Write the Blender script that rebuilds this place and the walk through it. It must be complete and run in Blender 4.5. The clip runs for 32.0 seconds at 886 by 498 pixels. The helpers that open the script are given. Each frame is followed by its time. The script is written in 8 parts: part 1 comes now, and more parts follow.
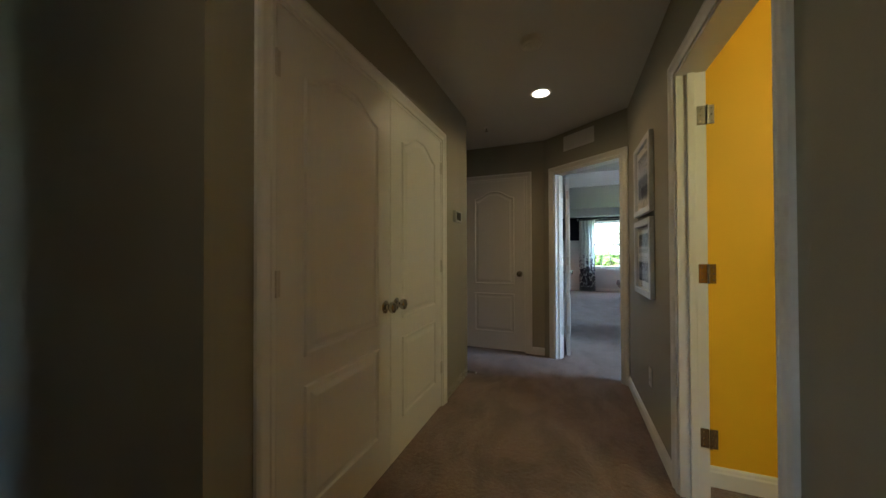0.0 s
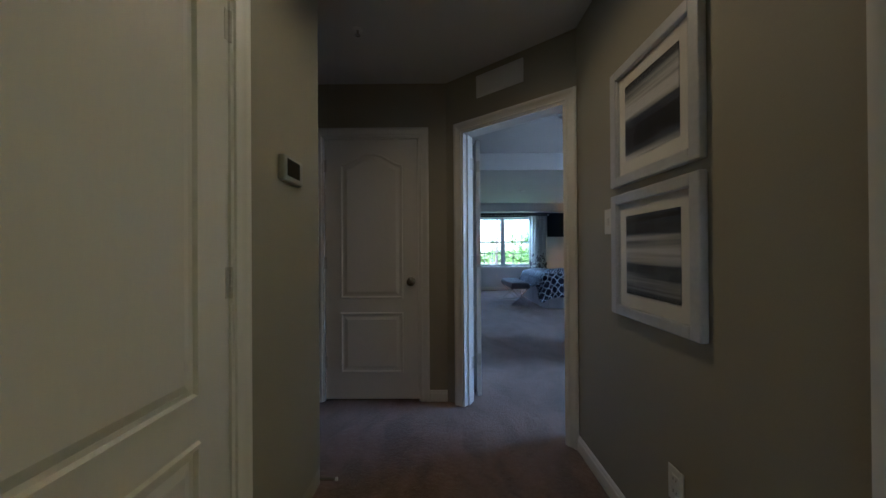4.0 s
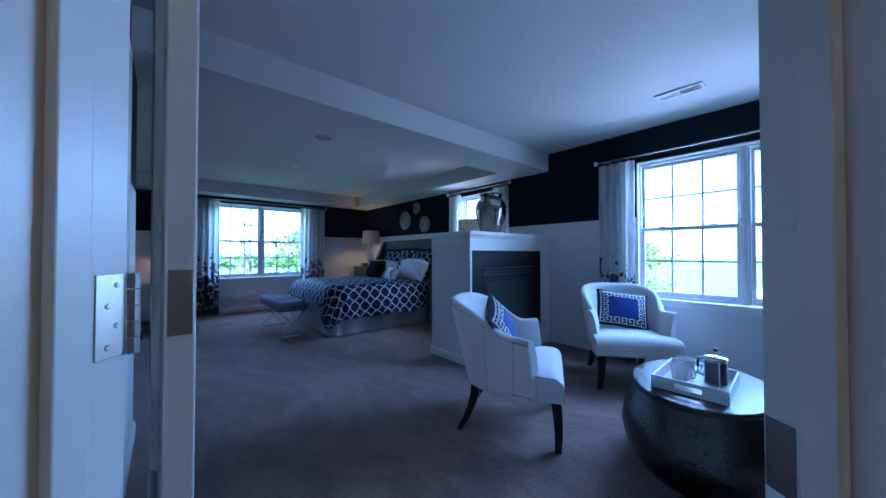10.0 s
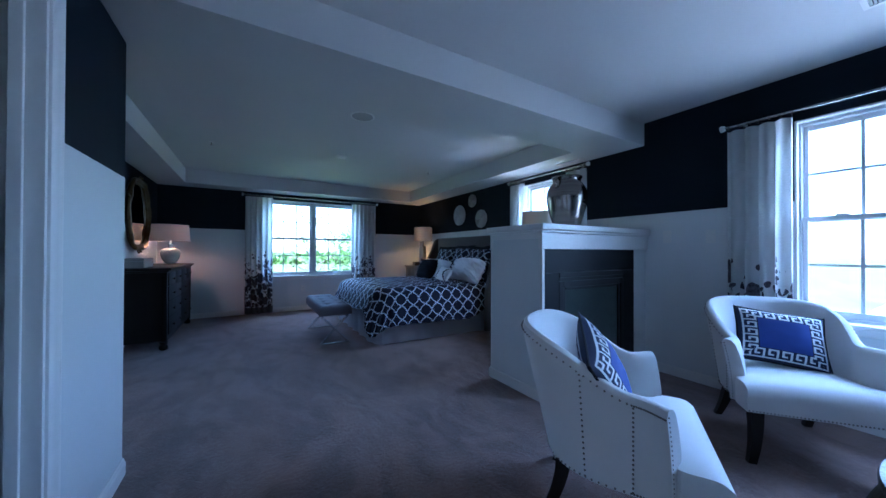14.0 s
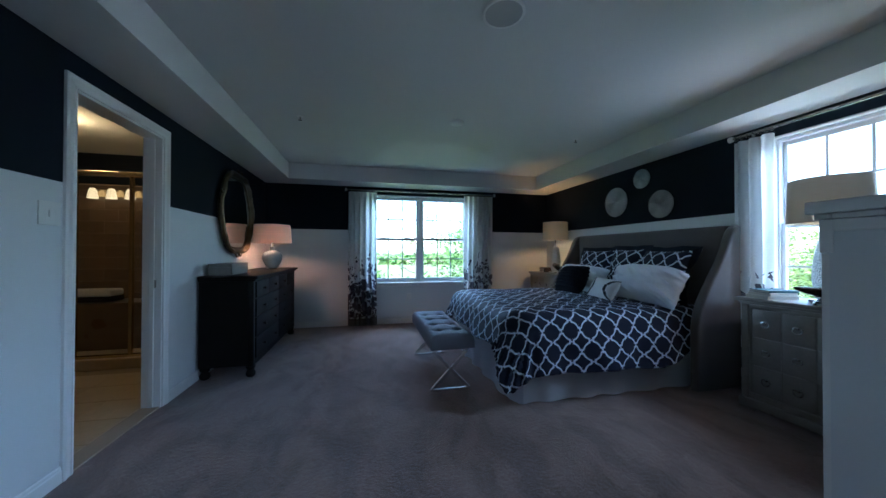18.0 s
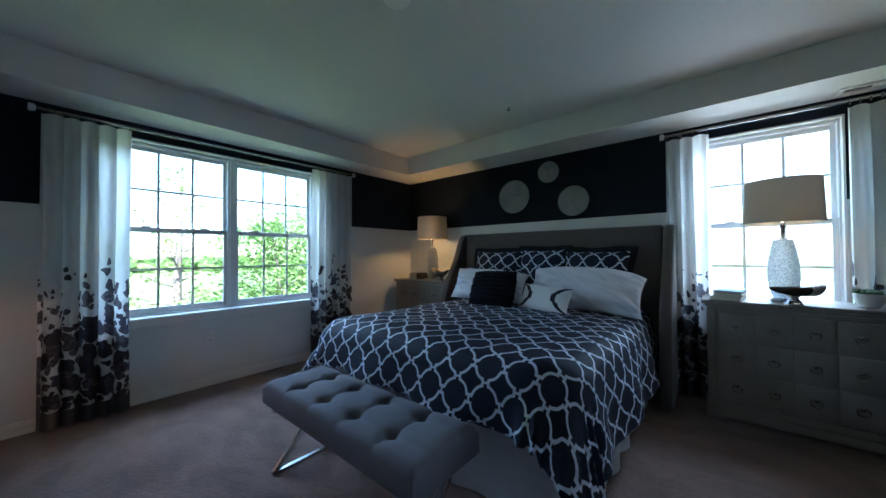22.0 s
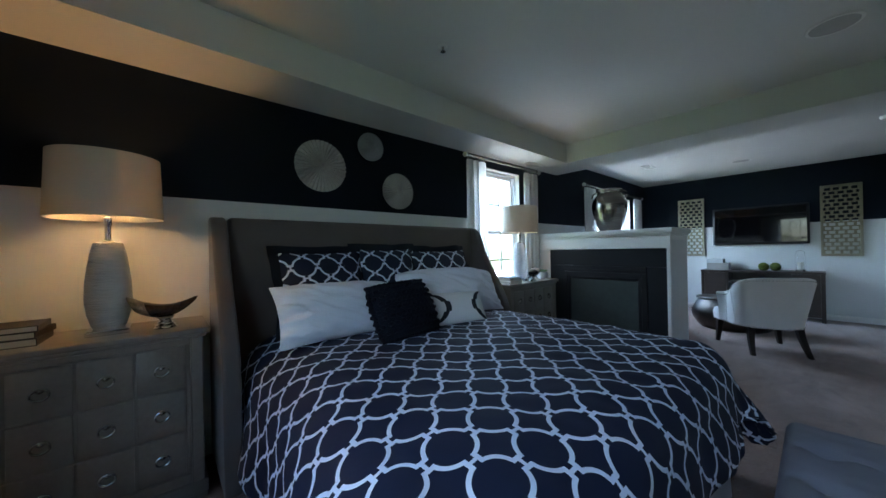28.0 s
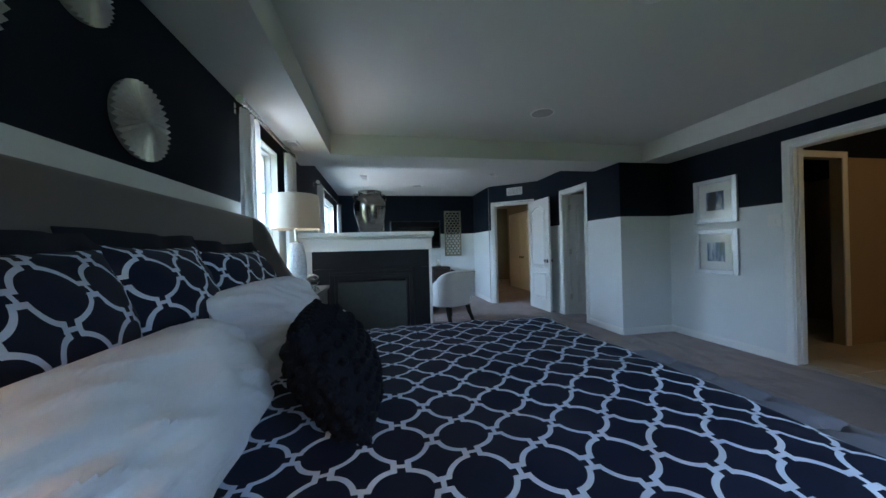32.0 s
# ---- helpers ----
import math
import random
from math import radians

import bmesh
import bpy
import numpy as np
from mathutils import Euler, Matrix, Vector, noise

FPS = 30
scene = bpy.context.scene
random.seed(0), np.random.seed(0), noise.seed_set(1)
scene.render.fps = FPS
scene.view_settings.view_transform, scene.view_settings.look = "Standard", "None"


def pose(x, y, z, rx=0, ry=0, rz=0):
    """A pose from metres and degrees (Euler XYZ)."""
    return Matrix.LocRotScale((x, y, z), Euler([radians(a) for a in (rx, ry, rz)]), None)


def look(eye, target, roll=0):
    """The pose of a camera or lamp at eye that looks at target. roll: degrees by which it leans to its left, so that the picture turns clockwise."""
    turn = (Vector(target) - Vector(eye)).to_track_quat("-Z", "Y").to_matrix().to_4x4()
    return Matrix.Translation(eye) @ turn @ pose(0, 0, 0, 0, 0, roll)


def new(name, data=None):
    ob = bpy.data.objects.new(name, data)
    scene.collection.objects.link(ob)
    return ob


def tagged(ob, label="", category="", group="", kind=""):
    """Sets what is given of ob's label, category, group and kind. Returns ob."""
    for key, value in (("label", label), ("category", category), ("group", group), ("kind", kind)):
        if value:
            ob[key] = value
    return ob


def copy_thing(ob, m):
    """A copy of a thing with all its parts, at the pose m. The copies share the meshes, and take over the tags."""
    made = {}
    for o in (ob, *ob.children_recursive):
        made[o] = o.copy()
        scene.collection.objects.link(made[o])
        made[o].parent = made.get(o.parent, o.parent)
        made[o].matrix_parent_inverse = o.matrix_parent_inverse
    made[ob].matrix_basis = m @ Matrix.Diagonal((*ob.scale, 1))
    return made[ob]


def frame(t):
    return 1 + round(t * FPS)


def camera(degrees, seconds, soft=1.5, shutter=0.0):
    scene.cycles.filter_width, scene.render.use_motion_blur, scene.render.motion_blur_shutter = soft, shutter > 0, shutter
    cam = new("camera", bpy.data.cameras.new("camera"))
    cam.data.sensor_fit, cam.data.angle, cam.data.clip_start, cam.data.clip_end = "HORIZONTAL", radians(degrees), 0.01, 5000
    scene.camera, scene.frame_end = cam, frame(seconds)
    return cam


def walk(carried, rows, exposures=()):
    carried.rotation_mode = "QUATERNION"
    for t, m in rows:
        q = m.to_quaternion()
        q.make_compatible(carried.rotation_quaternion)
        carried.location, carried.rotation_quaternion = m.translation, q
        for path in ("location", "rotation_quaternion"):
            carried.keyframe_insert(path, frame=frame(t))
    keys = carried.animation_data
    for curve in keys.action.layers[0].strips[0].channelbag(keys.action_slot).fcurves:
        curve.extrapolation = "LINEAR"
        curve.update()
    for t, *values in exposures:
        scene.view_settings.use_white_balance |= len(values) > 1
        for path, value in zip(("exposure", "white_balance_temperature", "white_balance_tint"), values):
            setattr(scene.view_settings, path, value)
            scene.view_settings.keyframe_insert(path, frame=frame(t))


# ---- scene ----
cam = camera(107.6, 32.0)
PATH = [
    (0, (0.684, 0.811, 1.174), (-0.04, 2.675, 1.196), -0.2),
    (0.5, (0.637, 0.94, 1.172), (0.121, 2.872, 1.19), -0.2),
    (1, (0.581, 1.087, 1.156), (0.248, 3.059, 1.178), -0.2),
    (1.5, (0.533, 1.241, 1.152), (0.348, 3.233, 1.172), -0.3),
    (2, (0.479, 1.395, 1.147), (0.419, 3.394, 1.17), -0.3),
    (2.5, (0.463, 1.575, 1.155), (0.444, 3.575, 1.174), -0.3),
    (3, (0.45, 1.766, 1.157), (0.432, 3.766, 1.178), -0.4),
    (3.5, (0.424, 1.969, 1.154), (0.408, 3.968, 1.17), -0.4),
    (4, (0.393, 2.177, 1.16), (0.392, 4.177, 1.168), -0.4),
    (4.5, (0.381, 2.4, 1.158), (0.39, 4.4, 1.16), -0.4),
    (6.5, (0.35, 3.213, 1.163), (0.441, 5.21, 1.17), -0.2),
    (7, (0.369, 3.357, 1.166), (0.705, 5.328, 1.176), -0.1),
    (7.5, (0.415, 3.517, 1.164), (1.002, 5.429, 1.177), -0.1),
    (8, (0.469, 3.664, 1.163), (1.246, 5.507, 1.178), -0.4),
    (8.5, (0.517, 3.809, 1.166), (1.462, 5.572, 1.182), -0.2),
    (9, (0.561, 3.948, 1.15), (1.635, 5.635, 1.174), 0.1),
    (9.5, (0.608, 4.058, 1.144), (1.8, 5.664, 1.17), 0.0),
    (10, (0.657, 4.16, 1.137), (1.954, 5.681, 1.167), -0.0),
    (10.5, (0.732, 4.213, 1.137), (2.088, 5.682, 1.168), 0.1),
    (11, (0.751, 4.276, 1.143), (2.137, 5.717, 1.172), -0.0),
    (11.5, (0.798, 4.319, 1.148), (2.181, 5.763, 1.176), -0.0),
    (12, (0.807, 4.355, 1.148), (2.191, 5.798, 1.177), -0.0),
    (12.5, (0.832, 4.403, 1.131), (2.219, 5.844, 1.16), 0.1),
    (13, (0.877, 4.462, 1.136), (2.238, 5.927, 1.153), -0.0),
    (13.5, (0.965, 4.554, 1.137), (2.179, 6.143, 1.154), 0.1),
    (14, (1.068, 4.722, 1.153), (2.087, 6.443, 1.167), 0.2),
    (14.5, (1.159, 4.908, 1.167), (1.973, 6.734, 1.177), 0.3),
    (15, (1.251, 5.091, 1.158), (1.915, 6.977, 1.178), 0.3),
    (15.5, (1.326, 5.261, 1.187), (1.847, 7.192, 1.189), 0.2),
    (17.5, (1.326, 6.001, 1.195), (1.712, 7.964, 1.2), 0.2),
    (18, (1.286, 6.195, 1.174), (1.733, 8.144, 1.193), 0.1),
    (18.5, (1.244, 6.415, 1.177), (1.827, 8.328, 1.193), -0.0),
    (19, (1.227, 6.638, 1.181), (1.952, 8.501, 1.2), 0.0),
    (19.5, (1.206, 6.875, 1.183), (2.057, 8.685, 1.204), -0.1),
    (20, (1.196, 7.106, 1.199), (2.165, 8.856, 1.211), -0.2),
    (20.5, (1.181, 7.354, 1.18), (2.285, 9.022, 1.208), 0.1),
    (21, (1.153, 7.582, 1.165), (2.404, 9.143, 1.197), -0.2),
    (21.5, (1.111, 7.816, 1.172), (2.51, 9.245, 1.2), -0.3),
    (22, (1.053, 8.065, 1.17), (2.584, 9.351, 1.203), -0.3),
    (22.5, (1.013, 8.32, 1.174), (2.657, 9.459, 1.205), -0.3),
    (23, (0.97, 8.573, 1.17), (2.717, 9.546, 1.2), -0.0),
    (23.5, (0.967, 8.816, 1.205), (2.812, 9.588, 1.215), -0.6),
    (24, (1.007, 9.014, 1.202), (2.934, 9.55, 1.203), -0.7),
    (24.5, (1.062, 9.254, 1.219), (3.044, 9.519, 1.205), -0.6),
    (25, (1.131, 9.485, 1.225), (3.131, 9.492, 1.205), -0.5),
    (25.5, (1.259, 9.755, 1.2), (3.243, 9.498, 1.21), -0.8),
    (27.5, (1.845, 10.635, 1.208), (3.536, 9.568, 1.212), -1.1),
    (28, (2.068, 10.744, 1.193), (3.58, 9.434, 1.201), -1.1),
    (28.5, (2.257, 10.787, 1.182), (3.604, 9.309, 1.19), -1.2),
    (29, (2.461, 10.811, 1.154), (3.666, 9.215, 1.165), -1.2),
    (29.5, (2.706, 10.807, 1.138), (3.757, 9.105, 1.15), -1.2),
    (30, (2.943, 10.806, 1.117), (3.813, 9.005, 1.136), -1.2),
    (30.5, (3.197, 10.796, 1.143), (3.846, 8.905, 1.151), -1.1),
    (31, (3.389, 10.757, 1.163), (3.732, 8.787, 1.164), -1.3),
    (31.5, (3.51, 10.692, 1.159), (3.465, 8.692, 1.162), -1.4),
    (32, (3.532, 10.675, 1.175), (3.161, 8.709, 1.172), -1.5),
]
LIGHT = [(0, 3.52, 5700, 7), (2, 3.32, 5450, 7), (4, 3.0, 4780, 10), (7, 3.02, 4200, 12), (8, 2.92, 4100, 13), (9, 2.95, 4000, 14), (10, 2.90, 4080, 15), (12, 2.96, 4180, 15), (15, 2.98, 4450, 13), (18, 2.97, 4850, 7), (20, 3.0, 5050, 5), (22, 3.0, 5200, 5), (25, 3.0, 5350, 5), (28, 2.88, 5500, 8), (30, 2.72, 5950, 8), (31, 2.86, 5800, 9), (32, 2.98, 5500, 9)]
walk(cam, [(t, look(eye, target, roll)) for t, eye, target, roll in PATH], LIGHT)

# ---- world and sun ----
sky = bpy.data.worlds.new("sky")
scene.world = sky
sky.use_nodes = True
_n = sky.node_tree.nodes
_bg = _n["Background"]
_st = _n.new("ShaderNodeTexSky")
_st.sky_type = "NISHITA"
_st.sun_disc = False
_st.sun_elevation = radians(52)
_st.sun_rotation = radians(212)
_st.air_density, _st.dust_density, _st.ozone_density = 1.2, 1.0, 2.5
sky.node_tree.links.new(_st.outputs[0], _bg.inputs[0])
_bg.inputs[1].default_value = 0.15
sun = new("sun", bpy.data.lights.new("sun", "SUN"))
sun.data.energy, sun.data.angle, sun.data.color = 4.5, radians(0.5), (1.0, 0.95, 0.88)
_az, _el = radians(212), radians(52)
_to = Vector((math.sin(_az) * math.cos(_el), math.cos(_az) * math.cos(_el), math.sin(_el)))
sun.matrix_world = look(_to * 50, (0, 0, 0))


def bulb(name, place, power, colour, size=0.04):
    ob = new(name, bpy.data.lights.new(name, "POINT"))
    ob.data.energy, ob.data.color, ob.data.shadow_soft_size = power, colour, size
    ob.location = place
    return ob


WARM = (1.0, 0.51, 0.16)
bulb("bulb_lamp_north", (4.25, 10.935, 1.46), 1.15, WARM)
bulb("bulb_lamp_south", (4.25, 7.71, 1.46), 0.28, WARM)
bulb("bulb_lamp_dresser", (0.05, 10.86, 1.375), 1.55, (1.0, 0.46, 0.24))
bulb("bulb_yellow_room", (2.45, 1.55, 1.95), 2.85, (1.0, 0.86, 0.36), 0.1)
bulb("bulb_bath", (-1.55, 9.95, 2.32), 1.5, (1.0, 0.62, 0.25), 0.1)
spot = new("bulb_hall_can", bpy.data.lights.new("bulb_hall_can", "SPOT"))
spot.data.energy, spot.data.color, spot.data.spot_size, spot.data.spot_blend = 2.55, (1.0, 0.64, 0.26), radians(165), 1.0
spot.data.shadow_soft_size = 0.06
spot.location = (0.48, 3.506, 2.44)

spot = new("bulb_stair_can", bpy.data.lights.new("bulb_stair_can", "SPOT"))
spot.data.energy, spot.data.color, spot.data.spot_size, spot.data.spot_blend = 0.75, (1.0, 0.68, 0.34), radians(165), 1.0
spot.data.shadow_soft_size = 0.06
spot.location = (0.22, 0.90, 2.44)


def sky_fill_lamp(name, place, toward, wide, high, power):
    """Added area lamp outside above a window, leaning in to boost sky light."""
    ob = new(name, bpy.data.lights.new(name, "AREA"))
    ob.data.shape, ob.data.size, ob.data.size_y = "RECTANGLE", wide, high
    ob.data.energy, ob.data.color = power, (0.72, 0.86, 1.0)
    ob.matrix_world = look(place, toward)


# Three added lamps that brighten the bedroom beyond what the sky gives.
sky_fill_lamp("sky_fill_north", (2.18, 13.1, 3.1), (2.10, 8.8, 0.8), 2.4, 1.4, 22.5)
sky_fill_lamp("sky_fill_bedside", (6.0, 7.74, 2.9), (1.8, 7.70, 0.9), 1.2, 1.4, 33)
sky_fill_lamp("sky_fill_sitting", (5.8, 4.6, 2.55), (0.8, 4.9, 1.0), 2.6, 1.4, 38)

# ---- materials ----
def tree_of(name):
    m = bpy.data.materials.new(name)
    m.use_nodes = True
    t = m.node_tree
    return m, t, t.nodes["Principled BSDF"]


def node(t, kind, **values):
    n = t.nodes.new(kind)
    for k, v in values.items():
        if k.startswith("in_"):
            n.inputs[int(k[3:])].default_value = v
    return n


def coords(t, generated=False):
    return t.nodes.new("ShaderNodeTexCoord").outputs["Object"]


def noise_tex(t, vec, scale, detail=4.0, rough=0.55):
    n = t.nodes.new("ShaderNodeTexNoise")
    n.inputs["Scale"].default_value, n.inputs["Detail"].default_value, n.inputs["Roughness"].default_value = scale, detail, rough
    t.links.new(vec, n.inputs["Vector"])
    return n.outputs["Fac"]


def math_node(t, op, a, b=None, c=None, clamp=False):
    n = t.nodes.new("ShaderNodeMath")
    n.operation, n.use_clamp = op, clamp
    for i, v in enumerate((a, b, c)):
        if v is None:
            continue
        if isinstance(v, (int, float)):
            n.inputs[i].default_value = v
        else:
            t.links.new(v, n.inputs[i])
    return n.outputs[0]


def blend(t, fac, a, b):
    n = t.nodes.new("ShaderNodeMix")
    n.data_type = "RGBA"
    for i, v in ((0, fac), (6, a), (7, b)):
        if isinstance(v, (int, float)):
            n.inputs[i].default_value = v
        elif isinstance(v, tuple):
            n.inputs[i].default_value = (*v, 1.0)[:4]
        else:
            t.links.new(v, n.inputs[i])
    return n.outputs[2]


def ramp(t, v, lo, hi):
    n = t.nodes.new("ShaderNodeMapRange")
    n.inputs[1].default_value, n.inputs[2].default_value = lo, hi
    t.links.new(v, n.inputs[0])
    return n.outputs[0]


def shade(col, k):
    return tuple(min(1.0, c * k) for c in col)


def bump_to(t, b, height, strength, distance=0.002):
    n = t.nodes.new("ShaderNodeBump")
    n.inputs["Strength"].default_value, n.inputs["Distance"].default_value = strength, distance
    t.links.new(height, n.inputs["Height"])
    t.links.new(n.outputs[0], b.inputs["Normal"])


def surface(name, col, rough=0.6, metal=0.0, var=0.12, big=1.5, fine=60.0, bump=0.15, dist=0.002, sheen=0.0, stretch=None, per_piece=0.0, spec=0.5):
    """A plain material with slow and fine variation of colour, gloss and relief."""
    m, t, b = tree_of(name)
    v = coords(t)
    if stretch:
        mp = t.nodes.new("ShaderNodeMapping")
        mp.inputs["Scale"].default_value = stretch
        t.links.new(v, mp.inputs[0])
        v = mp.outputs[0]
    slow, quick = noise_tex(t, v, big, 3), noise_tex(t, v, fine, 4)
    f = math_node(t, "ADD", math_node(t, "MULTIPLY", slow, 0.6), math_node(t, "MULTIPLY", quick, 0.4))
    f = ramp(t, f, 0.3, 0.7)
    c = blend(t, f, shade(col, 1 - var), shade(col, 1 + var))
    if per_piece:
        info = t.nodes.new("ShaderNodeObjectInfo")
        hs = t.nodes.new("ShaderNodeHueSaturation")
        t.links.new(ramp(t, info.outputs["Random"], 0.0, 1.0), hs.inputs["Fac"])
        hs.inputs["Value"].default_value = 1 - per_piece
        t.links.new(c, hs.inputs["Color"])
        c = hs.outputs[0]
    t.links.new(c, b.inputs["Base Color"])
    r = t.nodes.new("ShaderNodeMapRange")
    r.inputs[3].default_value, r.inputs[4].default_value = max(0.02, rough - 0.08), min(1.0, rough + 0.08)
    t.links.new(slow, r.inputs[0])
    t.links.new(r.outputs[0], b.inputs["Roughness"])
    b.inputs["Metallic"].default_value = metal
    b.inputs["Specular IOR Level"].default_value = spec
    if sheen:
        b.inputs["Sheen Weight"].default_value = sheen
    if bump:
        bump_to(t, b, quick, bump, dist)
    return m


M_WHITE_WALL = surface("white_wall_paint", (0.70, 0.71, 0.70), 0.55, var=0.03, fine=220, bump=0.12)
M_NAVY_WALL = surface("navy_wall_paint", (0.0075, 0.0115, 0.020), 0.7, var=0.1, fine=220, bump=0.12, spec=0.15)
M_HALL_WALL = surface("greige_hall_paint", (0.335, 0.314, 0.246), 0.6, var=0.04, fine=220, bump=0.12)
M_YELLOW = surface("yellow_room_paint", (0.83, 0.475, 0.001), 0.6, var=0.03, fine=220, bump=0.1)
M_CEIL = surface("white_ceiling_paint", (0.64, 0.635, 0.60), 0.8, var=0.03, fine=160, bump=0.2)
M_TRIM = surface("white_trim_paint", (0.78, 0.77, 0.74), 0.32, var=0.03, fine=40, bump=0.03)
M_DOOR = surface("white_door_paint", (0.74, 0.73, 0.70), 0.36, var=0.03, fine=90, bump=0.06, stretch=(1, 1, 0.08))
M_NICKEL = surface("brushed_nickel", (0.46, 0.44, 0.405), 0.22, 1.0, var=0.08, fine=150, bump=0.05)
M_SATIN = surface("satin_nickel", (0.60, 0.58, 0.54), 0.40, 1.0, var=0.06, fine=150, bump=0.03)
M_NAIL = surface("aged_nickel_nailhead", (0.20, 0.185, 0.165), 0.35, 1.0, var=0.2, fine=150, bump=0.0)
M_CHROME = surface("polished_chrome", (0.75, 0.75, 0.76), 0.1, 1.0, var=0.05, fine=60, bump=0.0)
M_VINYL = surface("white_window_vinyl", (0.78, 0.79, 0.80), 0.4, var=0.02, fine=40, bump=0.02)
M_PLASTIC = surface("white_plastic", (0.75, 0.74, 0.70), 0.4, var=0.03, fine=30, bump=0.0)
M_BLACK = surface("black_satin", (0.012, 0.012, 0.013), 0.35, var=0.2, fine=60, bump=0.03)
M_DARKWOOD = surface("dark_stained_wood", (0.010, 0.007, 0.0055), 0.42, spec=0.3, var=0.35, big=3, fine=25, bump=0.1, stretch=(8, 8, 1))
M_DRESSER = surface("black_brown_stained_wood", (0.0075, 0.0055, 0.005), 0.6, var=0.35, big=3, fine=25, bump=0.1, stretch=(8, 8, 1), spec=0.18)
M_GREYWOOD = surface("silver_grey_painted_wood", (0.265, 0.238, 0.20), 0.45, 0.2, var=0.15, big=4, fine=50, bump=0.08)
M_LINEN_GREY = surface("grey_linen_upholstery", (0.108, 0.091, 0.080), 0.85, var=0.12, big=6, fine=420, bump=0.3, sheen=0.3)
M_BENCH = surface("slate_grey_fabric", (0.165, 0.162, 0.188), 0.8, var=0.12, big=6, fine=420, bump=0.25, sheen=0.0)
M_WHITE_FABRIC = surface("ivory_fabric", (0.72, 0.71, 0.69), 0.85, var=0.05, big=5, fine=350, bump=0.25, sheen=0.2)
M_WHITE_COTTON = surface("white_cotton", (0.80, 0.81, 0.86), 0.9, var=0.04, big=5, fine=420, bump=0.2, sheen=0.2)
M_CRUMPLED = surface("crumpled_white_cotton", (0.80, 0.81, 0.86), 0.9, var=0.04, big=5, fine=8, bump=0.75, dist=0.028, sheen=0.1, stretch=(0.7, 1.6, 1.0))
M_BLACK_KNIT = surface("black_knit", (0.006, 0.007, 0.012), 0.95, var=0.4, big=12, fine=90, bump=0.9, dist=0.01, sheen=0.0, spec=0.2)
M_NAVY_FABRIC = surface("royal_navy_fabric", (0.03, 0.05, 0.22), 0.85, var=0.1, fine=420, bump=0.2)
M_SHADE = None


def carpet():
    """Cut-pile carpet whose nap lies this way and that in brushed patches."""
    m, t, b = tree_of("brown_plush_carpet")
    v = coords(t)
    warp = t.nodes.new("ShaderNodeTexNoise")
    warp.inputs["Scale"].default_value, warp.inputs["Detail"].default_value = 1.1, 2
    t.links.new(v, warp.inputs["Vector"])
    add = t.nodes.new("ShaderNodeMixRGB")
    add.blend_type = "LINEAR_LIGHT"
    add.inputs[0].default_value = 0.35
    t.links.new(v, add.inputs[1])
    t.links.new(warp.outputs["Color"], add.inputs[2])
    mp = t.nodes.new("ShaderNodeMapping")
    mp.inputs["Scale"].default_value, mp.inputs["Rotation"].default_value = (1.0, 0.42, 1.0), (0, 0, radians(28))
    t.links.new(add.outputs[0], mp.inputs[0])
    nap, slow, quick = noise_tex(t, mp.outputs[0], 6.5, 3, 0.55), noise_tex(t, v, 1.3, 3), noise_tex(t, v, 260, 3)
    tuft = noise_tex(t, v, 46, 3, 0.65)
    f = math_node(t, "ADD", math_node(t, "MULTIPLY", ramp(t, nap, 0.40, 0.60), 0.52), math_node(t, "MULTIPLY", ramp(t, slow, 0.35, 0.65), 0.18))
    f = math_node(t, "ADD", f, math_node(t, "MULTIPLY", ramp(t, tuft, 0.36, 0.64), 0.30))
    c = blend(t, f, (0.092, 0.056, 0.044), (0.275, 0.182, 0.145))
    c = blend(t, math_node(t, "MULTIPLY", ramp(t, quick, 0.3, 0.7), 0.4), c, (0.245, 0.172, 0.145))
    t.links.new(c, b.inputs["Base Color"])
    b.inputs["Roughness"].default_value = 1.0
    b.inputs["Specular IOR Level"].default_value = 0.1
    b.inputs["Sheen Weight"].default_value = 0.35
    h = math_node(t, "ADD", math_node(t, "ADD", math_node(t, "MULTIPLY", quick, 0.35), nap), math_node(t, "MULTIPLY", tuft, 0.7))
    bump_to(t, b, h, 0.9, 0.014)
    return m


M_CARPET = carpet()


def glass(name, tint=(1, 1, 1)):
    m, t, b = tree_of(name)
    out = t.nodes["Material Output"]
    tr, gl = t.nodes.new("ShaderNodeBsdfTransparent"), t.nodes.new("ShaderNodeBsdfGlossy")
    tr.inputs[0].default_value = (*tint, 1)
    gl.inputs["Roughness"].default_value = 0.02
    lw = t.nodes.new("ShaderNodeLayerWeight")
    lw.inputs["Blend"].default_value = 0.5
    p5 = math_node(t, "POWER", lw.outputs["Facing"], 5.0)
    fac = math_node(t, "ADD", 0.025, math_node(t, "MULTIPLY", p5, 0.45))
    mx = t.nodes.new("ShaderNodeMixShader")
    t.links.new(fac, mx.inputs[0])
    t.links.new(tr.outputs[0], mx.inputs[1])
    t.links.new(gl.outputs[0], mx.inputs[2])
    t.links.new(mx.outputs[0], out.inputs[0])
    return m


M_GLASS = glass("clear_glass")


def glow(name, col, strength):
    m, t, b = tree_of(name)
    b.inputs["Base Color"].default_value = (0.8, 0.8, 0.8, 1)
    b.inputs["Emission Color"].default_value = (*col, 1)
    b.inputs["Emission Strength"].default_value = strength
    return m


M_BULB = glow("lit_bulb", (1.0, 0.8, 0.55), 6.0)


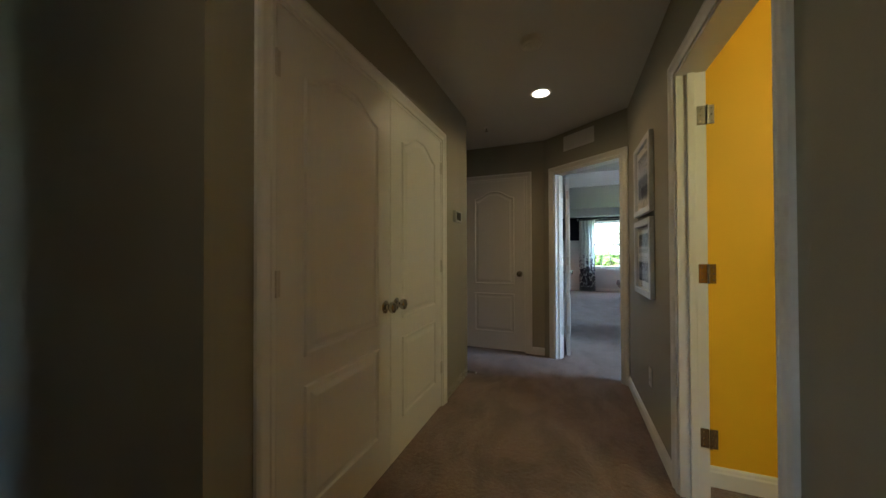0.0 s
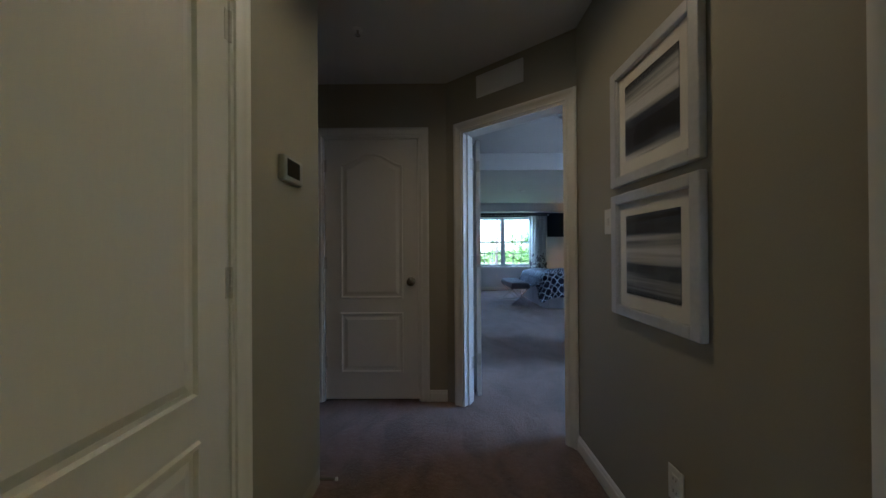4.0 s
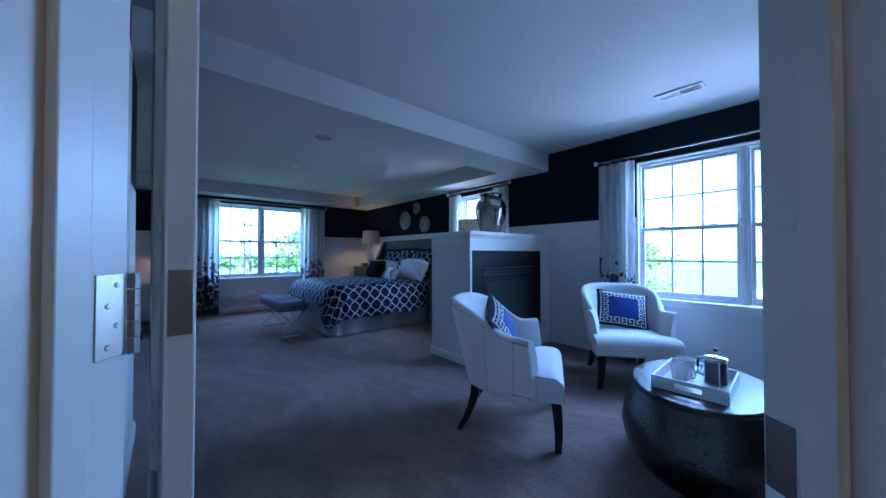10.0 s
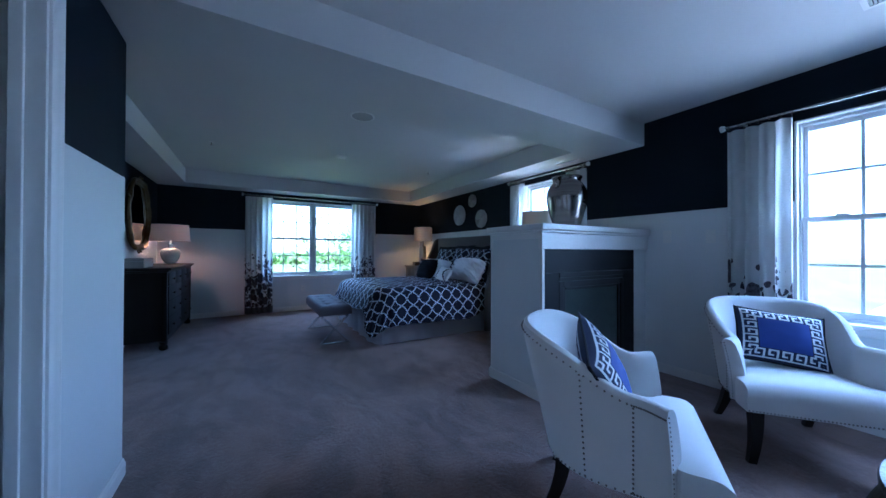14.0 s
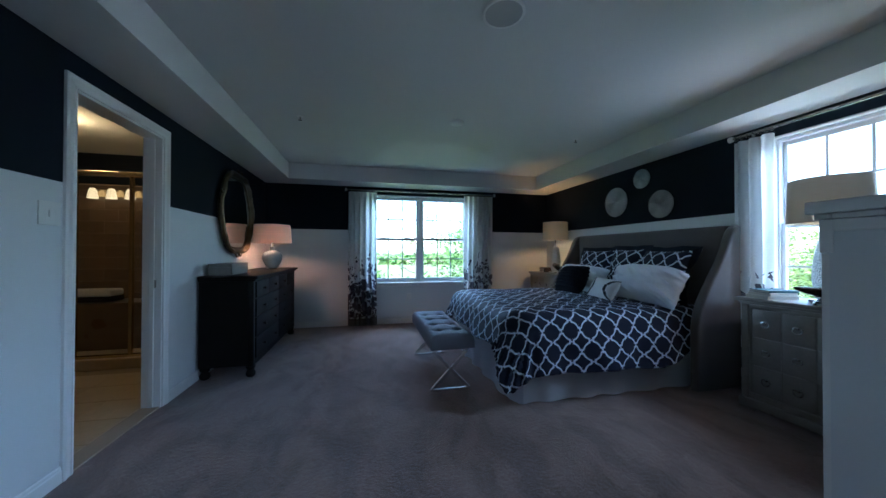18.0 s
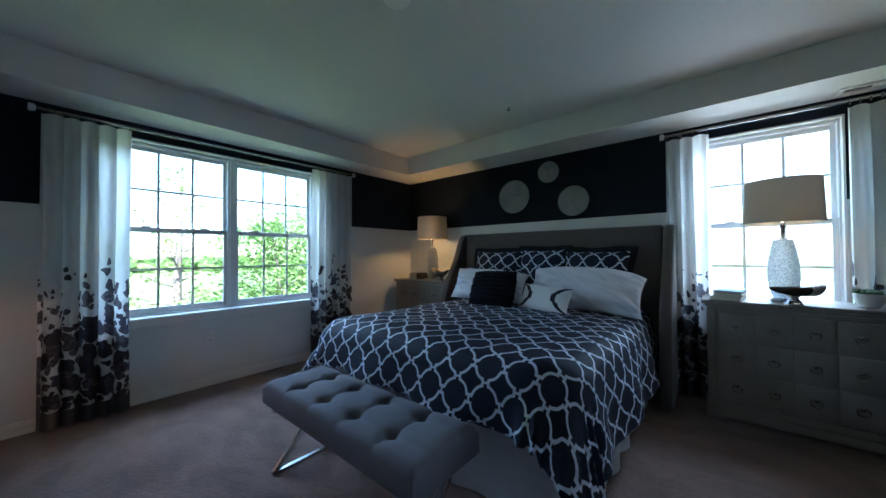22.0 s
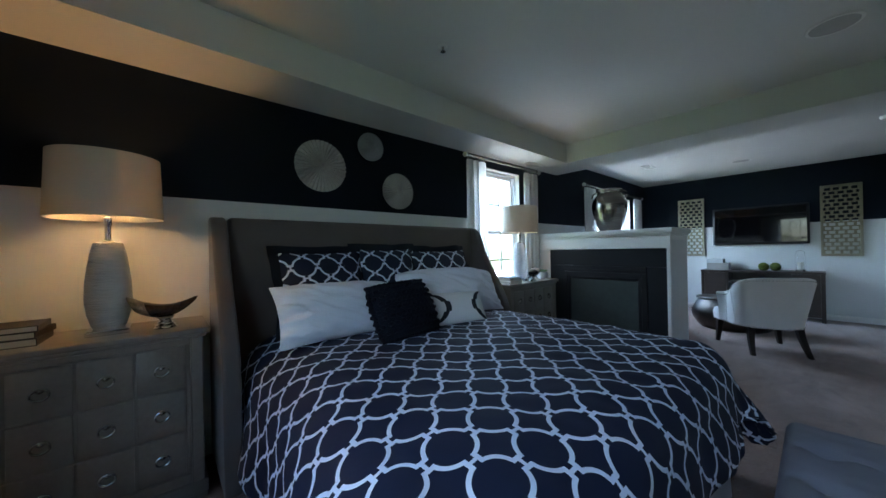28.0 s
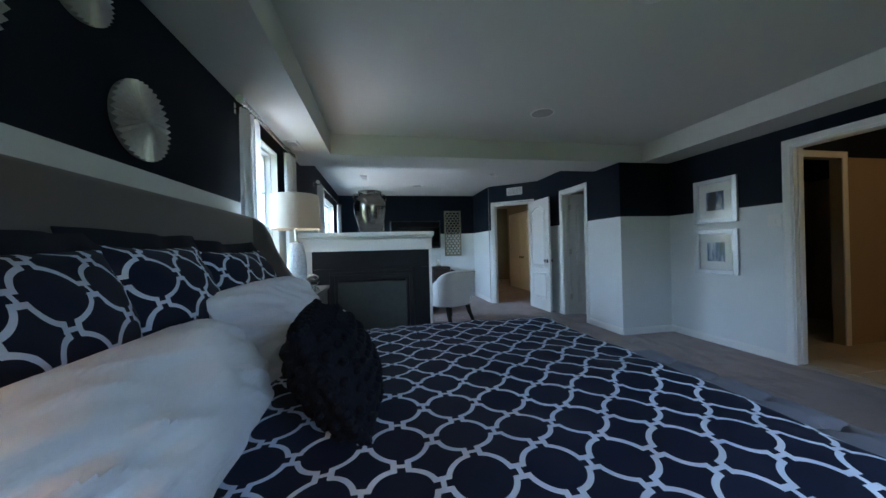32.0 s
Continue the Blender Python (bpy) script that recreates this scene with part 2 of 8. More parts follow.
def shade_cloth(name, col):
    """Lamp-shade linen: lets light through, so it glows from the bulb within."""
    m, t, b = tree_of(name)
    out = t.nodes["Material Output"]
    tl = t.nodes.new("ShaderNodeBsdfTranslucent")
    tl.inputs[0].default_value = (*col, 1)
    mx = t.nodes.new("ShaderNodeMixShader")
    mx.inputs[0].default_value = 0.22
    v = coords(t)
    q = noise_tex(t, v, 300, 3)
    t.links.new(blend(t, ramp(t, q, 0.3, 0.7), shade(col, 0.92), col), b.inputs["Base Color"])
    b.inputs["Roughness"].default_value = 0.9
    bump_to(t, b, q, 0.15, 0.001)
    t.links.new(b.outputs[0], mx.inputs[1])
    t.links.new(tl.outputs[0], mx.inputs[2])
    t.links.new(mx.outputs[0], out.inputs[0])
    return m


M_SHADE = shade_cloth("beige_linen_shade", (0.62, 0.56, 0.46))

# ---- builders ----
def part(name, bm, material, parent=None, label="", smooth=False):
    """Links a bmesh as one mesh object, under a thing or a part."""
    me = bpy.data.meshes.new(name)
    bm.normal_update()
    bm.to_mesh(me)
    bm.free()
    for m in material if isinstance(material, (list, tuple)) else [material]:
        me.materials.append(m)
    if smooth:
        me.shade_smooth()
        me.set_sharp_from_angle(angle=radians(40))
    ob = new(name, me)
    if parent:
        ob.parent = parent
    if label:
        ob["label"] = label
    return ob


def thing(name, place, label, category, group="", turn=0.0, kind=""):
    ob = new(name)
    ob.empty_display_size = 0.1
    ob.matrix_basis = pose(*place, 0, 0, turn)
    return tagged(ob, label, category, group, kind)


def box(bm, x0, x1, y0, y1, z0, z1, m=None, bevel=0.0, seg=2, mat=0):
    vs = [bm.verts.new((x, y, z)) for z in (z0, z1) for y in (y0, y1) for x in (x0, x1)]
    fs = [bm.faces.new([vs[i] for i in q]) for q in ((0, 2, 3, 1), (4, 5, 7, 6), (0, 1, 5, 4), (2, 6, 7, 3), (0, 4, 6, 2), (1, 3, 7, 5))]
    for f in fs:
        f.material_index = mat
    out = vs
    if bevel:
        r = bmesh.ops.bevel(bm, geom=list({e for f in fs for e in f.edges}), offset=bevel, segments=seg, affect="EDGES", profile=0.5)
        out = list({v for f in r["faces"] for v in f.verts} | {v for v in vs if v.is_valid})
        for f in {f for v in out for f in v.link_faces}:
            f.material_index = mat
    if m is not None:
        bmesh.ops.transform(bm, matrix=m, verts=out)
    return out


def boxed(x0, x1, y0, y1, z0, z1, bevel=0.0, seg=2, m=None):
    bm = bmesh.new()
    box(bm, x0, x1, y0, y1, z0, z1, m, bevel, seg)
    return bm


def lathe(profile, steps=32, m=None, bm=None, cap=True, sx=1.0, sy=1.0):
    """A turned body from (radius, height) pairs."""
    bm = bm or bmesh.new()
    rings = []
    for r, z in profile:
        rings.append([bm.verts.new((r * sx * math.cos(2 * math.pi * i / steps), r * sy * math.sin(2 * math.pi * i / steps), z)) for i in range(steps)])
    for a, b in zip(rings, rings[1:]):
        for i in range(steps):
            j = (i + 1) % steps
            bm.faces.new((a[i], a[j], b[j], b[i]))
    if cap:
        bm.faces.new(list(reversed(rings[0])))
        bm.faces.new(rings[-1])
    if m is not None:
        bmesh.ops.transform(bm, matrix=m, verts=[v for r in rings for v in r])
    return bm


def tube(path, radius, steps=10, closed=False, bm=None, squash=1.0):
    """A round bar along points; radius may be a list."""
    bm = bm or bmesh.new()
    pts = [Vector(p) for p in path]
    n, rings = len(pts), []
    for i, p in enumerate(pts):
        a, b = (pts[i - 1], pts[(i + 1) % n]) if closed else (pts[max(i - 1, 0)], pts[min(i + 1, n - 1)])
        d = (b - a).normalized()
        up = Vector((0, 0, 1)) if abs(d.z) < 0.95 else Vector((1, 0, 0))
        u = d.cross(up).normalized()
        v = u.cross(d)
        r = radius[i] if isinstance(radius, (list, tuple)) else radius
        rings.append([bm.verts.new(p + u * (r * math.cos(2 * math.pi * k / steps)) + v * (r * squash * math.sin(2 * math.pi * k / steps))) for k in range(steps)])
    for i in range(n if closed else n - 1):
        a, b = rings[i], rings[(i + 1) % n]
        for k in range(steps):
            l = (k + 1) % steps
            bm.faces.new((a[k], a[l], b[l], b[k]))
    if not closed:
        bm.faces.new(list(reversed(rings[0])))
        bm.faces.new(rings[-1])
    bmesh.ops.recalc_face_normals(bm, faces=bm.faces[:])
    return bm


def prism(outline, z0, z1, m=None, bm=None):
    """An upright block over a plan outline."""
    bm = bm or bmesh.new()
    lo, hi = [bm.verts.new((x, y, z0)) for x, y in outline], [bm.verts.new((x, y, z1)) for x, y in outline]
    n = len(outline)
    for i in range(n):
        bm.faces.new((lo[i], lo[(i + 1) % n], hi[(i + 1) % n], hi[i]))
    bm.faces.new(list(reversed(lo)))
    bm.faces.new(hi)
    bmesh.ops.recalc_face_normals(bm, faces=bm.faces[:])
    if m is not None:
        bmesh.ops.transform(bm, matrix=m, verts=lo + hi)
    return bm


# ---- the setting ----
CEIL, SOFFIT, BAND = 2.45, 2.225, 1.527
XE, YN, XW, YS = 4.48, 11.58, -0.24, 2.95


def wall(name, length, thick, openings, materials, pick, m, label, top=CEIL, split=BAND):
    """A wall from 0 to length along x, thick along y; openings are (x0, x1, z0, z1)."""
    xs = sorted({0.0, length, *[v for o in openings for v in o[:2]]})
    zs = sorted({0.0, top, *([split] if split else []), *[v for o in openings for v in o[2:]]})
    bm = bmesh.new()
    inside = lambda x, z: 0 < x < length and 0 < z < top and not any(a < x < b and c < z < d for a, b, c, d in openings)
    grid = {}
    def v(x, y, z):
        k = (round(x, 5), round(y, 5), round(z, 5))
        if k not in grid:
            grid[k] = bm.verts.new(k)
        return grid[k]
    for x0, x1 in zip(xs, xs[1:]):
        for z0, z1 in zip(zs, zs[1:]):
            cx, cz = (x0 + x1) / 2, (z0 + z1) / 2
            if not inside(cx, cz):
                continue
            quads = [((x0, 0, z0), (x1, 0, z0), (x1, 0, z1), (x0, 0, z1)), ((x1, thick, z0), (x0, thick, z0), (x0, thick, z1), (x1, thick, z1))]
            if not inside(x0 - 1e-3, cz): quads.append(((x0, thick, z0), (x0, 0, z0), (x0, 0, z1), (x0, thick, z1)))
            if not inside(x1 + 1e-3, cz): quads.append(((x1, 0, z0), (x1, thick, z0), (x1, thick, z1), (x1, 0, z1)))
            if not inside(cx, z0 - 1e-3): quads.append(((x0, thick, z0), (x1, thick, z0), (x1, 0, z0), (x0, 0, z0)))
            if not inside(cx, z1 + 1e-3): quads.append(((x0, 0, z1), (x1, 0, z1), (x1, thick, z1), (x0, thick, z1)))
            for q in quads:
                f = bm.faces.new([v(*p) for p in q])
                c = f.calc_center_median()
                f.normal_update()
                f.material_index = pick(c, f.normal)
    ob = part(name, bm, materials)
    ob.matrix_basis = m
    return tagged(ob, label, "wall", kind="structure")


TWO_TONE = [M_WHITE_WALL, M_NAVY_WALL, M_HALL_WALL, M_YELLOW]
def room_only(c, n): return 1 if c.z > BAND else 0
def front_room(c, n):
    """The face at y = 0 is the bedroom's, the other one plain."""
    return 2 if n.y > 0.5 else (1 if c.z > BAND else 0)
def back_room(c, n): return 2 if n.y < -0.5 else (1 if c.z > BAND else 0)
def plain_hall(c, n): return 2
def plain_yellow(c, n): return 3

WIN_N = (1.314, 2.96, 0.66, 2.11)
WIN_S = (7.38, 8.17, 0.67, 2.11)
WIN_E = (3.75, 5.45, 0.67, 2.11)
DOOR_H = 2.045
# west to east along the north side (inner face at y = YN)
wall("wall_north", XE - XW + 0.30, 0.15, [(WIN_N[0] - XW + 0.15, WIN_N[1] - XW + 0.15, *WIN_N[2:])], TWO_TONE, room_only, pose(XW - 0.15, YN, 0), "north bedroom wall, white below and navy above")
# the east wall: local x runs along +y, local y to -x
wall("wall_east", YN - YS + 0.12, 0.15, [(YN - WIN_E[1], YN - WIN_E[0], *WIN_E[2:]), (YN - WIN_S[1], YN - WIN_S[0], *WIN_S[2:])], TWO_TONE, room_only,
     pose(XE, YN, 0, 0, 0, -90), "east bedroom wall, white below and navy above, with two windows")
BATH = (8.305, 9.075)
wall("wall_west", YN - 6.86, 0.12, [(BATH[0] - 6.86, BATH[1] - 6.86, 0, DOOR_H)], TWO_TONE, front_room, pose(XW, 6.86, 0, 0, 0, 90), "west bedroom wall, white below and navy above, with the bathroom doorway")
wall("wall_step", 0.505 - XW, 0.12, [], TWO_TONE, back_room, pose(XW, 6.88, 0), "short bedroom wall beside the closet, white below and navy above")
CLO = (5.635, 6.26)
wall("wall_closet", 6.88 - 4.80, 0.12, [(CLO[0] - 4.80, CLO[1] - 4.80, 0, DOOR_H)], TWO_TONE, front_room, pose(0.505, 4.80, 0, 0, 0, 90), "bedroom wall with the closet doorway, white below and navy above")
wall("wall_south", XE - 1.29, 0.12, [], TWO_TONE, lambda c, n: 3 if n.y < -0.5 else (1 if c.z > BAND else 0), pose(1.29, YS - 0.12, 0), "south bedroom wall behind the television, white below and navy above")
YEL = (1.865, 2.70)
wall("wall_hall_east", 4.10 + 1.60, 0.115, [(YEL[0] + 1.60, YEL[1] + 1.60, 0, DOOR_H)], TWO_TONE,
     lambda c, n: (2 if n.y > 0.5 or abs(n.y) < 0.5 else ((1 if c.z > BAND else 0) if c.x > 1.60 + YS - 0.06 else 3)), pose(1.29, -1.60, 0, 0, 0, 90), "hall wall with the doorway to the yellow room")
DIAG = Matrix.Translation((0.464, 4.645, 0)) @ Matrix.Rotation(math.atan2(-0.6337, 0.7735), 4, "Z")
DDR = (0.087, 0.858)
wall("wall_diagonal", 1.065, 0.12, [(DDR[0] + 0.10, DDR[1] + 0.10, 0, DOOR_H)], TWO_TONE, back_room, DIAG @ pose(-0.10, 0, 0), "angled wall with the bedroom doorway")
HD = (-0.545, 0.222)
wall("wall_hall_north", 0.47 + 3.0, 0.12, [(HD[0] + 3.0, HD[1] + 3.0, 0, DOOR_H)], TWO_TONE, plain_hall, pose(-3.0, 4.68, 0), "greige hall wall with a closed door", split=None)
CD = (1.60, 3.145)
wall("wall_hall_west", 3.80 - 1.39, 0.12, [(CD[0] - 1.39, CD[1] - 1.39, 0, DOOR_H)], TWO_TONE, plain_hall, pose(-0.23, 1.39, 0, 0, 0, 90), "greige hall wall with the double closet doors", split=None)
wall("wall_hall_return", 2.65, 0.12, [], TWO_TONE, plain_hall, pose(-3.0, 1.39, 0), "greige wall beside the stair hall", split=None)
wall("wall_hall_corridor", 2.65, 0.12, [], TWO_TONE, plain_hall, pose(-3.0, 3.68, 0), "greige wall of the side corridor", split=None)
wall("wall_hall_end", 6.4, 0.12, [], TWO_TONE, plain_hall, pose(-3.0, -1.60, 0, 0, 0, 90), "greige wall closing the hall", split=None)
wall("wall_hall_south", 4.3, 0.12, [(2.42, 2.90, 0.65, 2.12)], TWO_TONE, plain_hall, pose(-3.0, -1.72, 0), "greige wall behind the start of the hall", split=None)
wall("wall_hall_stub", 0.98, 0.12, [], TWO_TONE, plain_hall, pose(-0.95, 0.22, 0), "greige wall beside the way to the stair window", split=None)
wall("wall_hall_pier", 0.17, 0.16, [], TWO_TONE, plain_hall, pose(0.031, 0.21, 0), "greige end of the wall beside the stair window", split=None)
wall("wall_yellow_east", 4.5, 0.12, [], TWO_TONE, plain_yellow, pose(XE, -1.60, 0, 0, 0, 90), "yellow bedroom wall", split=None)
wall("wall_yellow_south", 3.3, 0.12, [], TWO_TONE, plain_yellow, pose(1.29, -1.72, 0), "yellow bedroom wall", split=None)

floor = part("floor", boxed(-3.1, XE, -1.7, YN, -0.2, 0.0), M_CARPET)
tagged(floor, "brown plush wall-to-wall carpet with brushed marks", "floor", kind="structure")
tagged(part("ceiling_hall", boxed(-3.1, 1.294, -1.7, 4.664, CEIL, CEIL + 0.1), M_CEIL), "plain white hall ceiling", "ceiling", kind="structure")
tagged(part("ceiling_yellow_room", boxed(1.294, XE + 0.15, -1.7, YS - 0.056, CEIL, CEIL + 0.1), M_CEIL), "plain white ceiling", "ceiling", kind="structure")
bm = bmesh.new()
box(bm, -3.1, XE + 0.15, 4.664, YN + 0.15, CEIL, CEIL + 0.1)
box(bm, 1.294, XE + 0.15, YS - 0.056, 4.664, CEIL, CEIL + 0.1)
tagged(part("ceiling_bedroom", bm, M_CEIL), "flat white bedroom ceiling", "ceiling", kind="structure")
TRAY = (0.17, 4.05, 7.005, 11.18)
bm = bmesh.new()
outer, inner = [(XW, 6.50), (XE, 6.50), (XE, YN), (XW, YN)], [(TRAY[0], TRAY[2]), (TRAY[1], TRAY[2]), (TRAY[1], TRAY[3]), (TRAY[0], TRAY[3])]
lo = [[bm.verts.new((x, y, SOFFIT)) for x, y in ring] for ring in (outer, inner)]
hi = [[bm.verts.new((x, y, CEIL)) for x, y in ring] for ring in (outer, inner)]
for i in range(4):
    j = (i + 1) % 4
    bm.faces.new((lo[0][i], lo[0][j], lo[1][j], lo[1][i]))
    bm.faces.new((lo[1][i], lo[1][j], hi[1][j], hi[1][i]))
    bm.faces.new((lo[0][i], lo[0][j], hi[0][j], hi[0][i]))
bmesh.ops.recalc_face_normals(bm, faces=bm.faces[:])
tagged(part("ceiling_soffit", bm, M_CEIL), "white dropped soffit and beam framing the tray ceiling", "ceiling", kind="structure")

# ---- doors, casings, baseboards, windows ----
def casing(name, width, height, m, label, depth=0.018, side=0.062, both=None):
    """A door's trim on one face: two mitred legs and a head of one moulded profile; x from 0 to width, the wall's face at y = 0, proud to -y."""
    ob = new(name)
    ob.matrix_basis = m
    tagged(ob, label, "door trim", kind="structure")
    k = depth / 0.018
    prof = [(-0.004, 0.0), (-0.004, 0.010), (0.0, 0.0125), (0.006, 0.0125), (0.010, 0.009), (0.014, 0.0095), (0.036, 0.0125), (0.041, 0.0165), (0.047, 0.018), (0.056, 0.018), (side, 0.014), (side, 0.0)]
    def bar(part_name, at):
        bm = bmesh.new()
        ends = [[bm.verts.new(at(u, -h * k, e)) for u, h in prof] for e in (0, 1)]
        n = len(prof)
        for i in range(n):
            bm.faces.new((ends[0][i], ends[1][i], ends[1][(i + 1) % n], ends[0][(i + 1) % n]))
        bm.faces.new(ends[0]), bm.faces.new(list(reversed(ends[1])))
        bmesh.ops.recalc_face_normals(bm, faces=bm.faces[:])
        part(part_name, bm, M_TRIM, ob, "", True)
    bar("side_trim", lambda u, y, e: (-u, y, (height + u) * e))
    bar("side_trim", lambda u, y, e: (width + u, y, (height + u) * e))
    bar("head_trim", lambda u, y, e: ((width + u) if e else -u, y, height + u))
    return ob


def jamb(name, width, height, thick, m, label):
    """The lining of an opening with its stop, from y = 0 to thick."""
    ob = new(name)
    ob.matrix_basis = m
    tagged(ob, label, "door frame", kind="structure")
    part("jamb_side", boxed(0.0, 0.018, -0.002, thick + 0.002, 0, height), M_TRIM, ob)
    part("jamb_side", boxed(width - 0.018, width, -0.002, thick + 0.002, 0, height), M_TRIM, ob)
    part("jamb_head", boxed(0.018, width - 0.018, -0.002, thick + 0.002, height - 0.018, height), M_TRIM, ob)
    part("stop", boxed(0.018, 0.030, thick * 0.35, thick * 0.62, 0, height - 0.018, 0.002), M_TRIM, ob)
    part("stop", boxed(width - 0.030, width - 0.018, thick * 0.35, thick * 0.62, 0, height - 0.018, 0.002), M_TRIM, ob)
    return ob


def panel_outline(x0, x1, z0, z1, arch, n=20):
    """A panel's edge; with arch, the top swells up to the middle in an ogee."""
    pts = [(x0, z0), (x1, z0)]
    if not arch:
        return pts + [(x1, z1), (x0, z1)]
    for i in range(n + 1):
        u = 1 - 2 * i / n
        k = min(1.0, max(0.0, (1 - abs(u)) / 0.85))
        pts.append(((x0 + x1) / 2 + u * (x1 - x0) / 2, z1 + arch * (0.5 - 0.5 * math.cos(math.pi * k))))
    return pts


def inset(pts, d):
    n, out = len(pts), []
    area = sum(pts[i][0] * pts[(i + 1) % n][1] - pts[(i + 1) % n][0] * pts[i][1] for i in range(n))
    s = 1 if area > 0 else -1
    for i in range(n):
        a, p, b = Vector(pts[i - 1]), Vector(pts[i]), Vector(pts[(i + 1) % n])
        e, f = (p - a).normalized(), (b - p).normalized()
        ne, nf = Vector((-e.y, e.x)) * s, Vector((-f.y, f.x)) * s
        k = (ne + nf)
        k = k / max(0.35, k.dot(ne))
        out.append((p.x + k.x * d, p.y + k.y * d))
    return out


def panel_mesh(pts, y, side):
    """A moulded raised panel on a door's face: a rising bead, a groove, and a raised field."""
    bm = bmesh.new()
    steps = [(0.0, 0.0), (0.005, 0.0105), (0.014, 0.0105), (0.020, 0.0012), (0.033, 0.0012), (0.056, 0.0095)]
    rings = []
    for d, h in steps:
        rings.append([bm.verts.new((x, y + side * h, z)) for x, z in inset(pts, d)])
    for a, b in zip(rings, rings[1:]):
        for i in range(len(a)):
            j = (i + 1) % len(a)
            bm.faces.new((a[i], a[j], b[j], b[i]))
    bm.faces.new(rings[-1])
    bmesh.ops.recalc_face_normals(bm, faces=bm.faces[:])
    if side < 0 and bm.faces[-1:] and rings:
        bm.faces.ensure_lookup_table()
        if bm.faces[-1].normal.y > 0:
            bmesh.ops.reverse_faces(bm, faces=bm.faces[:])
    elif side > 0:
        bm.faces.ensure_lookup_table()
        if bm.faces[-1].normal.y < 0:
            bmesh.ops.reverse_faces(bm, faces=bm.faces[:])
    return bm


def knob_mesh(side):
    prof = [(0.001, 0.0), (0.030, 0.0), (0.032, 0.004), (0.026, 0.008), (0.013, 0.012), (0.012, 0.022), (0.018, 0.027), (0.026, 0.034), (0.0285, 0.043), (0.026, 0.052), (0.016, 0.058), (0.001, 0.060)]
    return lathe([(r * 1.08, z * 1.1) for r, z in prof], 28, m=pose(0, 0, 0, 90 if side < 0 else -90, 0, 0))


def lever_mesh(side, way):
    bm = lathe([(0.001, 0.0), (0.031, 0.0), (0.031, 0.007), (0.012, 0.011), (0.011, 0.045), (0.001, 0.047)], 20, m=pose(0, 0, 0, 90 if side < 0 else -90, 0, 0))
    tube([(0, side * 0.042, 0), (way * 0.03, side * 0.045, 0), (way * 0.07, side * 0.046, 0.002), (way * 0.115, side * 0.044, -0.002)], [0.009, 0.009, 0.008, 0.007], 10, bm=bm)
    return bm


def door_leaf(name, width, height, m, label, knob_x=None, hinge_x=None, hinge_side=-1, faces=(-1, 1), knob_z=0.91, thick=0.035, arch=0.085):
    """A moulded two-panel door; hinge line at x = 0, from y = 0 to thick."""
    ob = new(name)
    ob.matrix_basis = m
    tagged(ob, label, "door", kind="structure")
    part("leaf", boxed(0.003, width - 0.003, 0, thick, 0.012, height, 0.003), M_DOOR, ob)
    ins = width * 0.165
    for side in faces:
        y = -0.0005 if side < 0 else thick + 0.0005
        part("panel", panel_mesh(panel_outline(ins, width - ins, 0.788, 1.845 - arch * 0.2, arch), y, side), M_DOOR, ob)
        part("panel", panel_mesh(panel_outline(ins, width - ins, 0.215, 0.683, 0), y, side), M_DOOR, ob)
    if knob_x is not None:
        for side in faces:
            k = part("door_knob", knob_mesh(side), M_NICKEL, ob, "brushed nickel door knob", True)
            k.location = (knob_x, 0 if side < 0 else thick, knob_z)
    return ob


def hinges(parent, x, y, wide=0.034, heights=(0.30, 1.07, 1.82), flip=1):
    for z in heights:
        bm = bmesh.new()
        box(bm, x - wide, x - 0.003, y - 0.0015, y + 0.0015, z - 0.045, z + 0.045, bevel=0.001, seg=1)
        box(bm, x + 0.003, x + wide, y - 0.0015, y + 0.0015, z - 0.045, z + 0.045, bevel=0.001, seg=1)
        for k in range(5):
            lathe([(0.0055, z - 0.046 + k * 0.0185), (0.0055, z - 0.046 + k * 0.0185 + 0.0172)], 10, m=Matrix.Translation((x, y - flip * 0.003, 0)), bm=bm)
        part("hinge", bm, M_SATIN, parent, "brushed nickel butt hinge")


# double closet doors in the hall's west wall
W = CD[1] - CD[0]
MC = pose(-0.23, CD[0], 0, 0, 0, 90)
casing("trim_closet_doors", W, DOOR_H, pose(-0.23, CD[1], 0, 0, 0, 90) @ pose(-W, 0, 0) , "white moulded trim round the double closet doors")
jamb("jamb_closet_doors", W, DOOR_H, 0.12, MC, "white lining of the double closet doorway")
half = W / 2 - 0.02
dl = door_leaf("door_1", half, 2.03, MC @ pose(0.019, 0.002, 0), "closed white two-panel closet door with arched top panel", half - 0.058, faces=(-1,), knob_z=0.885)
hinges(dl, 0.0, 0.0, 0.02)
dr = door_leaf("door_2", half, 2.03, MC @ pose(W / 2 + 0.001, 0.002, 0), "closed white two-panel closet door with arched top panel", 0.058, faces=(-1,), knob_z=0.885)
hinges(dr, half, 0.0, 0.02)

# the closed door at the hall's end
W = HD[1] - HD[0]
MH = pose(HD[0], 4.68, 0)
casing("trim_hall_door", W, DOOR_H, MH, "white moulded trim round the closed hall door")
jamb("jamb_hall_door", W, DOOR_H, 0.12, MH, "white lining of the closed hall door")
dh = door_leaf("door_3", W - 0.04, 2.03, MH @ pose(0.02, 0.012, 0), "closed white two-panel hall door with arched top panel", W - 0.10, faces=(-1,), knob_z=0.92)
hinges(dh, 0.0, 0.0, 0.018)

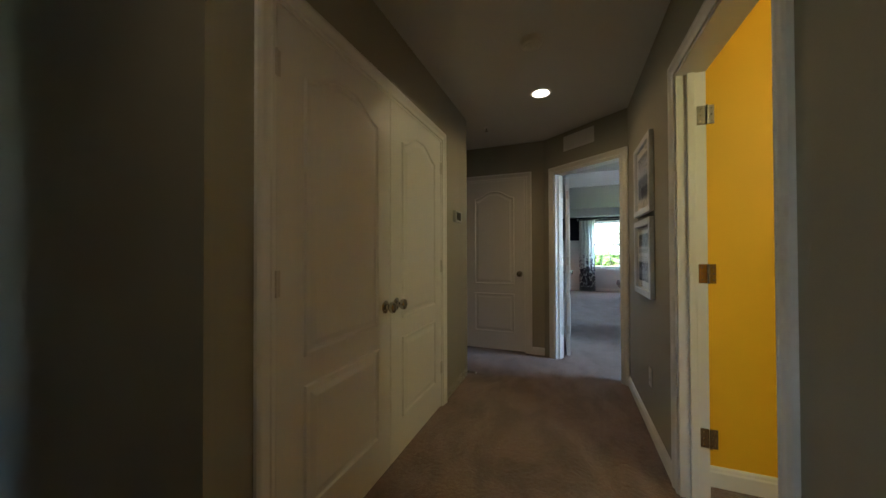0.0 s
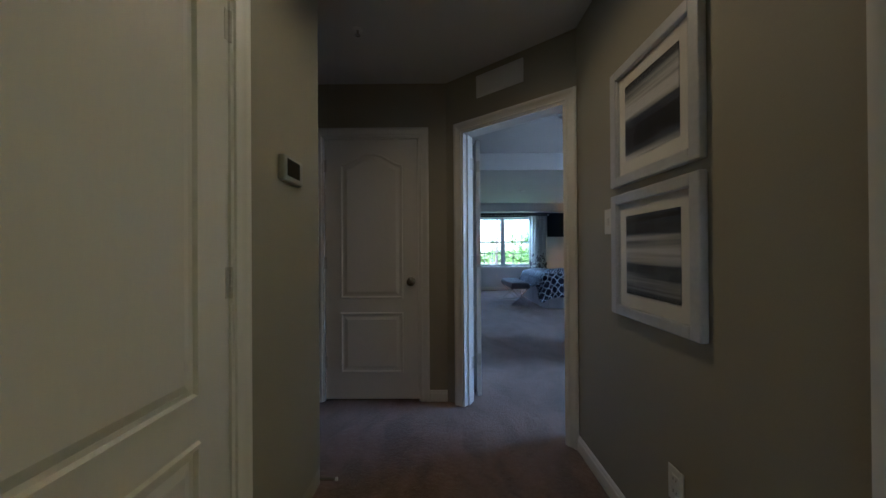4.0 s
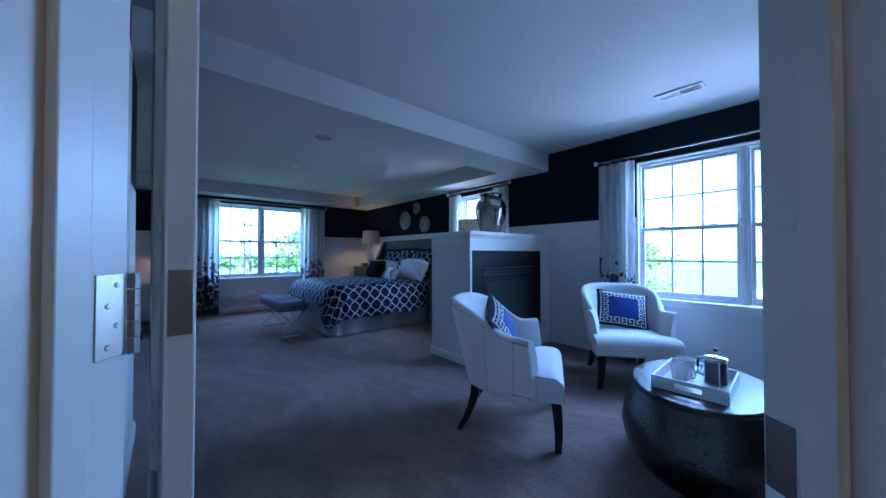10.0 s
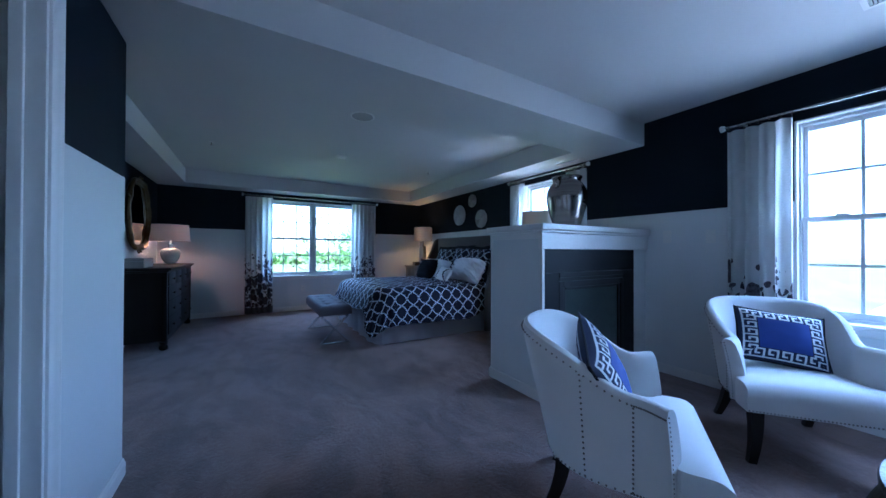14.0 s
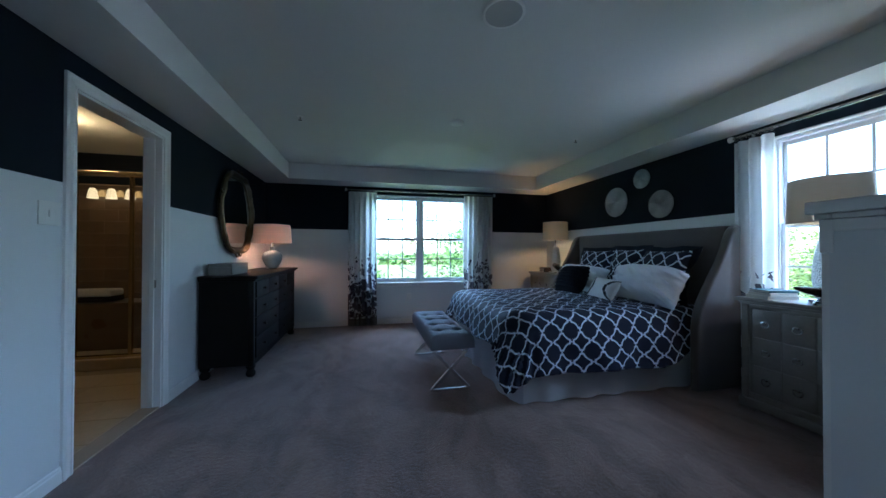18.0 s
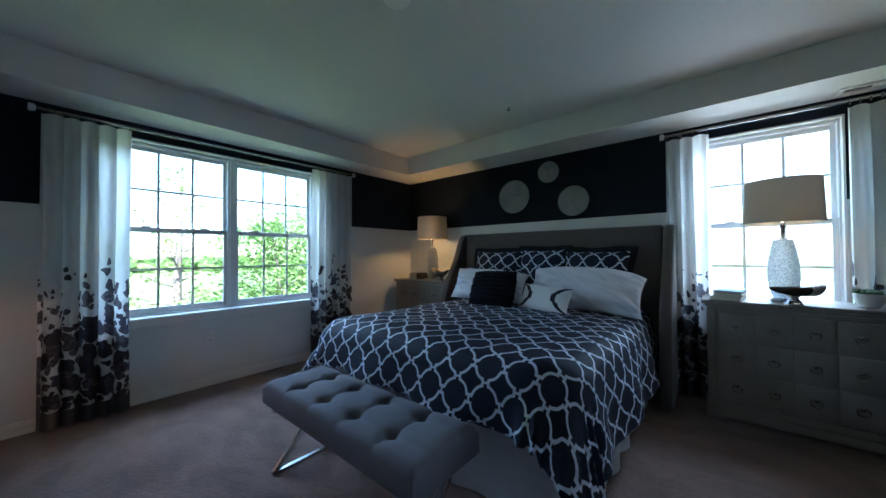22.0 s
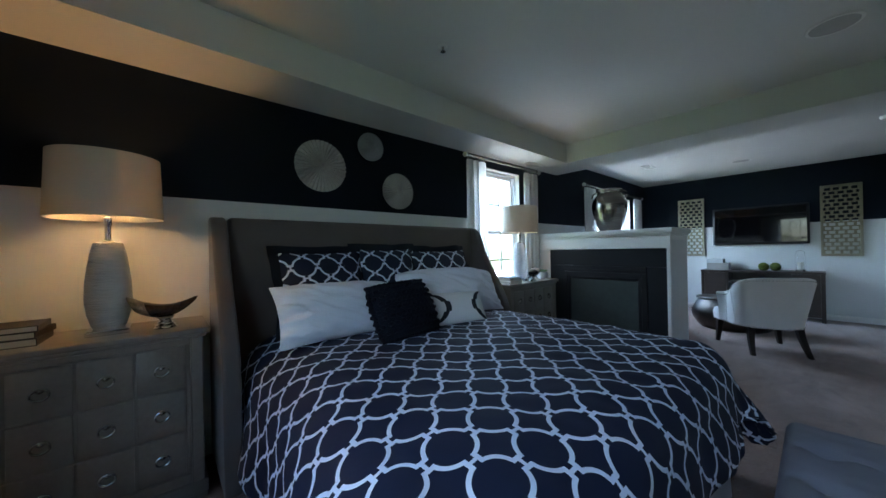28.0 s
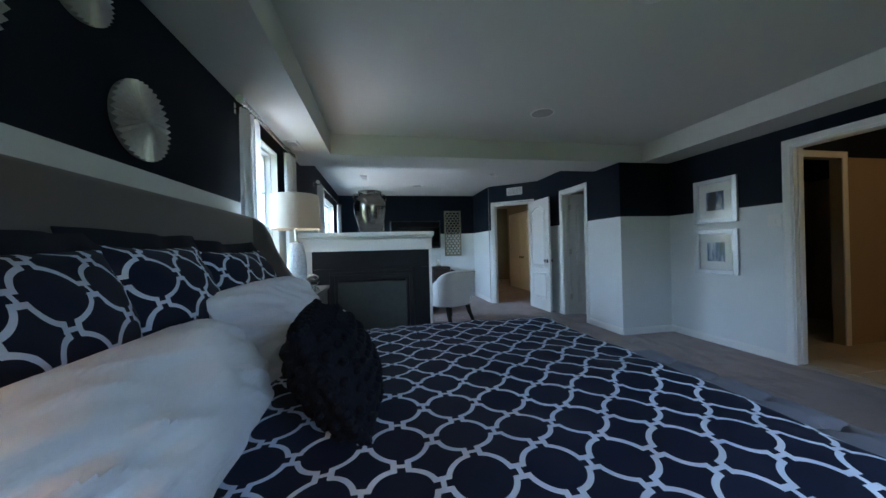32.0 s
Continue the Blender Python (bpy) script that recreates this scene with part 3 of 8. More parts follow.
# the bedroom doorway in the angled wall, its door swung open into the bedroom
W = DDR[1] - DDR[0]
casing("trim_bedroom_door_hall", W, DOOR_H, DIAG @ pose(DDR[0], 0, 0), "white moulded trim round the bedroom doorway")
casing("trim_bedroom_door_room", W, DOOR_H, DIAG @ pose(DDR[1], 0.12, 0, 0, 0, 180), "white moulded trim round the bedroom doorway")
jamb("jamb_bedroom_door", W, DOOR_H, 0.12, DIAG @ pose(DDR[0], 0, 0), "white lining of the bedroom doorway")
MD = pose(0.690, 4.735, 0, 0, 0, 91.9)
db = door_leaf("door_4", 0.735, 2.03, MD, "white two-panel bedroom door standing wide open", None)
for side, yy in ((-1, 0.0), (1, 0.035)):
    k = part("door_knob", knob_mesh(side), M_NICKEL, db, "brushed nickel door knob", True)
    k.location = (0.665, yy, 0.91)
to_leaf = MD.inverted() @ DIAG
for z in (0.30, 1.07, 1.82):
    bm = bmesh.new()
    box(bm, 0.1045, 0.1065, 0.088, 0.121, z - 0.045, z + 0.045, bevel=0.0005, seg=1)
    for k in range(5):
        lathe([(0.006, z - 0.046 + k * 0.0185), (0.006, z - 0.046 + k * 0.0185 + 0.0172)], 10, m=Matrix.Translation((0.109, 0.127, 0)), bm=bm)
    for zz in (-0.033, -0.011, 0.011, 0.033):
        lathe([(0.0035, 0.0), (0.002, 0.0012), (0.0005, 0.0012)], 8, m=pose(0.1065, 0.100 if zz in (-0.033, 0.011) else 0.110, z + zz, 0, 90, 0), bm=bm)
    bmesh.ops.transform(bm, matrix=to_leaf, verts=bm.verts)
    box(bm, 0.0015, 0.0032, 0.003, 0.032, z - 0.045, z + 0.045, bevel=0.0005, seg=1)
    part("hinge", bm, M_SATIN, db, "brushed nickel butt hinge")
bm = boxed(0.8385, 0.8405, 0.088, 0.120, 0.87, 0.95, 0.0005, 1)
st = part("strike_plate", bm, M_NICKEL, bpy.data.objects["jamb_bedroom_door"], "brushed nickel strike plate")
st.matrix_basis = pose(-DDR[0], 0, 0)

# the doorway to the yellow room
W = YEL[1] - YEL[0]
MY = pose(1.175, YEL[1], 0, 0, 0, -90)
casing("trim_yellow_door", W, DOOR_H, MY, "white moulded trim round the doorway to the yellow room")
jy = jamb("jamb_yellow_door", W, DOOR_H, 0.115, MY, "white lining of the doorway with empty brass hinges")
for z in (0.30, 1.07, 1.82):
    bm = bmesh.new()
    box(bm, 0.018, 0.0205, 0.080, 0.114, z - 0.045, z + 0.045, bevel=0.0008, seg=1)
    for k in range(5):
        lathe([(0.006, z - 0.046 + k * 0.0185), (0.006, z - 0.046 + k * 0.0185 + 0.0170)], 12, m=Matrix.Translation((0.022, 0.121, 0)), bm=bm)
    box(bm, 0.0175, 0.0200, 0.126, 0.148, z - 0.045, z + 0.045, bevel=0.0008, seg=1)
    for zz in (-0.030, 0.0, 0.030):
        for yy in (0.094, 0.138):
            lathe([(0.0042, 0.0), (0.003, 0.0010), (0.0005, 0.0004)], 8, m=pose(0.0205, yy, z + zz, 0, 90, 0), bm=bm)
    part("hinge", bm, M_NICKEL, jy, "brushed nickel hinge on the door frame")
# its door, swung back flat against the yellow wall inside
dy = door_leaf("door_5", 0.78, 2.03, pose(1.33, 1.80, 0, 0, 0, -80), "white two-panel door opened into the yellow room", 0.72)

# closet doorway in the bedroom, its door ajar inwards
W = CLO[1] - CLO[0]
MK = pose(0.505, CLO[0], 0, 0, 0, 90)
casing("trim_closet_door", W, DOOR_H, MK, "white moulded trim round the closet doorway")
jk = jamb("jamb_closet_door", W, DOOR_H, 0.12, MK, "white lining of the closet doorway")
dk = door_leaf("door_6", W - 0.045, 2.03, pose(0.384, CLO[0] + 0.022, 0, 0, 0, 158), "white two-panel closet door ajar into the dark closet", W - 0.10)
hinges(dk, 0.0, 0.0, 0.025)

# bathroom doorway
W = BATH[1] - BATH[0]
MB = pose(XW, BATH[0], 0, 0, 0, 90)
casing("trim_bath_door", W, DOOR_H, MB, "white moulded trim round the bathroom doorway")
jb = jamb("jamb_bath_door", W, DOOR_H, 0.12, MB, "white lining of the bathroom doorway")
part("strike_plate", boxed(W - 0.0205, W - 0.018, 0.03, 0.055, 0.90, 0.96, 0.0005, 1), M_NICKEL, jb, "dark strike plate")


def baseboard(name, a, b, label="white baseboard along the wall", high=0.085):
    """A moulded skirting from a to b; the room lies to the left of the way a-b."""
    a, b = Vector((*a, 0)), Vector((*b, 0))
    d = b - a
    m = Matrix.Translation(a) @ Matrix.Rotation(math.atan2(d.y, d.x), 4, "Z")
    prof = [(0.0, 0.0), (0.014, 0.0), (0.014, high * 0.72), (0.010, high * 0.8), (0.009, high * 0.92), (0.004, high), (0.0, high)]
    bm = bmesh.new()
    ends = [[bm.verts.new((x, y, z)) for y, z in prof] for x in (0.0, d.length)]
    n = len(prof)
    for i in range(n):
        bm.faces.new((ends[0][i], ends[1][i], ends[1][(i + 1) % n], ends[0][(i + 1) % n]))
    bm.faces.new(ends[0]), bm.faces.new(list(reversed(ends[1])))
    bmesh.ops.recalc_face_normals(bm, faces=bm.faces[:])
    ob = part(name, bm, M_TRIM)
    ob.matrix_basis = m
    return tagged(ob, label, "baseboard", kind="structure")


C = 0.064
baseboard("baseboard_1", (XE, YN), (XW, YN))
baseboard("baseboard_2", (XE, 7.10), (XE, YN))
baseboard("baseboard_3", (XE, YS), (XE, 6.46))
baseboard("baseboard_4", (1.29, YS), (XE, YS))
baseboard("baseboard_5", (XW, YN), (XW, BATH[1] + C))
baseboard("baseboard_6", (XW, BATH[0] - C), (XW, 7.0))
baseboard("baseboard_7", (XW, 7.0), (0.505, 7.0))
baseboard("baseboard_8", (0.505, 7.0), (0.505, CLO[1] + C))
baseboard("baseboard_9", (0.505, CLO[0] - C), (0.505, 4.80))
baseboard("baseboard_10", (1.29, 4.12), (1.29, YS))
baseboard("baseboard_11", (0.42, 4.68), (HD[1] + C, 4.68))
baseboard("baseboard_12", (HD[0] - C, 4.68), (-3.0, 4.68))
baseboard("baseboard_13", (-0.23, CD[1] + C), (-0.23, 3.80))
baseboard("baseboard_14", (-0.23, 3.80), (-3.0, 3.80))
baseboard("baseboard_15", (-0.23, 1.39), (-0.23, CD[0] - C))
baseboard("baseboard_16", (-3.0, 1.39), (-0.23, 1.39))
baseboard("baseboard_17", (1.175, YEL[1] + C), (1.175, 4.06))
baseboard("baseboard_18", (1.175, -1.6), (1.175, YEL[0] - C))
baseboard("baseboard_20", (0.03, 0.34), (-0.95, 0.34))
baseboard("baseboard_21", (0.201, 0.37), (0.031, 0.37))
baseboard("baseboard_22", (0.201, 0.21), (0.201, 0.37))
baseboard("baseboard_19", (XE, 2.83), (1.29, 2.83), "white baseboard along the yellow wall", 0.10)


def sash_unit(parent, x0, x1, z0, z1, cols=3, rows=2):
    """One double-hung unit; x along the wall, y = 0 the wall's inner face, deeper to +y."""
    f = 0.022
    bm = bmesh.new()
    for a in ((x0, x0 + f, z0, z1), (x1 - f, x1, z0, z1), (x0 + f, x1 - f, z0, z0 + f), (x0 + f, x1 - f, z1 - f, z1)):
        box(bm, a[0], a[1], 0.055, 0.135, a[2], a[3], bevel=0.003, seg=1)
    part("window_frame", bm, M_VINYL, parent)
    zm = (z0 + z1) / 2
    for k, (lo, hi, y) in enumerate(((zm - 0.02, z1 - f, 0.100), (z0 + f, zm + 0.022, 0.070))):
        s, a, b = 0.027, x0 + f + 0.001, x1 - f - 0.001
        bm = bmesh.new()
        box(bm, a, a + s, y, y + 0.028, lo, hi, bevel=0.003, seg=1)
        box(bm, b - s, b, y, y + 0.028, lo, hi, bevel=0.003, seg=1)
        box(bm, a + s, b - s, y, y + 0.028, lo, lo + (0.045 if k else 0.034), bevel=0.003, seg=1)
        box(bm, a + s, b - s, y, y + 0.028, hi - 0.034, hi, bevel=0.003, seg=1)
        sash = part("sash", bm, M_VINYL, parent)
        ga, gb, gl, gh = a + s, b - s, lo + (0.045 if k else 0.034), hi - 0.034
        p = part("pane", boxed(ga - 0.004, gb + 0.004, y + 0.012, y + 0.016, gl - 0.004, gh + 0.004), M_GLASS, sash)
        p.visible_shadow = False
        for i in range(1, cols):
            x = ga + (gb - ga) * i / cols
            part("muntin", boxed(x - 0.009, x + 0.009, y + 0.005, y + 0.0115, gl, gh), M_VINYL, sash)
        for j in range(1, rows):
            z = gl + (gh - gl) * j / rows
            part("muntin", boxed(ga, gb, y + 0.0045, y + 0.011, z - 0.009, z + 0.009), M_VINYL, sash)
        if k:
            for x in (ga + (gb - ga) * 0.22, ga + (gb - ga) * 0.78):
                part("sash_lock", boxed(x - 0.03, x + 0.03, y - 0.012, y + 0.012, hi, hi + 0.012, 0.003), M_PLASTIC, sash)


def window(name, rect, m, units, label):
    """rect is (width, z0, z1); m puts x = 0 at the opening's left as seen from the room."""
    w, z0, z1 = rect
    ob = new(name)
    ob.matrix_basis = m
    tagged(ob, label, "window", kind="structure")
    part("jamb_side", boxed(0, 0.012, 0.002, 0.055, z0 + 0.012, z1 - 0.012), M_TRIM, ob)
    part("jamb_side", boxed(w - 0.012, w, 0.002, 0.055, z0 + 0.012, z1 - 0.012), M_TRIM, ob)
    part("jamb_head", boxed(0, w, 0.002, 0.055, z1 - 0.012, z1), M_TRIM, ob)
    part("window_sill", boxed(-0.03, w + 0.03, -0.035, 0.055, z0 - 0.014, z0 + 0.012, 0.004), M_TRIM, ob)
    part("apron", boxed(-0.015, w + 0.015, -0.012, 0.0, z0 - 0.062, z0 - 0.015, 0.003), M_TRIM, ob)
    u = w / units
    for i in range(units):
        sash_unit(ob, i * u + 0.001 + (0.012 if i else 0.002), (i + 1) * u - 0.001 - (0.012 if i < units - 1 else 0.002), z0 + 0.013, z1 - 0.013)
    for i in range(1, units):
        part("mullion", boxed(i * u - 0.016, i * u + 0.016, 0.045, 0.140, z0 + 0.012, z1 - 0.012, 0.003), M_VINYL, ob)
    return ob


window("window_1", (WIN_N[1] - WIN_N[0], *WIN_N[2:]), pose(WIN_N[0], YN, 0), 2, "white twin double-hung window with grilles, over the trees")
window("window_2", (WIN_S[1] - WIN_S[0], *WIN_S[2:]), pose(XE, WIN_S[1], 0, 0, 0, -90), 1, "white double-hung window with grilles beside the bed")
window("window_3", (WIN_E[1] - WIN_E[0], *WIN_E[2:]), pose(XE, WIN_E[1], 0, 0, 0, -90), 2, "wide white twin double-hung window with grilles in the sitting corner")
window("window_4", (0.48, 0.65, 2.12), pose(-0.10, -1.60, 0, 0, 0, 180), 1, "narrow white double-hung window behind the start of the hall")

def smooth_step(a, b, x):
    k = min(1.0, max(0.0, (x - a) / (b - a)))
    return k * k * (3 - 2 * k)


# ---- textiles with a printed pattern ----
def lattice_cloth(name, pitch, base=(0.0072, 0.0108, 0.029), line=(0.70, 0.75, 0.86)):
    """Navy cotton printed with a white trellis: rings in rows, tied to one another by small H-shaped links; UV in metres."""
    m, t, b = tree_of(name)
    uv = t.nodes.new("ShaderNodeTexCoord").outputs["UV"]
    sep = t.nodes.new("ShaderNodeSeparateXYZ")
    t.links.new(uv, sep.inputs[0])
    def cell(v):
        return math_node(t, "ABSOLUTE", math_node(t, "SUBTRACT", math_node(t, "FRACT", math_node(t, "ADD", math_node(t, "DIVIDE", v, pitch), 0.5)), 0.5))
    def below(v, k): return math_node(t, "LESS_THAN", v, k)
    def both(p, q): return math_node(t, "MULTIPLY", p, q)
    def either(p, q): return math_node(t, "MAXIMUM", p, q)
    cu, cv = cell(sep.outputs[0]), cell(sep.outputs[1])
    r = math_node(t, "SQRT", math_node(t, "ADD", both(cu, cu), both(cv, cv)))
    f = below(math_node(t, "ABSOLUTE", math_node(t, "SUBTRACT", r, 0.425)), 0.039)
    for along, across in ((cu, cv), (cv, cu)):
        gap = math_node(t, "SUBTRACT", 0.5, along)
        notch = both(below(gap, 0.13), below(across, 0.06))
        f = both(f, math_node(t, "SUBTRACT", 1.0, notch))
        bars = both(below(gap, 0.115), below(math_node(t, "ABSOLUTE", math_node(t, "SUBTRACT", across, 0.098)), 0.042))
        f = either(f, either(bars, both(below(gap, 0.034), below(across, 0.10))))
    v = coords(t)
    q, s = noise_tex(t, v, 500, 2), noise_tex(t, v, 5, 3)
    c0 = blend(t, s, shade(base, 0.8), shade(base, 1.25))
    t.links.new(blend(t, f, c0, blend(t, s, shade(line, 0.9), line)), b.inputs["Base Color"])
    b.inputs["Roughness"].default_value = 0.7
    b.inputs["Specular IOR Level"].default_value = 0.3
    bump_to(t, b, math_node(t, "ADD", math_node(t, "MULTIPLY", q, 0.3), s), 0.25, 0.004)
    return m


M_SPREAD = lattice_cloth("navy_trellis_print", 0.163)
M_SHAM = lattice_cloth("navy_trellis_sham_print", 0.155)
M_FLANGE = surface("navy_cotton", (0.005, 0.007, 0.014), 0.9, var=0.2, fine=300, bump=0.2)


def greek_key():
    """Royal-blue pillow cloth with a white Greek-key border; UV from 0 to 1."""
    m, t, b = tree_of("blue_greek_key_cloth")
    uv = t.nodes.new("ShaderNodeTexCoord").outputs["UV"]
    sep = t.nodes.new("ShaderNodeSeparateXYZ")
    t.links.new(uv, sep.inputs[0])
    x, y = sep.outputs[0], sep.outputs[1]
    ex = math_node(t, "MINIMUM", x, math_node(t, "SUBTRACT", 1.0, x))
    ey = math_node(t, "MINIMUM", y, math_node(t, "SUBTRACT", 1.0, y))
    e = math_node(t, "MINIMUM", ex, ey)
    along = blend(t, math_node(t, "LESS_THAN", ex, ey), x, y)
    cell = math_node(t, "FRACT", math_node(t, "MULTIPLY", along, 7.0))
    depth = math_node(t, "DIVIDE", math_node(t, "SUBTRACT", e, 0.045), 0.17)
    def band(v, a, w): return math_node(t, "LESS_THAN", math_node(t, "ABSOLUTE", math_node(t, "SUBTRACT", v, a)), w)
    def both(p, q): return math_node(t, "MULTIPLY", p, q)
    def rng(v, a, c): return both(math_node(t, "GREATER_THAN", v, a), math_node(t, "LESS_THAN", v, c))
    pieces = [band(depth, 0.06, 0.08), both(band(cell, 0.08, 0.09), rng(depth, 0.0, 0.95)), both(band(depth, 0.9, 0.08), rng(cell, 0.0, 0.75)), both(band(cell, 0.70, 0.09), rng(depth, 0.38, 0.95)), both(band(depth, 0.42, 0.08), rng(cell, 0.36, 0.75))]
    f = pieces[0]
    for p in pieces[1:]:
        f = math_node(t, "MAXIMUM", f, p)
    f = both(f, rng(e, 0.045, 0.215))
    edge = math_node(t, "LESS_THAN", e, 0.225)
    v = coords(t)
    q, s = noise_tex(t, v, 450, 2), noise_tex(t, v, 9, 4)
    mid = blend(t, s, (0.02, 0.035, 0.20), (0.045, 0.075, 0.33))
    c = blend(t, edge, mid, (0.010, 0.014, 0.05))
    t.links.new(blend(t, f, c, (0.66, 0.67, 0.70)), b.inputs["Base Color"])
    b.inputs["Roughness"].default_value = 0.8
    bump_to(t, b, q, 0.25, 0.002)
    return m


M_KEY = greek_key()


def link_motif():
    """White pillow cloth with a black ogee band near either end; UV from 0 to 1."""
    m, t, b = tree_of("white_cloth_with_black_ogee")
    uv = t.nodes.new("ShaderNodeTexCoord").outputs["UV"]
    sep = t.nodes.new("ShaderNodeSeparateXYZ")
    t.links.new(uv, sep.inputs[0])
    x, y = sep.outputs[0], sep.outputs[1]
    ex = math_node(t, "MINIMUM", x, math_node(t, "SUBTRACT", 1.0, x))
    ay = math_node(t, "ABSOLUTE", math_node(t, "SUBTRACT", y, 0.5))
    arc = math_node(t, "SQRT", math_node(t, "MAXIMUM", 0.0, math_node(t, "SUBTRACT", 0.22, math_node(t, "MULTIPLY", ay, ay))))
    edge = math_node(t, "SUBTRACT", math_node(t, "MULTIPLY", arc, 0.62), 0.06)
    step = math_node(t, "MULTIPLY", math_node(t, "LESS_THAN", ay, 0.15), 0.035)
    d = math_node(t, "ABSOLUTE", math_node(t, "SUBTRACT", ex, math_node(t, "ADD", edge, step)))
    f = math_node(t, "LESS_THAN", d, 0.046)
    q = noise_tex(t, coords(t), 450, 2)
    t.links.new(blend(t, f, (0.76, 0.75, 0.74), (0.012, 0.012, 0.016)), b.inputs["Base Color"])
    b.inputs["Roughness"].default_value = 0.85
    bump_to(t, b, q, 0.25, 0.002)
    return m


M_OGEE = link_motif()


def curtain_cloth():
    """Sheer white linen, printed with grey roses that thin out upwards; UV: metres across, metres up."""
    m, t, b = tree_of("white_linen_with_grey_roses")
    out = t.nodes["Material Output"]
    uv = t.nodes.new("ShaderNodeTexCoord").outputs["UV"]
    sep = t.nodes.new("ShaderNodeSeparateXYZ")
    t.links.new(uv, sep.inputs[0])
    up = sep.outputs[1]
    warp = t.nodes.new("ShaderNodeTexNoise")
    warp.inputs["Scale"].default_value = 9
    t.links.new(uv, warp.inputs["Vector"])
    add = t.nodes.new("ShaderNodeMixRGB")
    add.blend_type = "LINEAR_LIGHT"
    add.inputs[0].default_value = 0.05
    t.links.new(uv, add.inputs[1])
    t.links.new(warp.outputs["Color"], add.inputs[2])
    vor = t.nodes.new("ShaderNodeTexVoronoi")
    vor.inputs["Scale"].default_value = 10
    t.links.new(add.outputs[0], vor.inputs["Vector"])
    sep2 = t.nodes.new("ShaderNodeSeparateColor")
    t.links.new(vor.outputs["Color"], sep2.inputs[0])
    col = noise_tex(t, uv, 3.2, 1)
    stem = t.nodes.new("ShaderNodeCombineXYZ")
    t.links.new(math_node(t, "MULTIPLY", sep.outputs[0], 5.0), stem.inputs[0])
    tall = noise_tex(t, stem.outputs[0], 2.2, 1)
    top = math_node(t, "ADD", 0.66, math_node(t, "MULTIPLY", tall, 0.90))
    thin = math_node(t, "DIVIDE", math_node(t, "SUBTRACT", top, up), 0.55)
    keep = math_node(t, "LESS_THAN", sep2.outputs[0], math_node(t, "MINIMUM", 0.93, thin))
    petal = math_node(t, "LESS_THAN", vor.outputs["Distance"], 0.57)
    f = math_node(t, "MULTIPLY", keep, petal)
    vor2 = t.nodes.new("ShaderNodeTexVoronoi")
    vor2.inputs["Scale"].default_value = 19
    t.links.new(add.outputs[0], vor2.inputs["Vector"])
    sep3 = t.nodes.new("ShaderNodeSeparateColor")
    t.links.new(vor2.outputs["Color"], sep3.inputs[0])
    f2 = math_node(t, "MULTIPLY", math_node(t, "LESS_THAN", vor2.outputs["Distance"], 0.46), math_node(t, "LESS_THAN", sep3.outputs[0], math_node(t, "MULTIPLY", thin, 0.75)))
    f = math_node(t, "MAXIMUM", f, f2)
    dark = blend(t, sep2.outputs[1], (0.075, 0.070, 0.085), (0.27, 0.25, 0.275))
    dark = blend(t, ramp(t, noise_tex(t, uv, 45, 3), 0.35, 0.7), dark, (0.055, 0.048, 0.060))
    hem = math_node(t, "LESS_THAN", up, 0.13)
    q = noise_tex(t, uv, 260, 2)
    white = blend(t, ramp(t, q, 0.3, 0.7), (0.80, 0.80, 0.78), (0.86, 0.86, 0.84))
    c = blend(t, f, white, dark)
    c = blend(t, hem, c, (0.16, 0.155, 0.165))
    t.links.new(c, b.inputs["Base Color"])
    b.inputs["Roughness"].default_value = 0.9
    bump_to(t, b, q, 0.2, 0.001)
    tl = t.nodes.new("ShaderNodeBsdfTranslucent")
    t.links.new(c, tl.inputs[0])
    mx = t.nodes.new("ShaderNodeMixShader")
    mx.inputs[0].default_value = 0.62
    t.links.new(b.outputs[0], mx.inputs[1])
    t.links.new(tl.outputs[0], mx.inputs[2])
    t.links.new(mx.outputs[0], out.inputs[0])
    return m


M_CURTAIN = curtain_cloth()


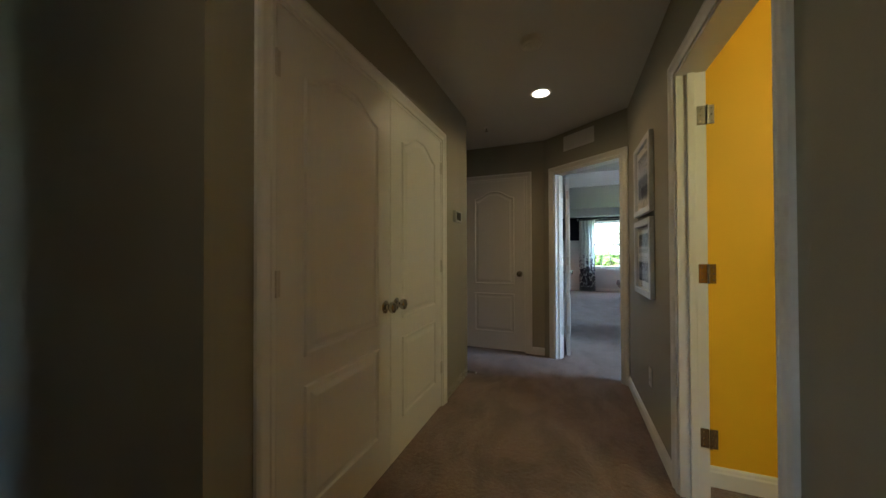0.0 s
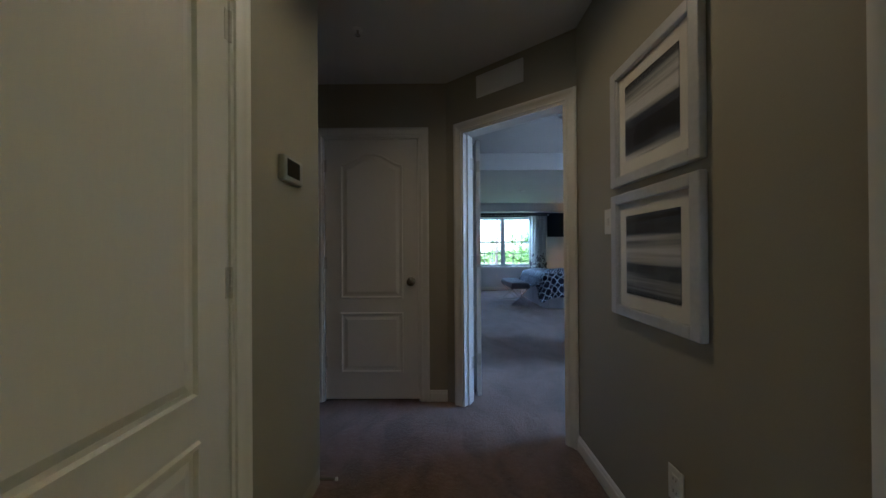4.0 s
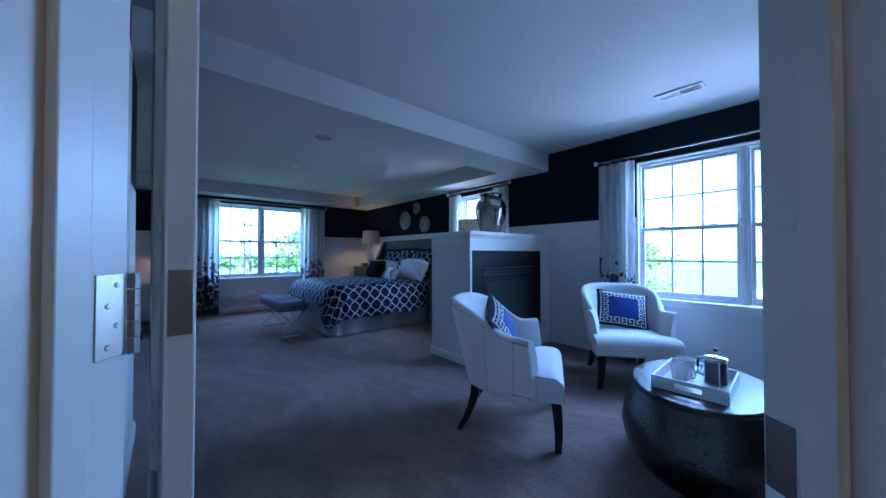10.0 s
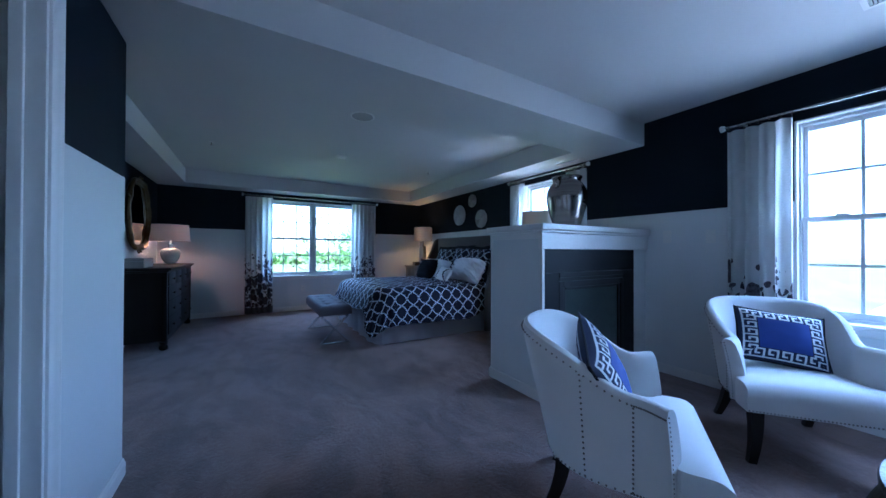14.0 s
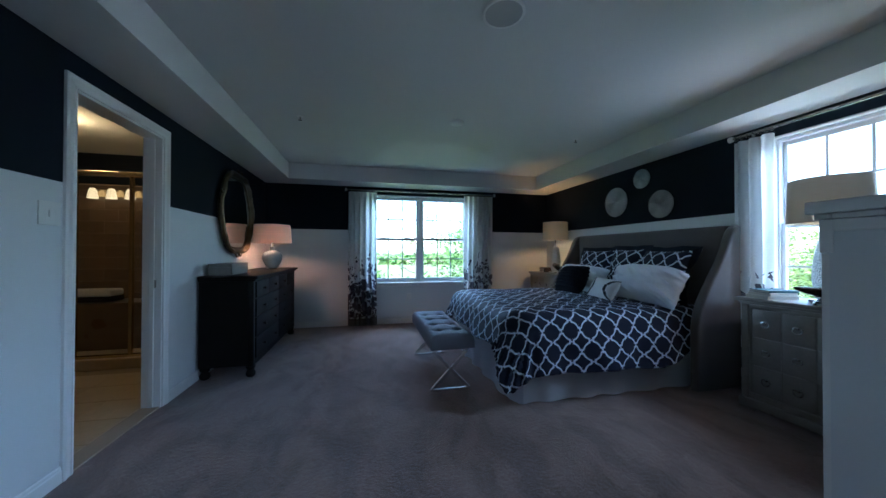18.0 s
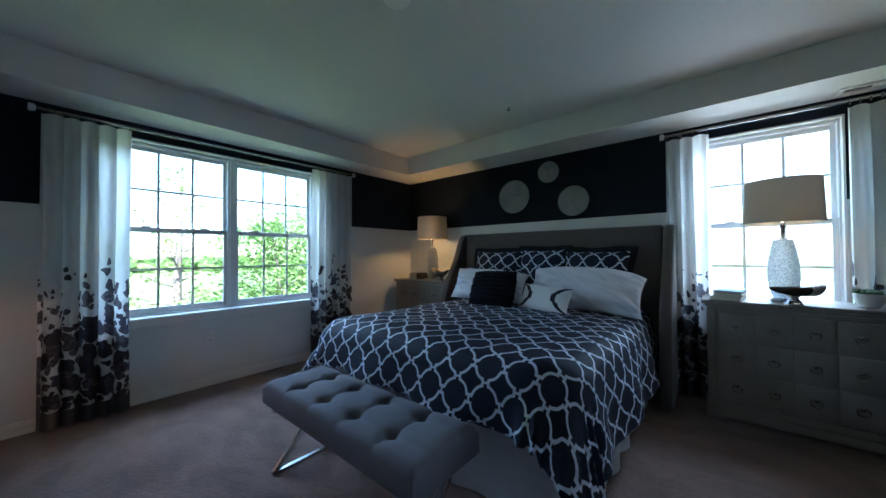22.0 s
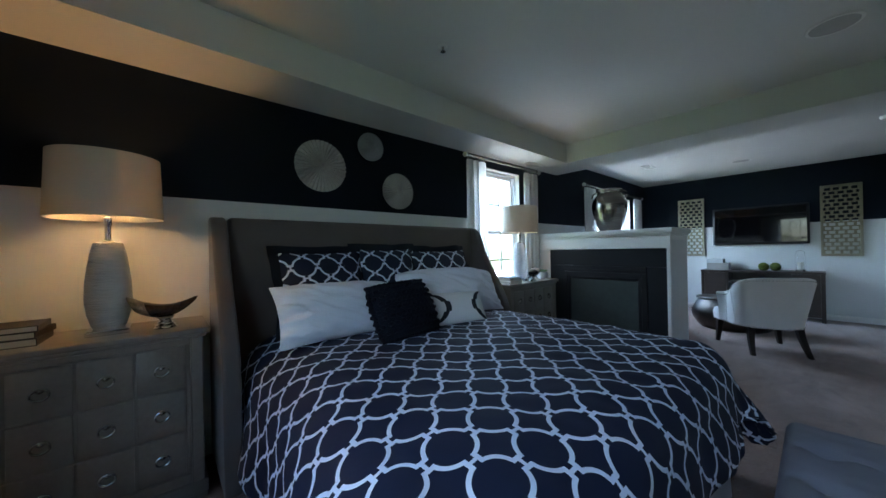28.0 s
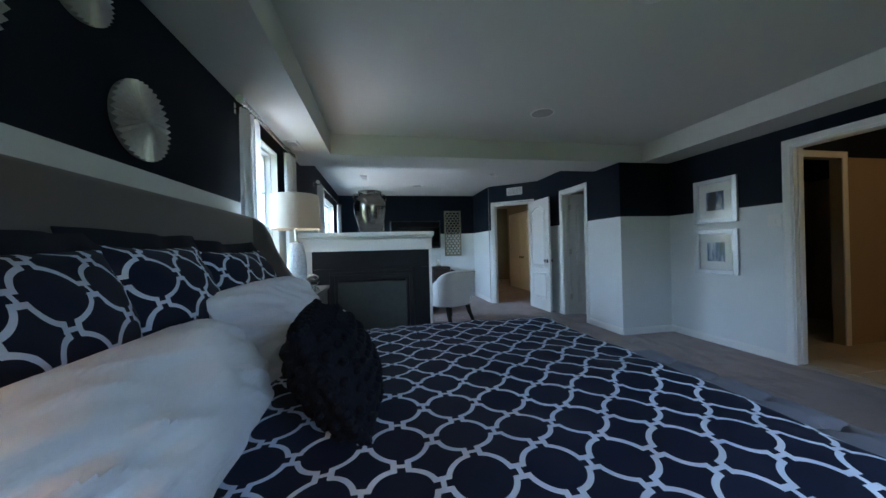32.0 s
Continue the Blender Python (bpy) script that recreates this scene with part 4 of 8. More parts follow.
def pillow_mesh(w, h, d, nu=22, nv=22, pinch=0.06, sag=0.0, flange=0.0, uv_metres=True, seed=0, lumpy=0.012, crease=0.0, slump=0.0):
    """A stuffed pillow lying in x-y, thick in z, corners drawn out."""
    bm = bmesh.new()
    uvl = bm.loops.layers.uv.new("UVMap")
    def place(u, v, s):
        au, av = abs(u), abs(v)
        x = w / 2 * u * (1 - pinch * (1 - av ** 2) * au ** 3)
        y = h / 2 * v * (1 - pinch * (1 - au ** 2) * av ** 3)
        k = max(0.0, (1 - au ** 2.6)) ** 0.55 * max(0.0, (1 - av ** 2.6)) ** 0.55
        n = noise.noise(Vector((x * 7 + seed, y * 7, s * 3.1))) * lumpy
        n += noise.noise(Vector((x * 3 + seed * 2, y * 14, 1.7))) * lumpy * 0.8
        n += crease * 0.22 * math.sin(y * 75 + 5 * noise.noise(Vector((x * 4, y * 5, seed)))) * au ** 2.5
        n -= crease * abs(noise.noise(Vector((x * 4 + seed, y * 13 + x * 6, s)))) * (0.4 + au)
        z = s * (d / 2 * k + n * min(1.0, k * 2))
        y -= slump * h * (v + 1) / 2 * (max(0.0, u) ** 3 + 0.35 * max(0.0, -u) ** 3)
        return Vector((x, y + sag * (1 - u * u) * min(0.0, v), z))
    for s in (1, -1):
        g = [[bm.verts.new(place(2 * i / nu - 1, 2 * j / nv - 1, s)) for j in range(nv + 1)] for i in range(nu + 1)]
        for i in range(nu):
            for j in range(nv):
                q = [g[i][j], g[i + 1][j], g[i + 1][j + 1], g[i][j + 1]]
                idx = [(i, j), (i + 1, j), (i + 1, j + 1), (i, j + 1)]
                if s < 0:
                    q.reverse(), idx.reverse()
                f = bm.faces.new(q)
                for loop, (a, b2) in zip(f.loops, idx):
                    uu, vv = a / nu, b2 / nv
                    loop[uvl].uv = ((uu - 0.5) * w, (vv - 0.5) * h) if uv_metres else (uu, vv)
    bmesh.ops.remove_doubles(bm, verts=bm.verts[:], dist=0.0008)
    return bm


def ruffle(w, h, reach, seed=0, n=40):
    """A flat flange round a pillow's seam, slightly wavy."""
    bm = bmesh.new()
    path = []
    for k in range(4 * n):
        side, f = divmod(k, n)
        u = 2 * f / n - 1
        x, y = [(u, -1), (1, u), (-u, 1), (-1, -u)][side]
        px, py = w / 2 * x * (1 - 0.06 * (1 - y * y) * abs(x) ** 3), h / 2 * y * (1 - 0.06 * (1 - x * x) * abs(y) ** 3)
        path.append((px, py, x, y))
    ins, outs = [], []
    for k, (px, py, x, y) in enumerate(path):
        wave = noise.noise(Vector((px * 9 + seed, py * 9, 0.3))) * 0.045 - 0.03 * abs(x * y) ** 6
        ox, oy = (reach if abs(x) > 0.999 else 0) * (1 if x > 0 else -1), (reach if abs(y) > 0.999 else 0) * (1 if y > 0 else -1)
        ins.append((bm.verts.new((px * 0.97, py * 0.97, 0.006)), bm.verts.new((px * 0.97, py * 0.97, -0.006))))
        outs.append((bm.verts.new((px + ox, py + oy, wave + 0.003)), bm.verts.new((px + ox, py + oy, wave - 0.003))))
    m = len(path)
    for k in range(m):
        l = (k + 1) % m
        bm.faces.new((ins[k][0], outs[k][0], outs[l][0], ins[l][0]))
        bm.faces.new((ins[l][1], outs[l][1], outs[k][1], ins[k][1]))
        bm.faces.new((outs[k][0], outs[k][1], outs[l][1], outs[l][0]))
    bmesh.ops.recalc_face_normals(bm, faces=bm.faces[:])
    return bm


def standing(x, y, z, lean, yaw=0.0, roll=0.0):
    """Puts a pillow's face towards -x, its width along y, leaning back by so many degrees."""
    return Matrix.Translation((x, y, z)) @ Matrix.Rotation(radians(yaw), 4, "Z") @ Matrix.Rotation(radians(-90), 4, "Z") @ Matrix.Rotation(radians(90 - lean), 4, "X") @ Matrix.Rotation(radians(roll), 4, "Z")


# ---- the bed ----
bed = thing("bed", (3.3, 9.43, 0), "king bed with a grey linen wingback headboard and white bed skirt", "bed")
def at_bed(ob):
    ob.location = (-3.3, -9.43, 0)
    return ob


def headboard_shell():
    """The back panel of the headboard, softly padded."""
    bm = bmesh.new()
    box(bm, 4.335, 4.455, 8.40, 10.45, 0.05, 1.412, bevel=0.028, seg=4)
    return bm


def wing(y, side):
    """A side wing: high at the back, sweeping down and forward."""
    prof = [(4.455, 0.03), (3.915, 0.03), (3.912, 0.30), (3.915, 0.55), (3.932, 0.66), (3.97, 0.76), (4.03, 0.87), (4.10, 0.98), (4.17, 1.09), (4.225, 1.20), (4.262, 1.30), (4.30, 1.37), (4.345, 1.405), (4.40, 1.415), (4.455, 1.415)]
    bm = bmesh.new()
    a = [bm.verts.new((x, y - 0.04, z)) for x, z in prof]
    b = [bm.verts.new((x, y + 0.04, z)) for x, z in prof]
    n = len(prof)
    for i in range(n):
        bm.faces.new((a[i], a[(i + 1) % n], b[(i + 1) % n], b[i]))
    bm.faces.new(a), bm.faces.new(list(reversed(b)))
    bmesh.ops.recalc_face_normals(bm, faces=bm.faces[:])
    bmesh.ops.bevel(bm, geom=[e for e in bm.edges if abs(e.verts[0].co.y - e.verts[1].co.y) < 0.001], offset=0.018, segments=3, affect="EDGES", profile=0.5)
    return bm


at_bed(part("headboard", headboard_shell(), M_LINEN_GREY, bed, "grey linen padded headboard", True))
at_bed(part("wing", wing(8.355, -1), M_LINEN_GREY, bed, "", True))
at_bed(part("wing", wing(10.495, 1), M_LINEN_GREY, bed, "", True))
at_bed(part("mattress", boxed(2.50, 4.33, 8.58, 10.24, 0.30, 0.60, 0.09, 5), M_WHITE_COTTON, bed, "", True))
at_bed(part("box_spring", boxed(2.50, 4.33, 8.55, 10.33, 0.10, 0.295, 0.02), M_WHITE_COTTON, bed))
for x in (2.6, 4.2):
    for y in (8.65, 10.25):
        at_bed(part("leg", boxed(x - 0.03, x + 0.03, y - 0.03, y + 0.03, 0, 0.11), M_BLACK, bed))


def skirt():
    bm = bmesh.new()
    path = []
    corners = [(4.28, 8.490), (2.45, 8.490), (2.365, 8.575), (2.365, 10.32), (2.45, 10.405), (4.28, 10.405)]
    for (x0, y0), (x1, y1) in zip(corners, corners[1:]):
        n = int(math.hypot(x1 - x0, y1 - y0) / 0.02)
        path += [(x0 + (x1 - x0) * i / n, y0 + (y1 - y0) * i / n) for i in range(n)]
    path.append(corners[-1])
    rows = []
    for z, amp in ((0.33, 0.001), (0.25, 0.004), (0.12, 0.011), (0.012, 0.017)):
        row = []
        for i, (x, y) in enumerate(path):
            s = i * 0.02
            w = amp * (math.sin(s * 21 + 2 * noise.noise(Vector((s * 1.7, 0, 0)))) + 0.7 * noise.noise(Vector((s * 6, z, 3))))
            dx, dy = (x - 3.4) / 1.0, (y - 9.44) / 0.97
            k = 1 / max(0.2, math.hypot(dx, dy))
            row.append(bm.verts.new((x + w * dx * k, y + w * dy * k, z)))
        rows.append(row)
    for a, b in zip(rows, rows[1:]):
        for i in range(len(a) - 1):
            bm.faces.new((a[i], a[i + 1], b[i + 1], b[i]))
    r = bmesh.ops.solidify(bm, geom=bm.faces[:], thickness=0.004)
    return bm


at_bed(part("bed_skirt", skirt(), M_WHITE_COTTON, bed, "gathered white bed skirt", True))


def spread():
    """A heavy quilted cover draped over the mattress: it rolls softly over the edges, lowest at the north side, and hangs in folds."""
    ax, b0, b1, head = 2.485, 8.585, 10.165, 4.26
    r_foot, r_south, r_north = 0.150, 0.125, 0.265
    bm = bmesh.new()
    uvl = bm.loops.layers.uv.new("UVMap")
    na, nb = 110, 150
    a0, a1, c0, c1 = ax - 0.66, head, b0 - 0.64, b1 + 0.72
    past, bend = [0.0], 0.11
    def place(a, b):
        spare = smooth_step(0.0, 1.0, (3.5 - a) / 1.1)
        lo, hi = b0 + 0.04 * spare, b1 + 0.165 * spare
        qx, qy = max(a, ax + bend), min(max(b, lo + bend), hi - bend)
        dx, dy = a - qx, b - qy
        d = math.hypot(dx, dy)
        if d > bend:
            qx, qy = qx + dx / d * bend, qy + dy / d * bend
            dx, dy, d = dx * (1 - bend / d), dy * (1 - bend / d), d - bend
        else:
            qx, qy, dx, dy, d = a, b, 0.0, 0.0, 0.0
        past[0] = 0.0
        mid = max(0.0, 1 - abs((qy - 9.40) / 0.88) ** 7) * max(0.0, 1 - max(0, (2.6 - qx) / 0.2) ** 2 * 0.4)
        zt = 0.664 + 0.034 * mid + 0.012 * noise.noise(Vector((a * 3.1, b * 3.1, 0.5))) + 0.007 * noise.noise(Vector((a * 9, b * 7, 2.2)))
        zt += 0.014 * max(0.0, noise.noise(Vector((a * 1.4 + b * 2.2, b * 0.9, 7.7)))) + 0.008 * noise.noise(Vector((a * 5 - b * 9, a * 2 + b * 3, 3.3))) * (0.3 + 0.7 * spare)
        if d < 1e-6:
            return Vector((qx, qy, zt))
        ux, uy = dx / d, dy / d
        r = ux * ux * r_foot + uy * uy * (r_south if dy < 0 else r_north)
        corner = min(abs(ux), abs(uy)) * 1.41
        side = abs(uy) ** 2
        reach_y = (0.53 - 0.085 * smooth_step(3.55, 4.05, qx)) if dy < 0 else 0.655
        lim = min(0.395 / max(1e-3, -ux) if ux < 0 else 9.0, reach_y / max(1e-3, abs(uy)), 0.63)
        over = past[0] = max(0.0, d - lim)
        d = min(d, lim)
        if d < r * math.pi / 2:
            t = d / r
            return Vector((qx + ux * r * math.sin(t), qy + uy * r * math.sin(t), zt - r * (1 - math.cos(t))))
        hang = d - r * math.pi / 2
        along = a * uy * uy + b * ux * ux
        fold = 0.012 * min(1.0, hang / 0.1) + (0.022 * math.sin(along * 10.5 + 1.6 * noise.noise(Vector((along * 2, 0, 0)))) + 0.026 * noise.noise(Vector((a * 5, b * 5, 4.4)))) * min(1.0, hang / 0.2) * (1 - 0.6 * corner)
        out = r + 0.045 * (hang / 0.35) ** 0.7 + fold + corner * ((0.15 if dy < 0 else 0.04) * (hang / 0.4) + 0.010 * math.sin(math.atan2(abs(uy), abs(ux)) * 8 + 0.6) * min(1.0, hang / 0.25)) + (0.13 * spare * side * min(1.0, hang / 0.25) if dy > 0 else 0.0)
        west = 0.07 * corner * min(1.0, hang / 0.3) if dy < 0 else 0.0
        return Vector((qx + ux * out - west, qy + uy * out + 0.2 * west, max(0.03, zt - r - hang * (0.985 - 0.06 * corner)) - 0.004 * over))
    g, uvs, beyond = [], [], []
    for i in range(na + 1):
        a = a0 + (a1 - a0) * i / na
        g.append([]), uvs.append([]), beyond.append([])
        for j in range(nb + 1):
            b = c0 + (c1 - c0) * j / nb
            g[-1].append(bm.verts.new(place(a, b)))
            beyond[-1].append(past[0])
            uvs[-1].append((a - 3.34, b - 9.87))
    for i in range(na):
        for j in range(nb):
            if min(beyond[i][j], beyond[i + 1][j], beyond[i + 1][j + 1], beyond[i][j + 1]) > 0.0:
                continue
            f = bm.faces.new((g[i][j], g[i + 1][j], g[i + 1][j + 1], g[i][j + 1]))
            for loop, (k, l) in zip(f.loops, ((i, j), (i + 1, j), (i + 1, j + 1), (i, j + 1))):
                loop[uvl].uv = uvs[k][l]
    bmesh.ops.delete(bm, geom=[v for v in bm.verts if not v.link_faces], context="VERTS")
    bmesh.ops.dissolve_degenerate(bm, dist=0.0005, edges=bm.edges[:])
    return bm


bs = part("bedspread", spread(), M_SPREAD, None, "", True)
so = bs.modifiers.new("thick", "SOLIDIFY")
so.thickness, so.offset = 0.012, -1
tagged(bs, "navy bedspread printed with a white ring trellis, draped over the bed", "bedspread")


def sham(x, y, lean, yaw, seed, w=0.60, h=0.58):
    ob = thing("pillow_sham", (x, y, 0.66), "navy trellis-print pillow sham with a dark flange, leaning on the headboard", "pillow", "pillow shams on the bed")
    c = part("cover", pillow_mesh(w, h, 0.21, seed=seed, lumpy=0.018), M_SHAM, ob, "", True)
    fl = part("flange", ruffle(w, h, 0.046, seed), M_FLANGE, ob, "dark navy flange", True)
    m = standing(0, 0, h / 2 * math.cos(radians(lean)) + 0.015, lean, yaw)
    c.matrix_basis, fl.matrix_basis = m, m
    return ob


sham(4.195, 9.925, 15, 3, 1, 0.575, 0.545)
sham(4.225, 9.425, 13, -1, 2, 0.49, 0.555)
sham(4.190, 8.915, 15, -4, 3, 0.575, 0.54)


def plain_pillow(name, x, y, z, w, h, d, lean, yaw, roll, mat, label, seed, **kw):
    ob = thing(name, (x, y, z), label, "pillow")
    c = part("cover", pillow_mesh(w, h, d, 64, 52, seed=seed, **kw), mat, ob, "", True)
    c.matrix_basis = standing(0, 0, h / 2 * math.cos(radians(lean)), lean, yaw, roll)
    return ob


plain_pillow("white_pillow", 3.970, 9.900, 0.690, 0.82, 0.365, 0.25, 30, 6, -2, M_CRUMPLED, "large crumpled white cotton pillow on the bed", 11, lumpy=0.018, crease=0.055, slump=0.10)
plain_pillow("white_pillow", 4.015, 8.970, 0.672, 0.98, 0.43, 0.25, 28, -5, 0, M_CRUMPLED, "large crumpled white cotton pillow on the bed", 17, lumpy=0.020, crease=0.06, slump=0.22)


def ruched_cushion():
    """A fat cushion gathered all over into rows of knitted scallops."""
    ob = thing("black_pillow", (3.675, 9.665, 0.690), "black ruched knit cushion propped on the pillows", "pillow")
    w, h, d = 0.42, 0.33, 0.22
    m = standing(0, 0, h / 2 * math.cos(radians(28)) + 0.01, 28, 4, 2)
    c = part("cover", pillow_mesh(w, h, d, 30, 26, seed=23, lumpy=0.008, pinch=0.0), M_BLACK_KNIT, ob, "", True)
    c.matrix_basis = m
    rng = random.Random(23)
    def fat(u, v):
        return d / 2 * max(0.0, 1 - abs(u) ** 2.6) ** 0.55 * max(0.0, 1 - abs(v) ** 2.6) ** 0.55
    for s in (1, -1):
        bm = bmesh.new()
        for j in range(9):
            v = (j - 4) / 4.15
            for i in range(13):
                u = (i - 6 + (0.5 if j % 2 else 0.0)) / 6.4
                if abs(u) > 0.99:
                    continue
                p = (w / 2 * u, h / 2 * v + 0.004 * rng.random(), s * (fat(u, v) - 0.004))
                bmesh.ops.create_icosphere(bm, subdivisions=2, radius=0.021, matrix=Matrix.Translation(p) @ Matrix.Rotation(rng.uniform(-0.4, 0.4), 4, "Z") @ Matrix.Diagonal((0.95, 0.62, 0.62, 1)))
        p = part("ruching", bm, M_BLACK_KNIT, ob, "rows of knitted scallops", True)
        p.matrix_basis, p["kind"] = m, "stuff"
    bm = bmesh.new()
    for k in range(64):
        side, u = divmod(k / 16, 1)
        u = 2 * u - 1
        x, y = [(u, -1), (1, u), (-u, 1), (-1, -u)][int(side)]
        q = 1 - 0.07 * abs(x * y) ** 3
        bmesh.ops.create_icosphere(bm, subdivisions=2, radius=0.014 + 0.004 * rng.random(), matrix=Matrix.Translation((w / 2 * x * q, h / 2 * y * q, 0.006 * (k % 2) - 0.003)))
    p = part("ruffle", bm, M_BLACK_KNIT, ob, "scalloped edge", True)
    p.matrix_basis, p["kind"] = m, "stuff"


ruched_cushion()
plain_pillow("lumbar_pillow", 3.725, 9.185, 0.685, 0.46, 0.235, 0.13, 28, -8, -2, M_OGEE, "small white lumbar cushion with black ogee bands", 31, uv_metres=False, lumpy=0.006)

# ---- bench at the foot of the bed ----
def bench():
    ob = thing("bench", (1.975, 9.395, 0), "grey button-tufted bench with crossed metal legs at the bed's foot", "bench")
    L, D, n, mrow = 1.165, 0.375, 84, 30
    bm = bmesh.new()
    tufts = [((-0.085 if j == 0 else 0.085), (i - 1.5) * L / 4.9) for i in range(4) for j in (0, 1)]
    def top(x, y):
        ed = min(D / 2 - abs(x), L / 2 - abs(y))
        z = 0.475 + 0.012 * min(1.0, max(0.0, ed / 0.06)) - 0.030 * (1 - min(1.0, max(0.0, ed) / 0.03)) ** 2
        for tx, ty in tufts:
            dd = math.hypot(x - tx, y - ty)
            z -= 0.036 * math.exp(-(dd / 0.030) ** 2) + 0.010 * math.exp(-(dd / 0.075) ** 2)
        for ty in {t[1] for t in tufts}:
            z -= 0.010 * math.exp(-((y - ty) / 0.010) ** 2)
        for tx in (-0.085, 0.085):
            z -= 0.003 * math.exp(-((x - tx) / 0.014) ** 2)
        return z + 0.003 * noise.noise(Vector((x * 9, y * 30, 1.0))) * min(1.0, max(0.0, ed / 0.05))
    g = [[bm.verts.new((D * (i / mrow - 0.5), L * (j / n - 0.5), top(D * (i / mrow - 0.5), L * (j / n - 0.5)))) for j in range(n + 1)] for i in range(mrow + 1)]
    for i in range(mrow):
        for j in range(n):
            bm.faces.new((g[i][j], g[i + 1][j], g[i + 1][j + 1], g[i][j + 1]))
    rim = [g[i][0] for i in range(mrow)] + [g[mrow][j] for j in range(n)] + [g[i][n] for i in range(mrow, 0, -1)] + [g[0][j] for j in range(n, 0, -1)]
    low = [bm.verts.new((v.co.x * 1.012, v.co.y * 1.005, 0.365)) for v in rim]
    for k in range(len(rim)):
        l = (k + 1) % len(rim)
        bm.faces.new((rim[k], low[k], low[l], rim[l]))
    bm.faces.new(low)
    bmesh.ops.recalc_face_normals(bm, faces=bm.faces[:])
    part("seat", bm, M_BENCH, ob, "tufted grey seat cushion", True)
    for tx, ty in tufts:
        bm = lathe([(0.001, 0.004), (0.009, 0.002), (0.011, -0.003), (0.001, -0.004)], 12)
        b = part("button", bm, M_BENCH, ob, "", True)
        b.location = (tx, ty, top(tx, ty) + 0.006)
    part("rail", boxed(-0.15, 0.15, -0.515, 0.515, 0.352, 0.364, 0.002), M_CHROME, ob)
    for y in (-0.495, 0.495):
        for s in (-1, 1):
            bm = bmesh.new()
            box(bm, -0.236, 0.236, y - 0.013, y + 0.013, -0.0125, 0.0125, bevel=0.003)
            bmesh.ops.transform(bm, matrix=Matrix.Translation((0, s * 0.0005, 0.176)) @ Matrix.Rotation(s * math.atan2(0.326, 0.315), 4, "Y"), verts=bm.verts[:])
            part("leg", bm, M_CHROME, ob, "flat polished metal cross leg")
        part("foot_bar", boxed(-0.172, 0.172, y - 0.0125, y + 0.0125, 0.0, 0.012, 0.002), M_NICKEL, ob, "metal bar along the floor")
        part("top_bar", boxed(-0.165, 0.165, y - 0.0125, y + 0.0125, 0.338, 0.3515, 0.002), M_CHROME, ob)
    return ob


bench()


# ---- curtains ----
def curtain(name, width, m, seed, label, z0=0.015, z1=2.125):
    """A pleated panel hanging in x-z at y = 0."""
    bm = bmesh.new()
    uvl = bm.loops.layers.uv.new("UVMap")
    nx, nz = 72, 30
    g = []
    full = width * 1.9
    for j in range(nz + 1):
        f = j / nz
        z = z0 + (z1 - z0) * f
        row = []
        for i in range(nx + 1):
            u = i / nx
            amp = 0.026 + 0.010 * (1 - f) + 0.008 * noise.noise(Vector((u * 4 + seed, f * 2, 0)))
            ph = u * 2 * math.pi * (width / 0.085) + 0.9 * noise.noise(Vector((seed, u * 3, f * 1.2)))
            x = width * (u - 0.5) * (1.0 + 0.03 * (1 - f)) + 0.010 * math.cos(ph) * (1 - f * 0.3)
            row.append(bm.verts.new((x, amp * math.sin(ph) * (1.0 if f < 0.97 else 0.8), z)))
        g.append(row)
    for j in range(nz):
        for i in range(nx):
            f = bm.faces.new((g[j][i], g[j][i + 1], g[j + 1][i + 1], g[j + 1][i]))
            for loop, (k, l) in zip(f.loops, ((j, i), (j, i + 1), (j + 1, i + 1), (j + 1, i))):
                loop[uvl].uv = (l / nx * full + seed * 3.7, z0 + (z1 - z0) * k / nz)
    ob = part(name, bm, M_CURTAIN, None, "", True)
    ob.matrix_basis = m
    return tagged(ob, label, "curtain", "rose-print curtains")


LAB_CUR = "white linen curtain printed with grey roses"
NORTH = pose(0, 11.475, 0)
curtain("curtain", 0.44, pose(1.19, 11.475, 0), 1, LAB_CUR + ", beside the window")
curtain("curtain", 0.52, pose(3.115, 11.475, 0), 2, LAB_CUR + ", beside the window")
curtain("curtain", 0.30, pose(4.395, 8.235, 0, 0, 0, -90), 3, LAB_CUR + ", behind the nightstand")
curtain("curtain", 0.29, pose(4.395, 7.245, 0, 0, 0, -90), 4, LAB_CUR + ", behind the nightstand")
curtain("curtain", 0.38, pose(4.395, 5.625, 0, 0, 0, -90), 5, LAB_CUR + ", behind the armchair")
curtain("curtain", 0.38, pose(4.395, 3.575, 0, 0, 0, -90), 6, LAB_CUR + " beside the wide window")


